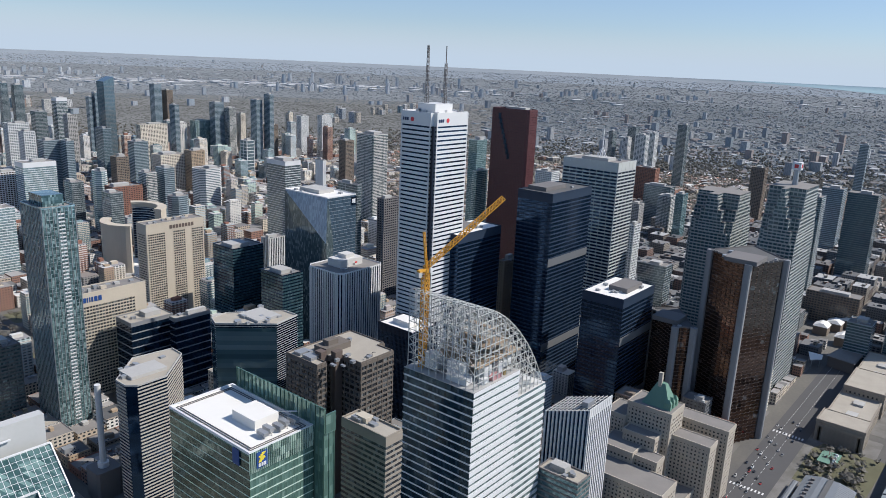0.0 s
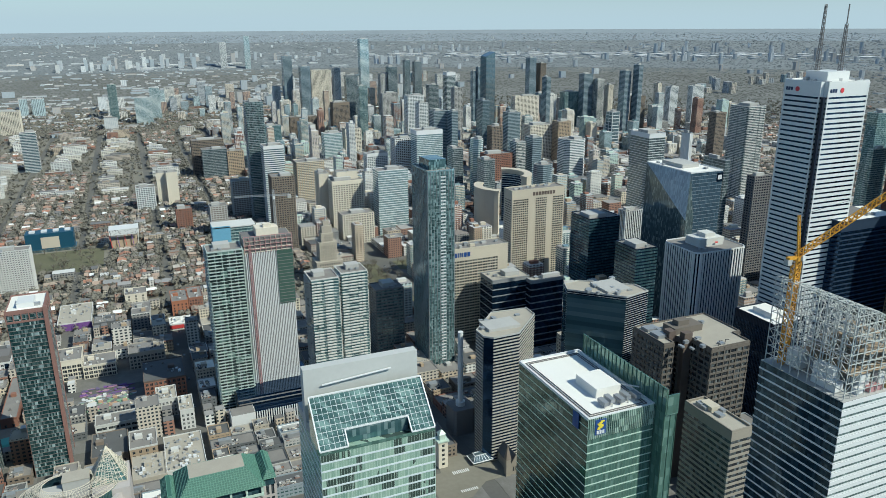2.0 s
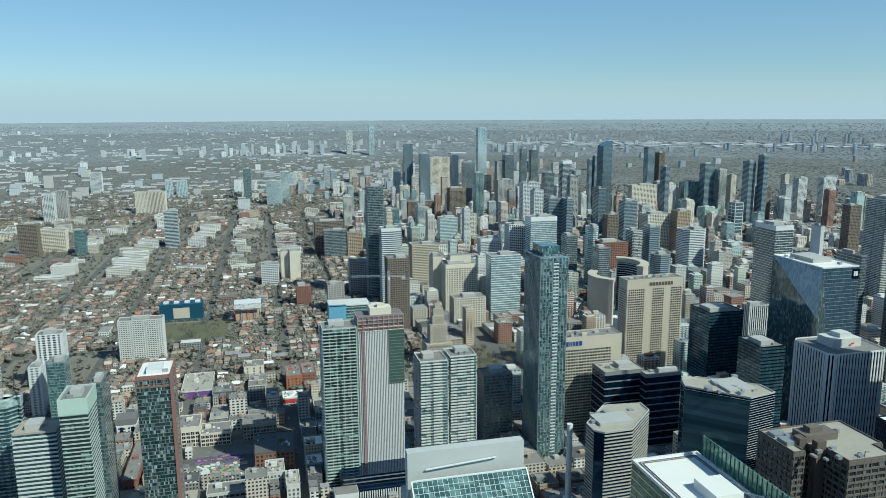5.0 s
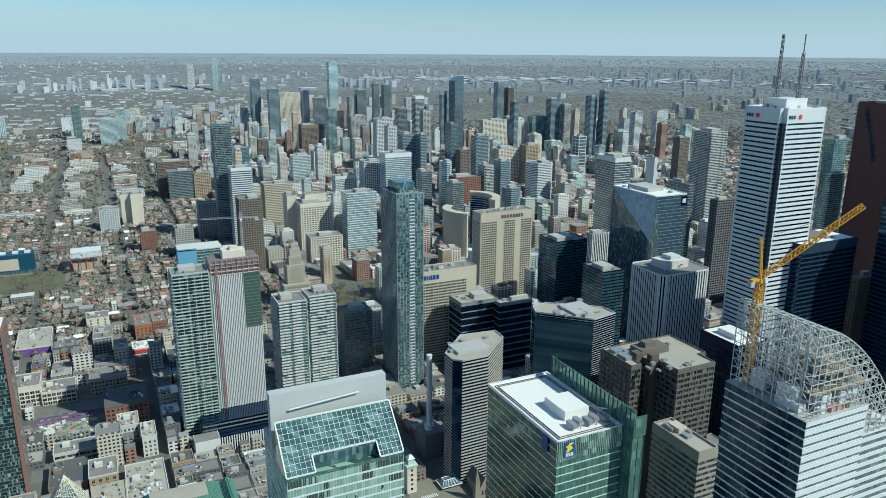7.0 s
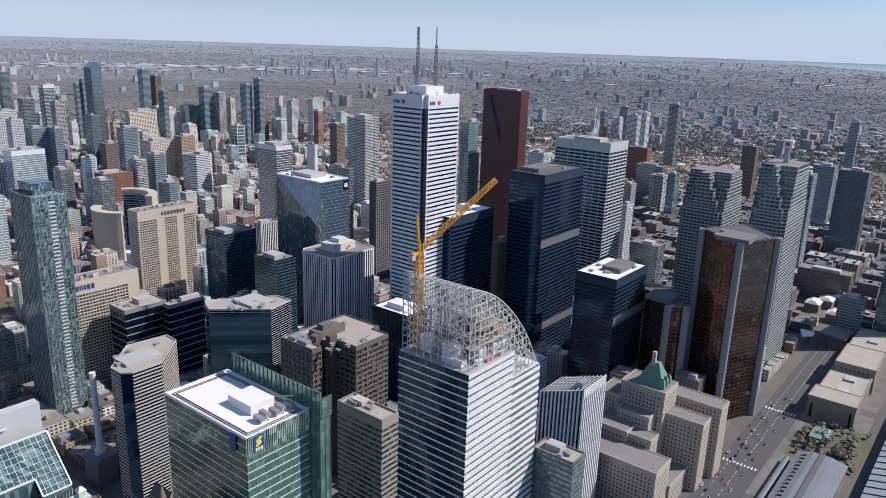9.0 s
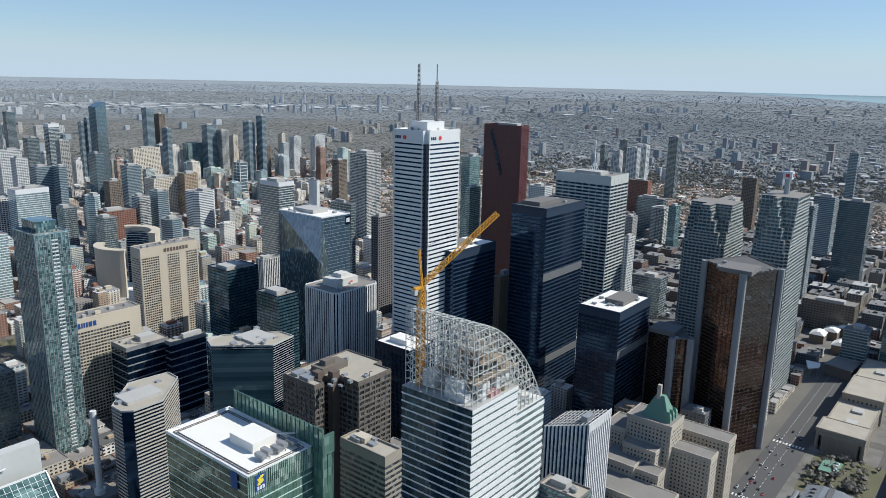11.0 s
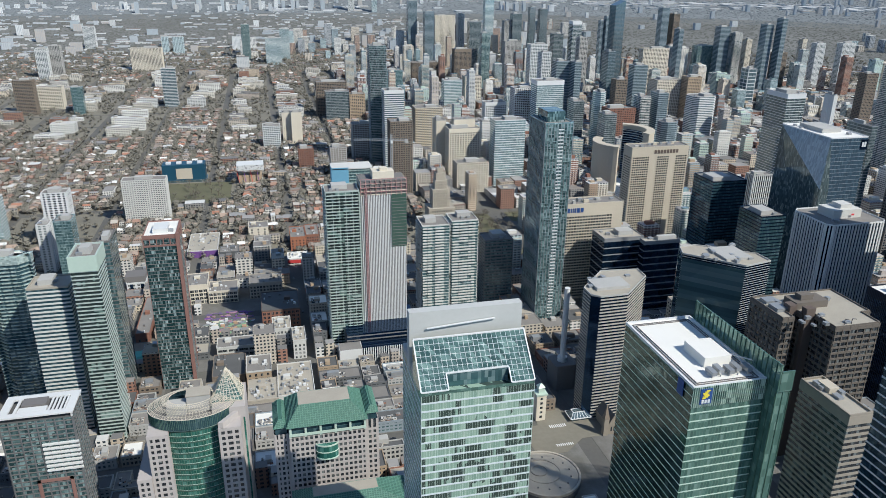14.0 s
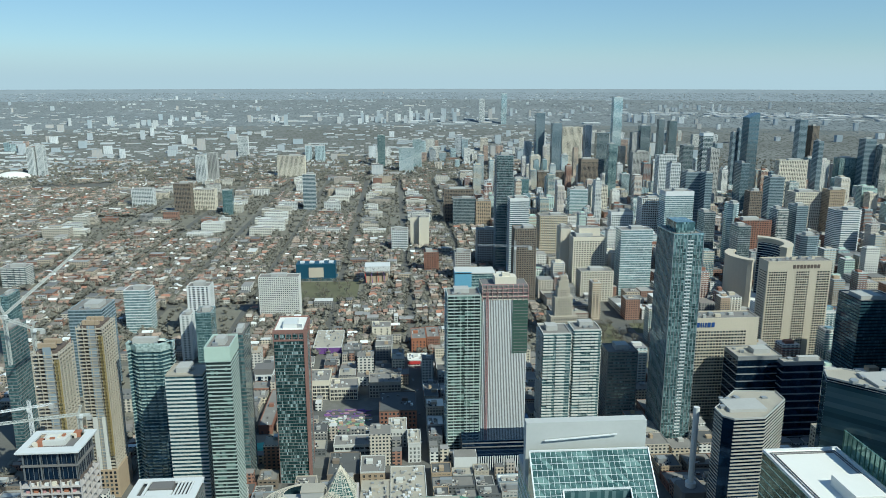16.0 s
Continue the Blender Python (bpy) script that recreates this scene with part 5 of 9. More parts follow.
far_tower(283.5, 1386.5, 336.5, 1421.5, 90.4, "tan_grid", "tan and green slab office building", glass="glass_grey", band="cream")
far_tower(300.2, 1186.5, 355.0, 1214.5, 89.9, "cream_grid", "cream stone tower with deep square windows", top_band=6)
far_tower(312.4, 1201.0, 348.7, 1219.0, 103.5, "cream_grid", "cream stone upper block", band=None, glass="cream", mech=0)
far_tower(287.4, 1225.6, 304.2, 1255.6, 98.0, "cream_grid", "blank cream stone wing", glass="cream", band=None)
far_tower(296.6, 1115.3, 349.4, 1145.3, 48.9, "cream_grid", "dark-topped stone courthouse block", top_band=0)
far_tower(368.2, 1145.5, 420.7, 1175.5, 109.9, "pale_glass", "pale green glass office tower")
far_tower(454.2, 1486.3, 500.9, 1511.3, 78.7, "white_grid", "white gridded hospital tower", top_band=6)
far_tower(532.3, 1393.8, 589.7, 1428.8, 134.6, "pale_glass", "pale teal glass hospital tower", top_band=8)
far_tower(505.5, 1450.0, 542.3, 1480.0, 112.7, "white_grid", "white-framed residence tower with gold side", glass="glass_gold")
far_tower(876.7, 1374.4, 931.5, 1419.4, 96.0, "white_band", "white striped office block with rounded corners", cut=10, bh=2.0)
far_tower(635.4, 1334.6, 657.8, 1364.6, 118.8, "pale_glass", "round-topped glass tower with a flat roof", cut=8)
far_tower(579.4, 1316.3, 601.3, 1346.3, 106.4, "grey_glass", "grey banded office tower")
far_tower(573.7, 1164.8, 595.2, 1194.8, 109.4, "grey_glass", "dark glass office block with a white edge")
far_tower(682.2, 1244.5, 701.5, 1274.5, 123.0, "pale_balcony", "pale apartment tower with balcony bands")
far_tower(713.2, 1238.4, 733.7, 1268.4, 129.8, "navy", "dark glass apartment tower")
far_tower(619.0, 1245.8, 673.1, 1275.8, 102.9, "brick_grid", "red-brown brick office block")
far_tower(673.8, 1142.3, 706.0, 1172.3, 95.4, "navy", "dark rounded office block", cut=8)
aura = far_tower(868.8, 1778.9, 889.0, 1818.9, 145.7, "navy", "dark glass podium tower below a taller blade", bh=0.5)
far_tower(1281.4, 2259.8, 1306.9, 2289.8, 227.2, "navy", "dark slab tower against the valley")
far_tower(1324.4, 2259.4, 1345.9, 2289.4, 207.7, "brown_grid", "red-brown tower beside a dark slab")
far_tower(1231.8, 2060.7, 1246.4, 2090.7, 176.2, "navy", "dark blue glass tower")
far_tower(887.5, 2064.1, 916.3, 2094.1, 201.6, "grey_glass", "dark tower with a white top", top_band=9, band="white_metal")
far_tower(869.0, 1963.7, 893.0, 1988.7, 164.1, "grey_grid", "grey apartment tower with a flat roof")
far_tower(839.3, 2083.9, 869.3, 2113.9, 164.8, "grey_glass", "grey office tower with even bands")
far_tower(978.8, 2674.5, 999.5, 2699.5, 208.9, "grey_glass", "slender grey tower with a flat roof")
far_tower(1012.5, 2660.4, 1041.2, 2685.4, 203.4, "grey_glass", "slender dark tower with a flat roof")
far_tower(854.1, 2504.6, 887.7, 2534.6, 196.7, "grey_glass", "grey tower with a flat top")
far_tower(828.7, 2514.7, 852.8, 2544.7, 173.0, "grey_grid", "grey concrete tower with a flat roof")
far_tower(737.6, 2224.1, 790.0, 2254.1, 132.6, "grey_grid", "broad grey apartment block")
far_tower(690.8, 1870.3, 737.0, 1900.3, 157.4, "white_grid", "white-framed condominium tower with a flat roof")
far_tower(684.6, 1769.9, 708.9, 1799.9, 147.9, "white_grid", "white-framed condominium tower with a flat roof")
far_tower(680.6, 1661.9, 714.4, 1691.9, 138.7, "navy", "dark banded tower with a flat roof")
far_tower(713.8, 1629.9, 730.1, 1659.9, 139.8, "navy", "dark glass tower with a lit side")
far_tower(800.8, 2658.6, 833.4, 2688.6, 288.8, "pale_glass", "very tall pale glass condominium tower")
far_tower(598.6, 2010.6, 621.5, 2035.6, 175.4, "teal_balcony", "slender balconied condominium tower")
far_tower(563.9, 2172.6, 615.3, 2207.6, 116.5, "brown_grid", "brown and beige office tower", top_band=8)
far_tower(562.8, 2586.5, 596.7, 2616.5, 200.8, "navy", "dark green glass tower")
far_tower(516.6, 2647.6, 547.7, 2677.6, 233.6, "navy", "dark teal condominium tower")
far_tower(641.8, 2768.7, 717.3, 2798.7, 175.6, "cream_grid", "beige slab apartment block")
far_tower(737.9, 2802.3, 763.1, 2832.3, 179.7, "white_grid", "white tower catching the sun")
far_tower(699.9, 2499.4, 740.9, 2529.4, 172.6, "grey_glass", "grey glass tower with a flat roof")
far_tower(487.1, 2704.7, 512.1, 2729.7, 126.4, "white_grid", "white stepped tower with a flat roof")
far_tower(463.9, 2180.0, 509.2, 2220.0, 55.1, "white_grid", "blank white hospital block", glass="white_panel", band=None)
far_tower(448.5, 2248.1, 531.3, 2288.1, 70.8, "brown_grid", "long brown hospital block")
far_tower(449.4, 1832.8, 496.3, 1862.8, 76.3, "pale_glass", "white and teal hospital tower")
far_tower(511.7, 1856.3, 554.3, 1891.3, 81.1, "cream_grid", "pale brown institutional block")
far_tower(325.7, 1970.2, 368.1, 2005.2, 85.4, "teal", "teal glass block behind a dark tower")
far_tower(142.8, 1746.8, 197.9, 1776.8, 69.5, "grey_glass", "grey glass institute block")
far_tower(198.3, 1744.0, 234.8, 1774.0, 62.6, "tan_grid", "tan brick institute block")
far_tower(125.4, 1792.9, 197.3, 1827.9, 84.9, "brown_grid", "brown hospital block with a flat roof")
far_tower(35.0, 1541.0, 52.6, 1561.0, 63.0, "cream_grid", "cream apartment tower with a flat roof", glass="cream", band=None)
far_tower(52.9, 1528.8, 73.8, 1548.8, 65.0, "cream_grid", "cream apartment tower with stepped sides", glass="cream", band=None)
far_tower(-5.4, 1494.8, 28.6, 1524.8, 44.5, "white_grid", "white low apartment block")
far_tower(158.5, 1368.5, 200.3, 1393.5, 67.8, "grey_grid", "concrete frame under construction", glass="brown_dark")
far_tower(105.4, 1244.4, 133.1, 1269.4, 53.2, "grey_grid", "grey concrete frame building", glass="brown_dark")
far_tower(54.5, 1306.2, 80.4, 1331.2, 39.6, "brick_grid", "orange brick apartment block")
far_tower(-201.8, 1065.5, -142.6, 1087.5, 61.6, "grey_grid", "grey slab apartment block with balconies", fh=2.9, gap=3.2, pier="pale_concrete", band="pale_concrete")
far_tower(-735.6, 2101.6, -676.0, 2123.6, 49.7, "white_grid", "white slab apartment block")
far_tower(-577.1, 1957.5, -533.0, 1982.5, 82.6, "brown_grid", "dark grey slab apartment block")
far_tower(-548.4, 2035.1, -489.1, 2060.1, 54.5, "cream_grid", "beige slab apartment block")
far_tower(-449.9, 1949.8, -425.0, 1969.8, 64.7, "teal", "glass student residence with a flat roof")
far_tower(-247.4, 2014.7, -212.9, 2034.7, 96.7, "navy", "slender dark residence tower with pale checker panels", band="white_panel", bh=0.9)
far_tower(-675.7, 2567.6, -642.1, 2592.6, 95.1, "white_grid", "white slab catching the sun")
far_tower(-649.6, 2625.4, -616.6, 2650.4, 99.0, "grey_grid", "grey slab apartment block")
far_tower(-423.7, 2724.8, -323.6, 2759.8, 77.7, "cream_grid", "beige stepped hospital block")
far_tower(-727.8, 3530.9, -680.4, 3555.9, 89.6, "white_grid", "pale apartment tower with a flat roof")
far_tower(-1343.8, 2801.7, -1321.5, 2826.7, 106.9, "white_grid", "white apartment tower with a flat roof")
far_tower(-1315.3, 2815.5, -1290.4, 2840.5, 113.8, "white_grid", "white apartment tower with a flat roof")
far_tower(-61.7, 2999.6, -32.4, 3019.6, 132.6, "teal_balcony", "slender glass tower with a flat roof")
far_tower(80.1, 2998.4, 116.0, 3023.4, 116.2, "pale_glass", "pale green glass tower")
far_tower(23.1, 2849.5, 79.5, 2874.5, 95.3, "pale_glass", "low pale glass block")
far_tower(899.6, 6131.4, 942.9, 6156.4, 246.7, "pale_glass", "distant tall glass tower")
far_tower(738.0, 6354.5, 788.5, 6379.5, 196.0, "white_grid", "distant pale tower with a flat roof")
far_tower(1061.9, 2373.1, 1069.9, 2393.1, 144.7, "navy", "dark narrow tower with a flat roof")
far_tower(1067.3, 2260.4, 1078.1, 2280.4, 189.3, "navy", "dark narrow tower with a flat roof")
far_tower(1082.8, 2252.7, 1095.1, 2272.7, 202.0, "navy", "dark narrow tower with a flat roof")
far_tower(741.9, 1470.2, 768.4, 1495.2, 121.4, "brown_grid", "dark brick block with a flat roof")
far_tower(890.1, 1674.4, 921.5, 1704.4, 123.5, "navy", "dark glass block with a flat roof")
far_tower(1355.2, 2036.6, 1388.7, 2066.6, 183.5, "navy", "dark condominium tower with a flat roof")
far_tower(1391.9, 2014.3, 1416.7, 2042.3, 167.0, "pale_balcony", "pale green condominium tower")
far_tower(1479.8, 2076.7, 1497.6, 2101.7, 142.1, "cream_grid", "pinkish apartment tower with a flat roof")
far_tower(1401.8, 1886.3, 1423.6, 1916.3, 200.1, "navy", "dark blue condominium tower")
far_tower(1434.5, 1863.9, 1449.4, 1891.9, 218.1, "navy", "dark blue condominium tower")
far_tower(1456.0, 1900.8, 1494.1, 1925.8, 121.1, "brown_grid", "brown apartment block with a flat roof")
far_tower(1665.8, 1991.9, 1697.4, 2016.9, 135.8, "white_grid", "white and grey slab block")
far_tower(1749.6, 1979.7, 1796.1, 2004.7, 136.1, "white_grid", "white and grey slab block")
far_tower(1731.3, 2137.4, 1747.1, 2159.4, 134.5, "cream_grid", "beige slab block with a flat roof")
far_tower(1063.7, 1200.3, 1071.7, 1225.3, 122.7, "white_grid", "white residential slab with a flat roof", glass="white_panel", band=None)
# north-east and east
far_tower(2105.9, 1041.9, 2130.9, 1056.2, 152.5, "grey_glass", "dark apartment tower with a flat roof")
far_tower(2125.3, 999.6, 2150.3, 1017.9, 134.6, "white_grid", "white-edged apartment tower with a flat roof")
far_tower(2268.4, 1042.7, 2293.4, 1070.6, 159.0, "grey_glass", "dark apartment tower with a flat roof")
far_tower(2098.6, 930.0, 2123.6, 963.8, 150.5, "white_grid", "white-edged apartment tower with a flat roof", glass="glass_navy", gap=9)
far_tower(2157.6, 927.5, 2182.6, 945.7, 155.4, "white_grid", "pale apartment tower with a flat roof")
far_tower(2142.9, 826.4, 2167.9, 854.2, 188.4, "grey_glass", "dark condominium tower with a flat roof")
far_tower(1456.3, 576.7, 1484.3, 604.2, 91.6, "pale_balcony", "balconied condominium tower with a flat roof")
far_tower(1420.5, 537.8, 1445.5, 553.5, 105.7, "teal", "blue glass condominium tower")
far_tower(1507.9, 666.4, 1532.9, 684.3, 55.2, "grey_grid", "grey apartment block with a flat roof")
far_tower(912.3, 406.7, 932.3, 414.7, 140.0, "white_grid", "slim white office tower")
far_tower(972.6, 380.9, 997.6, 420.9, 76.0, "grey_glass", "grey glass hotel block")
far_tower(1742.3, 737.5, 1767.3, 789.2, 104.6, "brick_grid", "orange brick apartment block")
far_tower(1570.4, 625.4, 1595.4, 687.5, 91.7, "grey_glass", "dark long block with a flat roof")
far_tower(1828.5, 504.1, 1853.5, 535.7, 127.5, "brown_grid", "brown slab apartment block")
far_tower(1223.5, 249.2, 1251.5, 268.6, 165.8, "dark_balcony", "grey green condominium tower")
far_tower(1382.9, 197.7, 1417.9, 243.6, 157.9, "navy", "broad dark glass apartment block", glass="glass_deep", band="louvre")
far_tower(1571.6, 284.8, 1606.6, 322.5, 135.5, "navy", "dark glass office block with a flat roof")
far_tower(1972.7, 321.5, 1992.7, 340.4, 192.2, "navy", "narrow dark tower with a crane")
far_tower(1133.8, 160.5, 1163.8, 229.6, 44.0, "brown_grid", "long brown low block with a grey roof")
far_tower(991.0, 121.8, 1021.0, 149.2, 52.0, "navy", "dark glass corner block", glass="glass_deep")
# west of the street
pale_condo, _ = far_tower(-140.9, 523.4, -123.2, 551.1, 153.2, "white_band", "pale green glass condominium tower with dark balcony gaps", glass="glass_condo", band="mint_grey", fh=3.0, bh=1.0, out=0.35, top_band=11, lip_mat="mint_grey")
put(pale_condo, "crown_panel", Shape().ring(rect(-141.6, 522.7, -122.5, 551.8), rect(-141.1, 523.2, -123.0, 551.3), 142.8, 154.4), "mint_band", "pale green crown panels")
far_tower(-176.1, 537.7, -148.2, 561.7, 126.0, "white_band", "white banded condominium slab", fh=3.1, bh=1.3, out=0.35, band="pale_concrete", glass="glass_deep", roof="roof_tan", lip_mat="roof_tan")
far_tower(-220.6, 582.8, -183.9, 595.4, 135.6, "teal_balcony", "rounded blue-green glass condominium tower with pale balcony edges", glass="glass_deep", bh=0.8, cut=9, roof="roof_white", top_band=6)
slim, _ = far_tower(-102.5, 592.8, -76.9, 631.0, 141.2, "teal", "slender dark glass condominium tower with rust-red edges", glass="glass_dash", band="dark_concrete", fh=3.0, bh=0.4, out=0.2, roof="roof_white", pier="dusty_red", gap=40, pw=1.6, lip_mat="dusty_red", mech_mat="white_panel")
put(slim, "edge_frame", Shape().box(-77.4, 591.8, 0, -74.6, 594.6, 143), "dusty_red", "rust-red corner frame")
put(slim, "crown_frame", piers(Shape().ring(rect(-103, 592.3, -76.4, 631.5), rect(-102.3, 593, -77.1, 630.8), 139.2, 141.4).ring(rect(-103, 592.3, -76.4, 631.5), rect(-102.3, 593, -77.1, 630.8), 132.5, 134), rect(-102.8, 592.5, -76.6, 631.3), 132.5, 141, 5.2, 0.7, 0.3), "dusty_red", "rust-red crown frame")
far_tower(47.4, 636.9, 77.8, 661.9, 155.8, "teal_balcony", "pale green glass condominium tower with stacked balconies", glass="glass_condo", band="mint_grey", bh=0.8, out=0.9, pier="mint_grey", gap=6.2, pw=0.45)
far_tower(141.4, 660.3, 168.7, 690.3, 109.1, "pale_balcony", "pale balconied condominium tower", glass="glass_teal")
far_tower(172.4, 665.4, 199.4, 691.4, 110.2, "pale_balcony", "pale balconied condominium tower with a wide front", glass="glass_teal")
far_tower(216.2, 693.5, 247.2, 718.5, 75.9, "grey_grid", "dark grey glass office block beside condominiums", glass="glass_check", band="louvre", pier="louvre", gap=6, pw=0.5)
far_tower(-137.4, 596.0, -128.3, 626.0, 138.1, "teal", "dark glass condominium tower behind white ones", band="dark_concrete")
far_tower(-268.6, 894.2, -255.5, 914.2, 59.7, "white_grid", "white checkered condominium with a flat roof", fh=3, gap=6, pw=2.4)
far_tower(-281.8, 979.0, -251.3, 1001.0, 73.9, "white_grid", "white and red checkered condominium", fh=3, gap=6, pw=2.4, glass="glass_black")
far_tower(-376.5, 1007.8, -341.9, 1032.8, 61.7, "pale_glass", "white and glass condominium block")
far_tower(-238.9, 855.6, -220.7, 880.6, 75.1, "teal", "glass condominium block with a flat roof")
far_tower(-366.5, 673.8, -357.5, 703.8, 119.9, "teal", "dark green glass condominium tower", band="dark_concrete")
far_tower(-491.5, 914.1, -482.4, 944.1, 83.8, "teal", "green glass condominium block")
far_tower(-671.0, 1260.0, -629.9, 1290.0, 34.5, "pale_balcony", "mid-rise terrace block with a flat roof")
far_tower(-357.0, 792.4, -321.4, 832.4, 101.0, "navy", "broad dark block behind building sites")

# ---- special buildings ----
def frame_floors(root, x0, y0, x1, y1, z0, z1, fh, slab="pale_concrete", col="pale_concrete", gap=6.0, thick=0.35):
    """An open concrete frame: slabs on columns, one part each floor."""
    n = int((z1 - z0) / fh)
    me = Shape().box(x0, y0, 0, x1, y1, thick)
    cols = Shape()
    nx, ny = max(1, round((x1 - x0) / gap)), max(1, round((y1 - y0) / gap))
    for i in range(nx + 1):
        for j in range(ny + 1):
            if i in (0, nx) or j in (0, ny):
                x, y = x0 + 0.5 + (x1 - x0 - 1) * i / nx, y0 + 0.5 + (y1 - y0 - 1) * j / ny
                cols.box(x - 0.3, y - 0.3, thick, x + 0.3, y + 0.3, fh)
    me.v += [tuple(v) for v in cols.v]
    me.f += [tuple(k + len(me.v) - len(cols.v) for k in f) for f in cols.f]
    me = me.mesh("open_floor", M[slab])
    for i in range(n):
        part("open_floor", me, None, root, at=(-root.location.x, -root.location.y, z0 + i * fh))
    # inset dark block puts the shade between the floors into its colour
    inset = Shape().box(x0 + 3, y0 + 3, z0, x1 - 3, y1 - 3, z0 + n * fh - 0.5)
    put(root, "core_wall", inset, "brown_dark", "dark brown block painted as the shaded interior")


# green glass hotel with the sloping glazed roof
ritz = site("hotel_tower", 77, 268, "green glass hotel tower with a sloping glazed roof", "tower", (52, 248, 104, 292))
RP = rect(53.0, 250.0, 101.6, 290.0)
put(ritz, "core", Shape().prism(RP, 0, 183.5), "glass_rooms")
me = Shape().ring(grown(RP, 0.12), grown(RP, -0.4), 0, 0.75).mesh("floor_band", M["slab_white"])
for k in range(48):
    part("floor_band", me, None, ritz, at=(-77, -268, 1 + 3.8 * k))
put(ritz, "mullion_grid", piers(piers(Shape(), RP, 0, 183.5, 1.15, 0.07, 0.06), RP, 0, 183.5, 5.75, 0.16, 0.1), "mint_band", kind="stuff")
roof = Shape()
roof.v += [(53, 250, 185), (101.6, 250, 185), (101.6, 266.5, 200.5), (53, 266.5, 200.5), (53, 250, 183.4), (101.6, 250, 183.4), (101.6, 267.5, 183.4), (53, 267.5, 183.4), (101.6, 267.5, 200.5), (53, 267.5, 200.5)]
roof.f += [(2, 3, 9, 8), (0, 4, 5, 1), (1, 5, 6, 8, 2), (0, 3, 9, 7, 4), (6, 7, 9, 8)]
put(ritz, "roof_sides", roof, "glass_green", "green glass gable sides")
slope = Shape()
for x0, x1, t0 in ((53, 64.5, 0.0), (64.5, 91.5, 0.30), (91.5, 101.6, 0.0)):
    i = len(slope.v)
    slope.v += [(x0, 250 + 16.5 * t0, 185 + 15.5 * t0), (x1, 250 + 16.5 * t0, 185 + 15.5 * t0), (x1, 266.5, 200.5), (x0, 266.5, 200.5)]
    slope.f.append((i, i + 1, i + 2, i + 3))
put(ritz, "sloping_roof", slope, "glass_roof", "sloping green glass roof")
put(ritz, "terrace_wall", Shape().box(64.5, 254.9, 183.6, 91.5, 255.2, 189.6), "glass_teal", "recessed terrace glazing")
bar = Shape()
for k in range(24):
    x = 53 + 48.6 * k / 23
    t0 = 0.30 if 64.5 < x < 91.5 else 0.0
    bar.beam((x, 250 + 16.5 * t0, 185.1 + 15.5 * t0), (x, 266.5, 200.6), 0.12)
for k in range(10):
    t0 = k / 9
    for a, b in ((53, 101.6),) if t0 >= 0.29 else ((53, 64.5), (91.5, 101.6)):
        bar.beam((a, 250 + 16.5 * t0, 185.1 + 15.5 * t0), (b, 250 + 16.5 * t0, 185.1 + 15.5 * t0), 0.12)
put(ritz, "glazing_grid", bar, "white_metal", "white glazing bars", kind="stuff")
rim = Shape().beam((53, 266.5, 200.9), (101.6, 266.5, 200.9), 0.6).beam((53, 250, 185.3), (53, 266.5, 200.9), 0.5).beam((101.6, 250, 185.3), (101.6, 266.5, 200.9), 0.5)
rim.beam((53, 250, 185.2), (64.5, 250, 185.2), 0.5).beam((91.5, 250, 185.2), (101.6, 250, 185.2), 0.5).beam((64.5, 255, 190), (91.5, 255, 190), 0.5).beam((64.5, 250, 185.2), (64.5, 255, 190), 0.5).beam((91.5, 250, 185.2), (91.5, 255, 190), 0.5)
put(ritz, "roof_edge", rim, "white_metal", "white roof edging")
put(ritz, "back_wall", Shape().box(52.5, 272, 183, 102.5, 276.5, 210.5), "wall_grey", "pale rooftop back wall")
put(ritz, "plant_deck", Shape().box(53, 267.5, 183.4, 101.6, 290, 187), "concrete")
put(ritz, "cleaning_arm", Shape().beam((60, 271, 203), (90, 271, 205), 0.5), "white_metal", "white cleaning arm")

# tower clad in white fins, still building
dn = site("condo_tower", 101, 655, "tower under construction with white vertical fins and a pink steel top", "tower", (78, 640, 125, 672))
DP = rect(80.3, 642.8, 122.0, 668)
put(dn, "core", Shape().prism(DP, 22, 163), "dark_concrete")
fin = Shape().box(-0.42, -0.45, 22, 0.42, 0.05, 150).mesh("fin", M["white_panel"])
for k in range(28):
    part("fin", fin, None, dn, at=(80.8 + 1.5 * k - 101, 642.8 - 655, 0))
side = Shape().box(-0.45, -0.55, 22, 0.05, 0.55, 150).mesh("fin", M["white_panel"])
for k in range(12):
    part("fin", side, None, dn, at=(80.3 - 101, 643.5 + 2.1 * k - 655, 0))
put(dn, "net_panel", Shape().box(108, 642.0, 98, 122.4, 642.7, 150), "net_green", "dark green safety netting")
s = Shape()
for k in range(16):
    s.box(107.8, 641.8, 99 + 3.1 * k, 122.6, 642.1, 99.5 + 3.1 * k)
put(dn, "net_rail", s, "dark_concrete", kind="stuff")
hoist = lattice_mast(Shape(), 84.5, 641.4, 22, 158, 1.8, 1.8, 3.0, 0.2)
put(dn, "hoist", hoist, "pink_steel", "pink site hoist")
frame_floors(dn, 79.5, 642, 122.8, 668.5, 150, 163.5, 3.3, "cream", "cream", 5)
top = Shape()
for k in range(10):
    x = 80 + 4.7 * k
    top.beam((x, 641.6, 149), (x, 641.6, 165), 0.35)
for z in (153, 157, 161, 165):
    top.beam((79.5, 641.6, z), (123, 641.6, z), 0.35)
put(dn, "edge_screen", top, "pink_steel", "pink edge protection")
put(dn, "top_core", Shape().box(92, 648, 163, 112, 662, 170).box(99, 650, 170, 106, 656, 173), "cream", "pale concrete core top")
put(dn, "podium", Shape().prism(rect(60, 618, 130, 672), 0, 22), "glass_black", "dark glass podium")
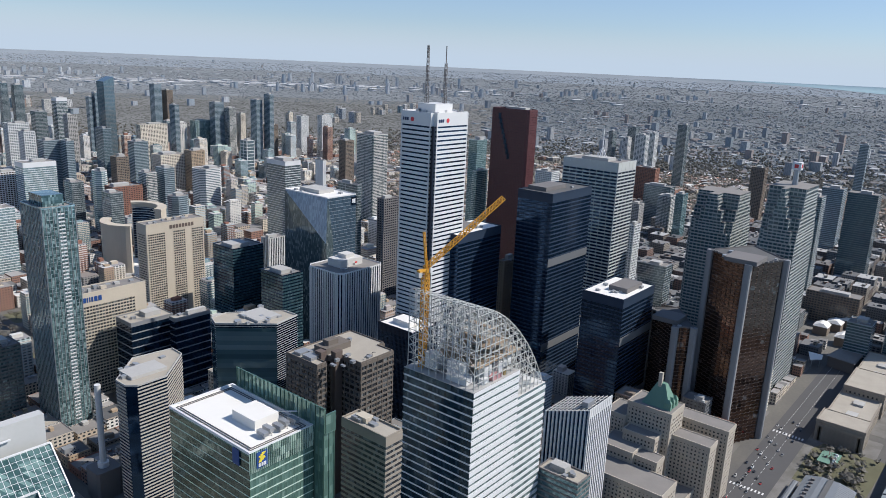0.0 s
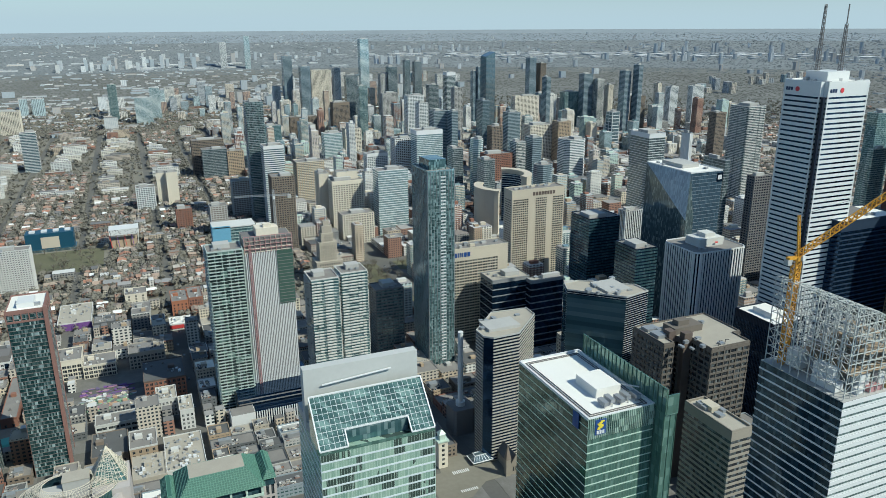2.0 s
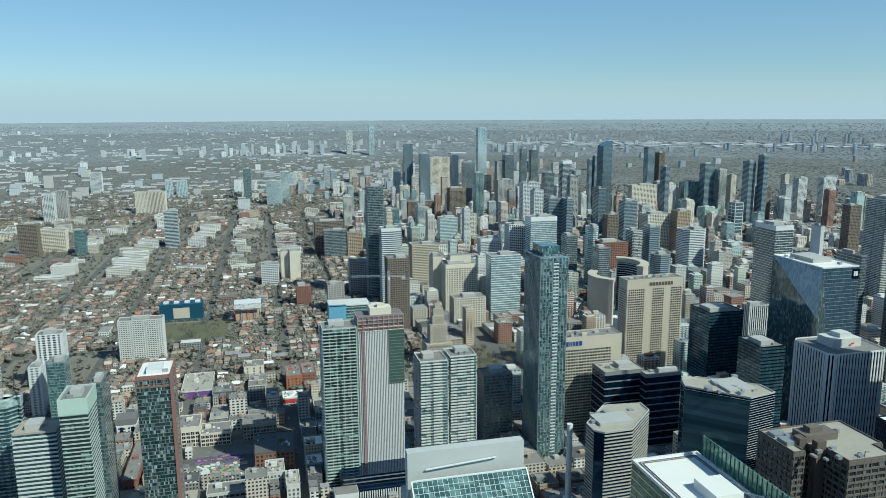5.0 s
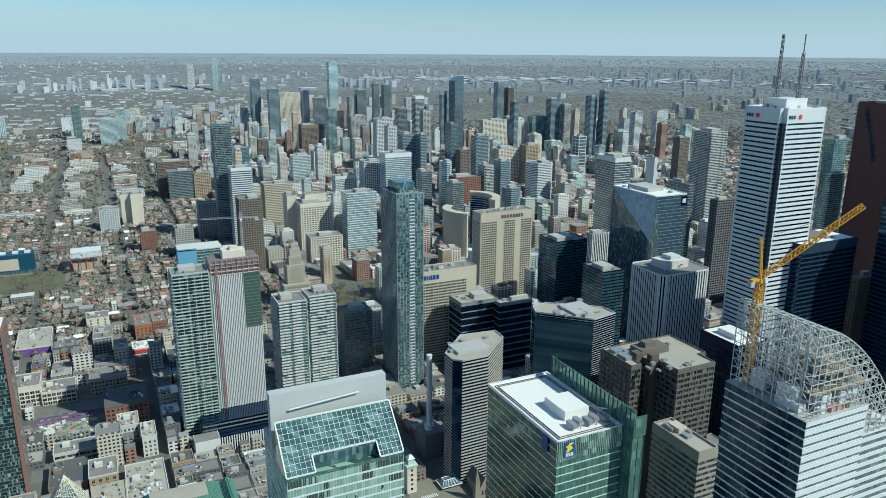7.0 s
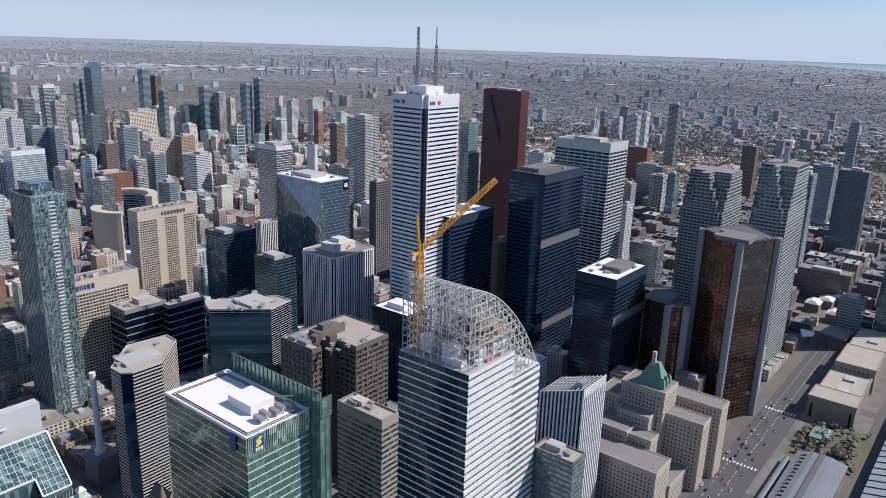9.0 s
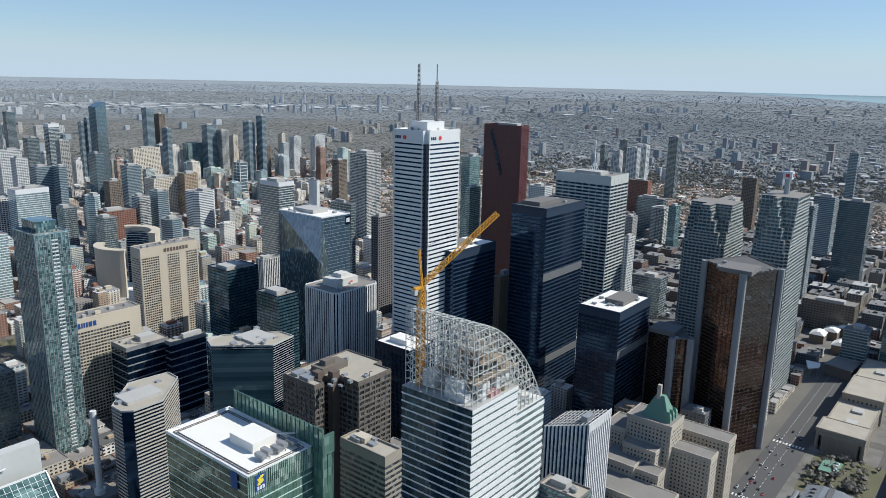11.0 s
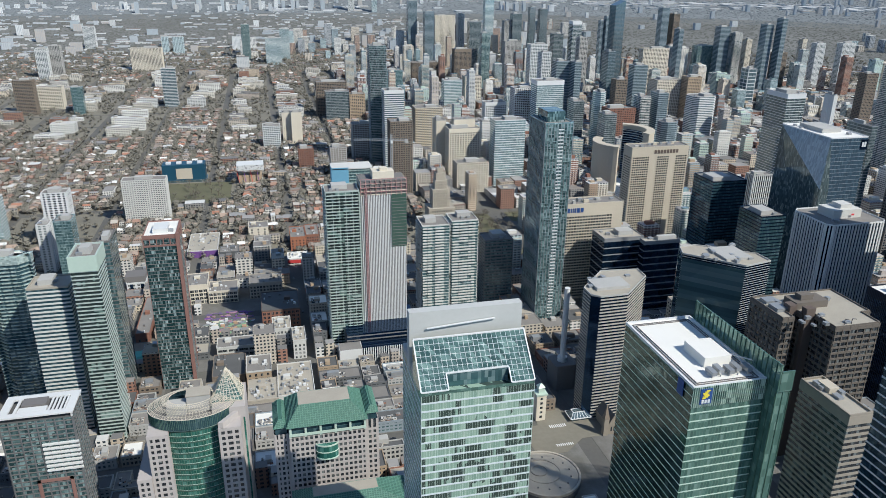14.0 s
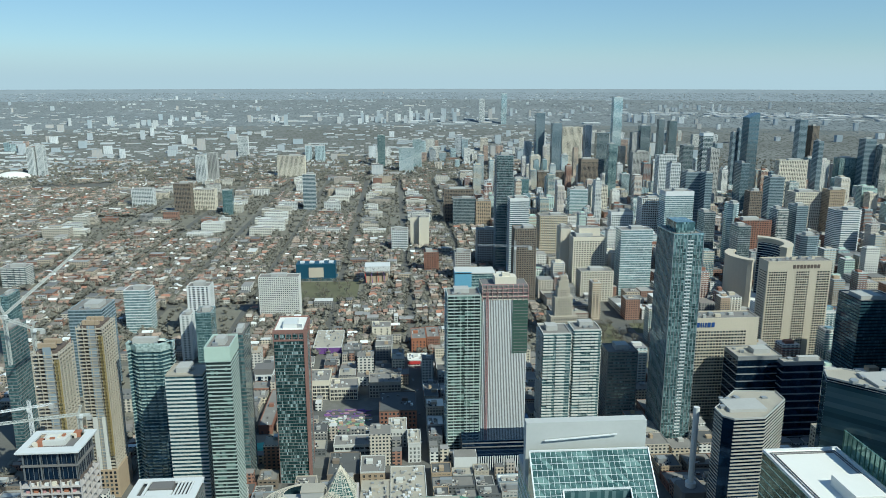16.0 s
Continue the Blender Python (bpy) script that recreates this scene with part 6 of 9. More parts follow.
me = Shape().ring(rect(59.8, 617.8, 130.2, 672.2), rect(60.2, 618.2, 129.8, 671.8), 0, 1.2).mesh("floor_band", M["dark_concrete"])
for k in range(5):
    part("floor_band", me, None, dn, at=(-101, -655, 3 + 4 * k))
TAKEN.append((58, 600, 132, 674))
lw = site("low_block", 62, 606, "low white corner block", "building", (50, 600, 72, 616))
put(lw, "wall", Shape().box(51, 601, 0, 72, 616, 15), "white_panel")
put(lw, "roof", Shape().box(51.5, 601.5, 15, 71.5, 615.5, 15.3), "roof_gravel")
st = site("low_block", 102, 608, "low block with white vertical fins", "building", (73, 602, 131, 616))
put(st, "wall", Shape().box(73, 603, 0, 131, 616, 14), "glass_black")
for k in range(28):
    put(st, "fin", Shape().box(73.3 + 2.08 * k, 602.5, 0, 74.3 + 2.08 * k, 603, 14.4), "white_panel")


def hammer_crane(x, y, z0, zt, ang, reach_m, label, mat="white_metal"):
    root = site("tower_crane", x, y, label, "crane")
    ca, sa = math.cos(radians(ang)), math.sin(radians(ang))
    put(root, "mast", lattice_mast(Shape(), x, y, z0, zt + 6, 2.0, 1.6, 3.2, 0.3), mat)
    put(root, "jib", lattice_jib(Shape(), (x, y, zt), (x + reach_m * ca, y + reach_m * sa, zt), 1.5, 3.0, 0.28), mat)
    put(root, "counter_jib", lattice_jib(Shape(), (x, y, zt), (x - 14 * ca, y - 14 * sa, zt), 1.5, 3.0, 0.28), mat)
    put(root, "counterweight", Shape().box(x - 14 * ca - 1.5, y - 14 * sa - 1.5, zt - 2.5, x - 14 * ca + 1.5, y - 14 * sa + 1.5, zt + 0.5), "concrete")
    put(root, "pendant", Shape().beam((x, y, zt + 6), (x + reach_m * 0.7 * ca, y + reach_m * 0.7 * sa, zt + 1.2), 0.15).beam((x, y, zt + 6), (x - 12 * ca, y - 12 * sa, zt + 1), 0.15), "black_steel")
    put(root, "cab", Shape().box(x - 1, y - 2.4, zt - 2.4, x + 1, y - 0.9, zt), "white_metal")
    return root


hammer_crane(112, 660, 160, 196, 168, 34, "pale blue tower crane on the fin-clad tower", "grey_metal")

# tower wrapped in blue sheeting behind
bw = site("condo_tower", 75, 745, "glass tower under construction wrapped in blue sheeting", "tower", (60, 735, 105, 765))
put(bw, "core", Shape().prism(rect(64, 738, 104, 762), 0, 150), "glass_teal")
me = Shape().ring(rect(63.5, 737.5, 104.5, 762.5), rect(64.3, 738.3, 103.7, 761.7), 0, 1.0).mesh("floor_band", M["pale_glass_rail"])
for k in range(48):
    part("floor_band", me, None, bw, at=(-75, -745, 2 + 3.1 * k))
put(bw, "sheeting", Shape().box(62.5, 737.0, 118, 80, 737.4, 152).box(62.3, 737, 118, 62.6, 750, 152), "blue_wrap", "blue protective sheeting")
put(bw, "top_slab", Shape().box(63, 737, 150, 105, 763, 151), "pale_concrete")

# civic block with the round front
ma = site("civic_building", -52, 412, "round-fronted civic block of pale stone and green glass", "building", (-84, 384, -20, 440))
CX, CY = -56.0, 404.5
put(ma, "drum", Shape().prism(oval(CX, CY, 23.6, 16.2, 48), 0, 93), "glass_emerald", "curved green glass front")
me = Shape().ring(oval(CX, CY, 23.85, 16.45, 48), oval(CX, CY, 23.2, 15.8, 48), 0, 0.75).mesh("floor_band", M["net_green"])
rail = Shape().ring(oval(CX, CY, 23.75, 16.35, 48), oval(CX, CY, 23.3, 15.9, 48), 0, 0.25).mesh("glazing_rail", M["mint_band"])
for k in range(24):
    part("floor_band", me, None, ma, at=(52, -412, 0.6 + 3.85 * k))
    part("glazing_rail", rail, None, ma, at=(52, -412, 1.45 + 3.85 * k))
put(ma, "drum_mullion", piers(Shape(), oval(CX, CY, 23.6, 16.2, 48), 0, 91, 1.6, 0.14, 0.16), "green_tile", kind="stuff")
put(ma, "crown_soffit", Shape().ring(oval(CX, CY, 24.6, 17.0, 48), oval(CX, CY, 20, 13, 48), 90.4, 91.2), "mint_band", "pale green crown soffit")
put(ma, "crown_wall", Shape().ring(oval(CX, CY, 25, 17.4, 48), oval(CX, CY, 24.4, 16.8, 48), 91, 98), "glass_deep", "dark green glass crown wall")
put(ma, "crown_mullion", piers(Shape(), oval(CX, CY, 25, 17.4, 48), 91, 98.2, 1.0, 0.14, 0.2), "green_tile", kind="stuff")
put(ma, "roof", Shape().prism(oval(CX, CY, 24.4, 16.8, 48), 92.6, 93.4), "roof_gravel")


def crown_point(k, f, n=72):
    """A point of the crown's lattice: f runs from the outer rim to the inner ring."""
    a = 2 * math.pi * k / n
    return (CX + 25 * (1 - 0.48 * f) * math.cos(a), CY + 17.4 * (1 - 0.48 * f) * math.sin(a) + 1.5 * f, 98.3 + 4.2 * math.sin(f * math.pi / 2))


net = Shape()
for k in range(72):
    for q in range(6):
        net.beam(crown_point(k, q / 6), crown_point(k, (q + 1) / 6), 0.16).beam(crown_point(k, q / 6), crown_point(k + 1, q / 6), 0.3 if q == 0 else 0.16)
        if q % 2 == 0:
            net.beam(crown_point(k, q / 6), crown_point(k + 1, (q + 1) / 6), 0.14)
    net.beam(crown_point(k, 1), crown_point(k + 1, 1), 0.3)
put(ma, "crown_lattice", net, "cream", "pale green lattice crown ring")
put(ma, "plant_room", Shape().box(-58.5, 403, 93, -45, 413, 104).box(-70, 400, 93, -59, 409, 100), "concrete", "grey roof plant room")
put(ma, "plant_roof", Shape().box(-58.8, 402.7, 104, -44.7, 413.3, 104.5), "roof_tan", "tan plant room roof")
PY = rect(-44.8, 402.3, -25.6, 421)
apex = (-35.0, 411.5, 117.2)
net = Shape()
for i in range(4):
    a, b = PY[i], PY[(i + 1) % 4]
    for k in range(9):
        f = k / 8
        p = (a[0] + (b[0] - a[0]) * f, a[1] + (b[1] - a[1]) * f, 98)
        net.beam(p, apex, 0.2)
    for k in range(8):
        f = k / 8
        q = [(x + (apex[0] - x) * f, y + (apex[1] - y) * f, 98 + 19.2 * f) for x, y in (a, b)]
        net.beam(q[0], q[1], 0.2)
        h = [(x + (apex[0] - x) * (f + 0.125), y + (apex[1] - y) * (f + 0.125), 98 + 19.2 * (f + 0.125)) for x, y in (a, b)]
        net.beam(q[0], h[1], 0.13).beam(q[1], h[0], 0.13)
put(ma, "pyramid_frame", net, "cream", "pale lattice pyramid")
put(ma, "pyramid_glass", Shape().prism(grown(PY, -0.6), 98, 115, True, False, rect(-35.4, 411.2, -34.8, 411.8)), "glass_green", "green glass inside the pyramid")
for x0, y0, x1, y1, h in ((-80.4, 386, -69, 422, 90.2), (-88.5, 383.5, -80.7, 420, 63), (-40.4, 385, -27.6, 396, 90.6)):
    p = rect(x0, y0, x1, y1)
    put(ma, "stone_wing", Shape().prism(p, 0, h), "window_dark", "pale stone wing with square windows")
    w = Shape()
    for k in range(int(h / 3.85) + 1):
        w.ring(grown(p, 0.25), grown(p, -0.2), h - 1.6 - 3.85 * k if h - 3.85 * k > 1.6 else 0, h - 3.85 * k)
    put(ma, "stone_face", piers(w, p, 0, h + 0.6, 3.7, 1.45, 0.26), "pink_stone", kind="stuff")
    put(ma, "wing_roof", Shape().prism(p, h, h + 0.4), "pink_stone")
put(ma, "stone_shaft", Shape().prism(rect(-44, 396.2, -24.6, 424), 0, 97.6), "pink_stone", "plain pale stone shaft under the pyramid")
put(ma, "shaft_window", Shape().box(-26.2, 396.0, 20, -25.2, 396.25, 90), "glass_emerald", "green corner glazing strip")
put(ma, "raked_parapet", Shape().prism([(-40.4, 385), (-37.5, 385), (-29.0, 396), (-31.9, 396)], 90.6, 95), "pink_stone", "angled stone parapet")


def rib_grid(net, low, high, z0, z1, across, along):
    """Raised ribs on the four slopes of a hipped roof."""
    for i in range(4):
        a, b, c, d = Vector(low[i]), Vector(low[(i + 1) % 4]), Vector(high[(i + 1) % 4]), Vector(high[i])
        n = max(2, round((b - a).length / across))
        for k in range(n + 1):
            p = a + (b - a) * k / n
            f = 1.0
            u = (b - a).normalized()
            if (p - a).dot(u) < (d - a).dot(u):
                f = max(0.02, (p - a).dot(u) / (d - a).dot(u))
            elif (b - p).dot(u) < (b - c).dot(u):
                f = max(0.02, (b - p).dot(u) / (b - c).dot(u))
            o = Vector((-u.y, u.x))
            q = p + o * (d - a).dot(o) * f
            net.beam((p.x, p.y, z0 + 0.1), (q.x, q.y, z0 + (z1 - z0) * f + 0.1), 0.28)
        for k in range(along + 1):
            f = k / along
            p, q = a + (d - a) * f, b + (c - b) * f
            net.beam((p.x, p.y, z0 + (z1 - z0) * f + 0.1), (q.x, q.y, z0 + (z1 - z0) * f + 0.1), 0.3)
    return net


# civic block with the green hipped roof
mb = site("civic_building", 24, 400, "pale stone civic block with a green hipped roof", "building", (-10, 378, 58, 425))
p = rect(0, 387, 47, 422)
put(mb, "core", Shape().prism(p, 0, 76), "window_dark")
me = Shape().ring(grown(p, 0.3), grown(p, -0.2), 0, 1.55).mesh("floor_band", M["pink_stone"])
for k in range(20):
    part("floor_band", me, None, mb, at=(-24, -400, 0.3 + 3.8 * k))
put(mb, "stone_grid", piers(Shape(), p, 0, 76.6, 3.0, 1.1, 0.32), "pink_stone", kind="stuff")
put(mb, "attic", Shape().prism(rect(1.5, 388.8, 45.5, 420), 76, 84), "glass_deep", "set-back green glass attic")
post = Shape()
for k in range(6):
    post.box(0.2 + 9.1 * k, 387.2, 76, 1.5 + 9.1 * k, 388.2, 84)
put(mb, "attic_post", post, "mint_band", "pale attic posts", kind="stuff")
put(mb, "attic_rail", Shape().ring(grown(p, 0.1), grown(p, -0.3), 77.2, 79), "mint_band", "pale green terrace rail")
put(mb, "roof_deck", Shape().prism(p, 75.9, 76.3), "roof_gravel")
LOW, HIGH = rect(-1.6, 386.2, 48, 422), rect(6.6, 396, 38.5, 411)
put(mb, "hipped_roof", Shape().prism(LOW, 84, 93.5, True, True, HIGH), "tile_roof", "green tiled hipped roof")
put(mb, "flat_top", Shape().prism(rect(6.8, 396.2, 38.3, 410.8), 93.5, 93.8), "roof_tan", "tan flat roof top")
put(mb, "roof_rib_grid", rib_grid(Shape(), LOW, HIGH, 84, 93.5, 1.5, 10), "tile_rib", kind="stuff")
bay = oval(22.5, 387, 6.8, 4, 24)
put(mb, "oriel", Shape().prism(bay, 60.5, 70), "glass_emerald", "curved green glass bay")
put(mb, "oriel_band", Shape().ring(grown(bay, 0.25), grown(bay, -0.3), 69.6, 70.4).ring(grown(bay, 0.25), grown(bay, -0.3), 65, 65.6).ring(grown(bay, 0.25), grown(bay, -0.3), 60.2, 61), "mint_band", "pale rails round the bay")
for x0, x1, h in ((-9, -0.6, 77), (47.6, 55, 80)):
    q = rect(x0, 391, x1, 420)
    put(mb, "corner_wing", Shape().prism(q, 0, h), "window_dark")
    w = Shape()
    for k in range(20):
        w.ring(grown(q, 0.28), grown(q, -0.2), 0.3 + 3.8 * k, 1.85 + 3.8 * k)
    put(mb, "corner_face", piers(w, q, 0, h + 0.5, 3.0, 1.3, 0.3), "pink_stone", kind="stuff")
    put(mb, "corner_attic", Shape().prism(grown(q, -0.8), h, h + 5), "glass_deep", "green glass corner attic")
    put(mb, "corner_roof", Shape().prism(grown(q, 0.3), h + 5, h + 9, True, True, grown(q, -3)), "tile_roof", "green tiled corner roof")
    put(mb, "corner_rib_grid", rib_grid(Shape(), grown(q, 0.3), grown(q, -3), h + 5, h + 9, 1.5, 5), "tile_rib", kind="stuff")
mc = site("civic_building", 38, 366, "low civic wing with a teal tiled roof", "building", (14, 352, 70, 378))
LOW, HIGH = rect(-1, 352, 68, 377), rect(11, 361, 50, 370)
put(mc, "wall", Shape().prism(rect(0, 353, 67, 376), 0, 45), "pale_concrete")
put(mc, "hipped_roof", Shape().prism(LOW, 45, 51.5, True, True, HIGH), "tile_roof", "teal tiled roof")
put(mc, "flat_top", Shape().prism(grown(HIGH, -0.2), 51.5, 51.8), "roof_tan")
put(mc, "roof_rib_grid", rib_grid(Shape(), LOW, HIGH, 45, 51.5, 1.5, 9), "tile_rib", kind="stuff")

# chateau hotel with the copper roof
ry = site("grand_hotel", 535, 200, "limestone chateau hotel with wings and a green copper roof", "hotel", (470, 158, 604, 238))
for x0, y0, x1, y1, h in ((476, 168, 503, 226, 43), (503, 205, 600, 234, 52), (520, 195, 532, 222, 61), (533, 189, 559, 226, 80), (530, 226, 557, 244, 67), (559, 200, 578, 234, 63), (540, 158, 556, 192, 60), (569, 154, 587, 205, 64), (506, 186, 520, 214, 50), (503, 166, 600, 200, 20)):
    q = rect(x0, y0, x1, y1)
    b = put(ry, "wing", Shape().prism(q, 0, h), "window_dark", "limestone wing with rows of small windows")
    w = Shape()
    for k in range(int(h / 3.4)):
        w.ring(grown(q, 0.2), grown(q, -0.1), 3.4 * k, 3.4 * k + 1.7)
    w.ring(grown(q, 0.5), grown(q, -0.3), h - 3, h + 0.9)
    put(ry, "stone_face", piers(w, q, 0, h, 3.1, 1.65, 0.21), "limestone", kind="stuff")
    put(ry, "flat_roof", Shape().prism(q, h, h + 0.3), "roof_gravel")
put(ry, "copper_roof", Shape().prism(rect(537.5, 192.5, 555, 217), 80, 99, True, False, rect(544, 201, 548.5, 208)), "copper", "steep green copper roof")
put(ry, "chimney", Shape().box(543, 204, 90, 546, 207, 108), "limestone")
for x in (538, 544.3, 550.6):
    put(ry, "dormer", Shape().box(x, 192.4, 80, x + 3.2, 198, 86).prism(rect(x, 192.4, x + 3.2, 198), 86, 89, True, False, rect(x + 1.5, 194, x + 1.7, 198)), "copper")
# striped block with a gridded roof, and a lower glass one
cn = site("office_tower", 446, 226, "white-ribbed office block with a sloping glass-gridded roof", "tower", (429, 209, 463, 244))


def cn_top(y):
    return 114.0 - 12.0 * (y - 209.4) / 34.1


s = Shape()
s.v += [(x, y, z) for x, y in rect(429.7, 209.4, 462.6, 243.5) for z in (0, cn_top(y))]
s.f += [(0, 2, 3, 1), (2, 4, 5, 3), (4, 6, 7, 5), (6, 0, 1, 7), (1, 3, 5, 7)]
put(cn, "core", s, "glass_black")
for k in range(12):
    x = 429.7 + 32.9 * k / 11
    put(cn, "rib", Shape().box(x - 0.7, 208.8, 0, x + 0.7, 209.4, 115), "white_panel")
    y = 209.4 + 34.1 * k / 11
    put(cn, "rib", Shape().box(429.1, y - 0.7, 0, 429.7, y + 0.7, cn_top(y) + 0.6), "white_panel")
    put(cn, "roof_beam", Shape().beam((429.7, y, cn_top(y) + 0.5), (462.6, y, cn_top(y) + 0.5), 0.4), "pale_concrete")
    if k % 2 == 0:
        put(cn, "roof_beam", Shape().beam((x, 209.4, 114.5), (x, 243.5, 102.5), 0.4), "pale_concrete")
put(cn, "edge_wall", Shape().box(429.0, 209.0, 108, 463, 209.3, 115.2), "white_panel", "white parapet band")
put(cn, "roof_plant", Shape().box(436, 214, 110, 446, 219, 116), "grey_metal")
built(380.9, 188.5, 397.1, 218.6, 87.8, "low dark green glass block with a tan roof", glass="glass_teal", band="dark_concrete", bh=1.2, roof="roof_tan")

# curved town hall towers and council dome
th = site("town_hall", 565, 1085, "two curved concrete civic towers round a white saucer dome", "town hall", (520, 1030, 640, 1150))


def arc(cx, cy, r0, r1, a0, a1, n=14):
    out = [(cx + r1 * math.cos(radians(a0 + (a1 - a0) * i / n)), cy + r1 * math.sin(radians(a0 + (a1 - a0) * i / n))) for i in range(n + 1)]
    return out + [(cx + r0 * math.cos(radians(a1 - (a1 - a0) * i / n)), cy + r0 * math.sin(radians(a1 - (a1 - a0) * i / n))) for i in range(n + 1)]


for a0, a1, h, cx in ((-62, 62, 99, 566), (128, 232, 79, 572)):
    q = arc(cx, 1085, 40, 51, a0, a1)
    put(th, "curved_tower", Shape().prism(q, 0, h), "beige", "curved ribbed concrete back wall")
    q2 = arc(cx, 1085, 39.2, 40.2, a0 + 2, a1 - 2)
    put(th, "window_wall", Shape().prism(q2, 4, h - 5), "glass_black", "dark concave window wall")
    q3 = arc(cx, 1085, 38.9, 40.4, a0 + 1, a1 - 1)
    for k in range(int(h / 4) - 1):
        put(th, "floor_band", Shape().prism(q3, 4 + 4 * k, 4.9 + 4 * k, True, True), "pale_concrete")
    put(th, "roof_rim", Shape().prism(arc(cx, 1085, 38.5, 51.8, a0 - 1, a1 + 1), h, h + 3), "beige")
dome = Shape()
for k in range(6):
    r0, r1 = 26 * math.cos(k * math.pi / 12), 26 * math.cos((k + 1) * math.pi / 12)
    dome.prism(oval(568, 1085, r0, r0, 28), 9 + 7 * math.sin(k * math.pi / 12), 9 + 7 * math.sin((k + 1) * math.pi / 12), k == 5, k == 0, oval(568, 1085, r1, r1, 28))
put(th, "council_dome", dome, "roof_white", "white saucer dome")
put(th, "podium", Shape().box(525, 1040, 0, 632, 1140, 8), "concrete")
put(th, "dome_stem", Shape().prism(oval(568, 1085, 8, 8, 16), 8, 9.5), "concrete")

# stepped stone tower with a beacon
cl = site("stepped_tower", 228, 950, "stepped limestone office tower with a beacon", "tower", (205, 930, 255, 985))
for k, (a, h0, h1) in enumerate(((18, 0, 32), (12, 32, 58), (8.2, 58, 70), (6.5, 70, 80), (4, 80, 87))):
    q = rect(230 - a, 958 - a * 0.8, 230 + a, 958 + a * 0.8)
    t = put(cl, "tier", Shape().prism(q, h0, h1), "window_dark" if k < 3 else "limestone")
    w = Shape().ring(grown(q, 0.6), grown(q, -0.3), h1 - 2, h1 + 0.8)
    for j in range(int((h1 - h0) / 3.6)):
        w.ring(grown(q, 0.2), grown(q, -0.1), h0 + 3.6 * j, h0 + 3.6 * j + 1.7)
    put(cl, "stone_face", piers(w, q, h0, h1, 3.4, 1.8, 0.25), "limestone", kind="stuff")
    put(cl, "tier_roof", Shape().prism(q, h1, h1 + 0.3), "roof_tan")
put(cl, "beacon", Shape().prism(oval(230, 958, 1.5, 1.5, 8), 87, 93, top_poly=oval(230, 958, 0.6, 0.6, 8)).beam((230, 958, 93), (230, 958, 103), 0.7), "grey_metal", "slim metal weather beacon")

# blue gallery box and white box on stilts
ag = site("gallery", -140, 1290, "blue titanium-clad gallery box above a glass base", "building", (-178, 1268, -100, 1310))
put(ag, "blue_box", Shape().box(-174, 1272, 4, -105, 1300, 30), "gallery_blue", "blue metal cladding")
put(ag, "glass_front", Shape().box(-152, 1271.6, 6, -126, 1272, 24), "beige", "beige stair wall")
put(ag, "base", Shape().box(-176, 1270, 0, -103, 1302, 4), "glass_grey")
for k in range(4):
    put(ag, "roof_unit", Shape().box(-168 + 17 * k, 1280, 30, -160 + 17 * k, 1290, 32.5), "white_metal")
oc = site("college_building", -30, 1250, "white speckled college box raised on slanting stilts", "building", (-54, 1230, -5, 1275))
put(oc, "box", Shape().box(-52, 1238, 24, -8, 1268, 33), "white_panel", "white box with dark square marks")
s = Shape()
rr = random.Random(5)
for k in range(40):
    x, z = -51 + 42 * rr.random(), 24.5 + 7.5 * rr.random()
    s.box(x, 1237.8, z, x + 0.9, 1238, z + 0.9)
put(oc, "square_marks", s, "black_steel", kind="stuff")
for k in range(8):
    x = -49 + 5.4 * k
    put(oc, "stilt", Shape().beam((x, 1240 + (k % 2) * 25, 0), (x + (3 if k % 2 else -3), 1243 + (k % 2) * 20, 24), 0.9), ("red_paint", "crane_yellow", "purple", "white_panel")[k % 4])
put(oc, "brick_base", Shape().box(-50, 1245, 0, -12, 1266, 14), "tan_brick")

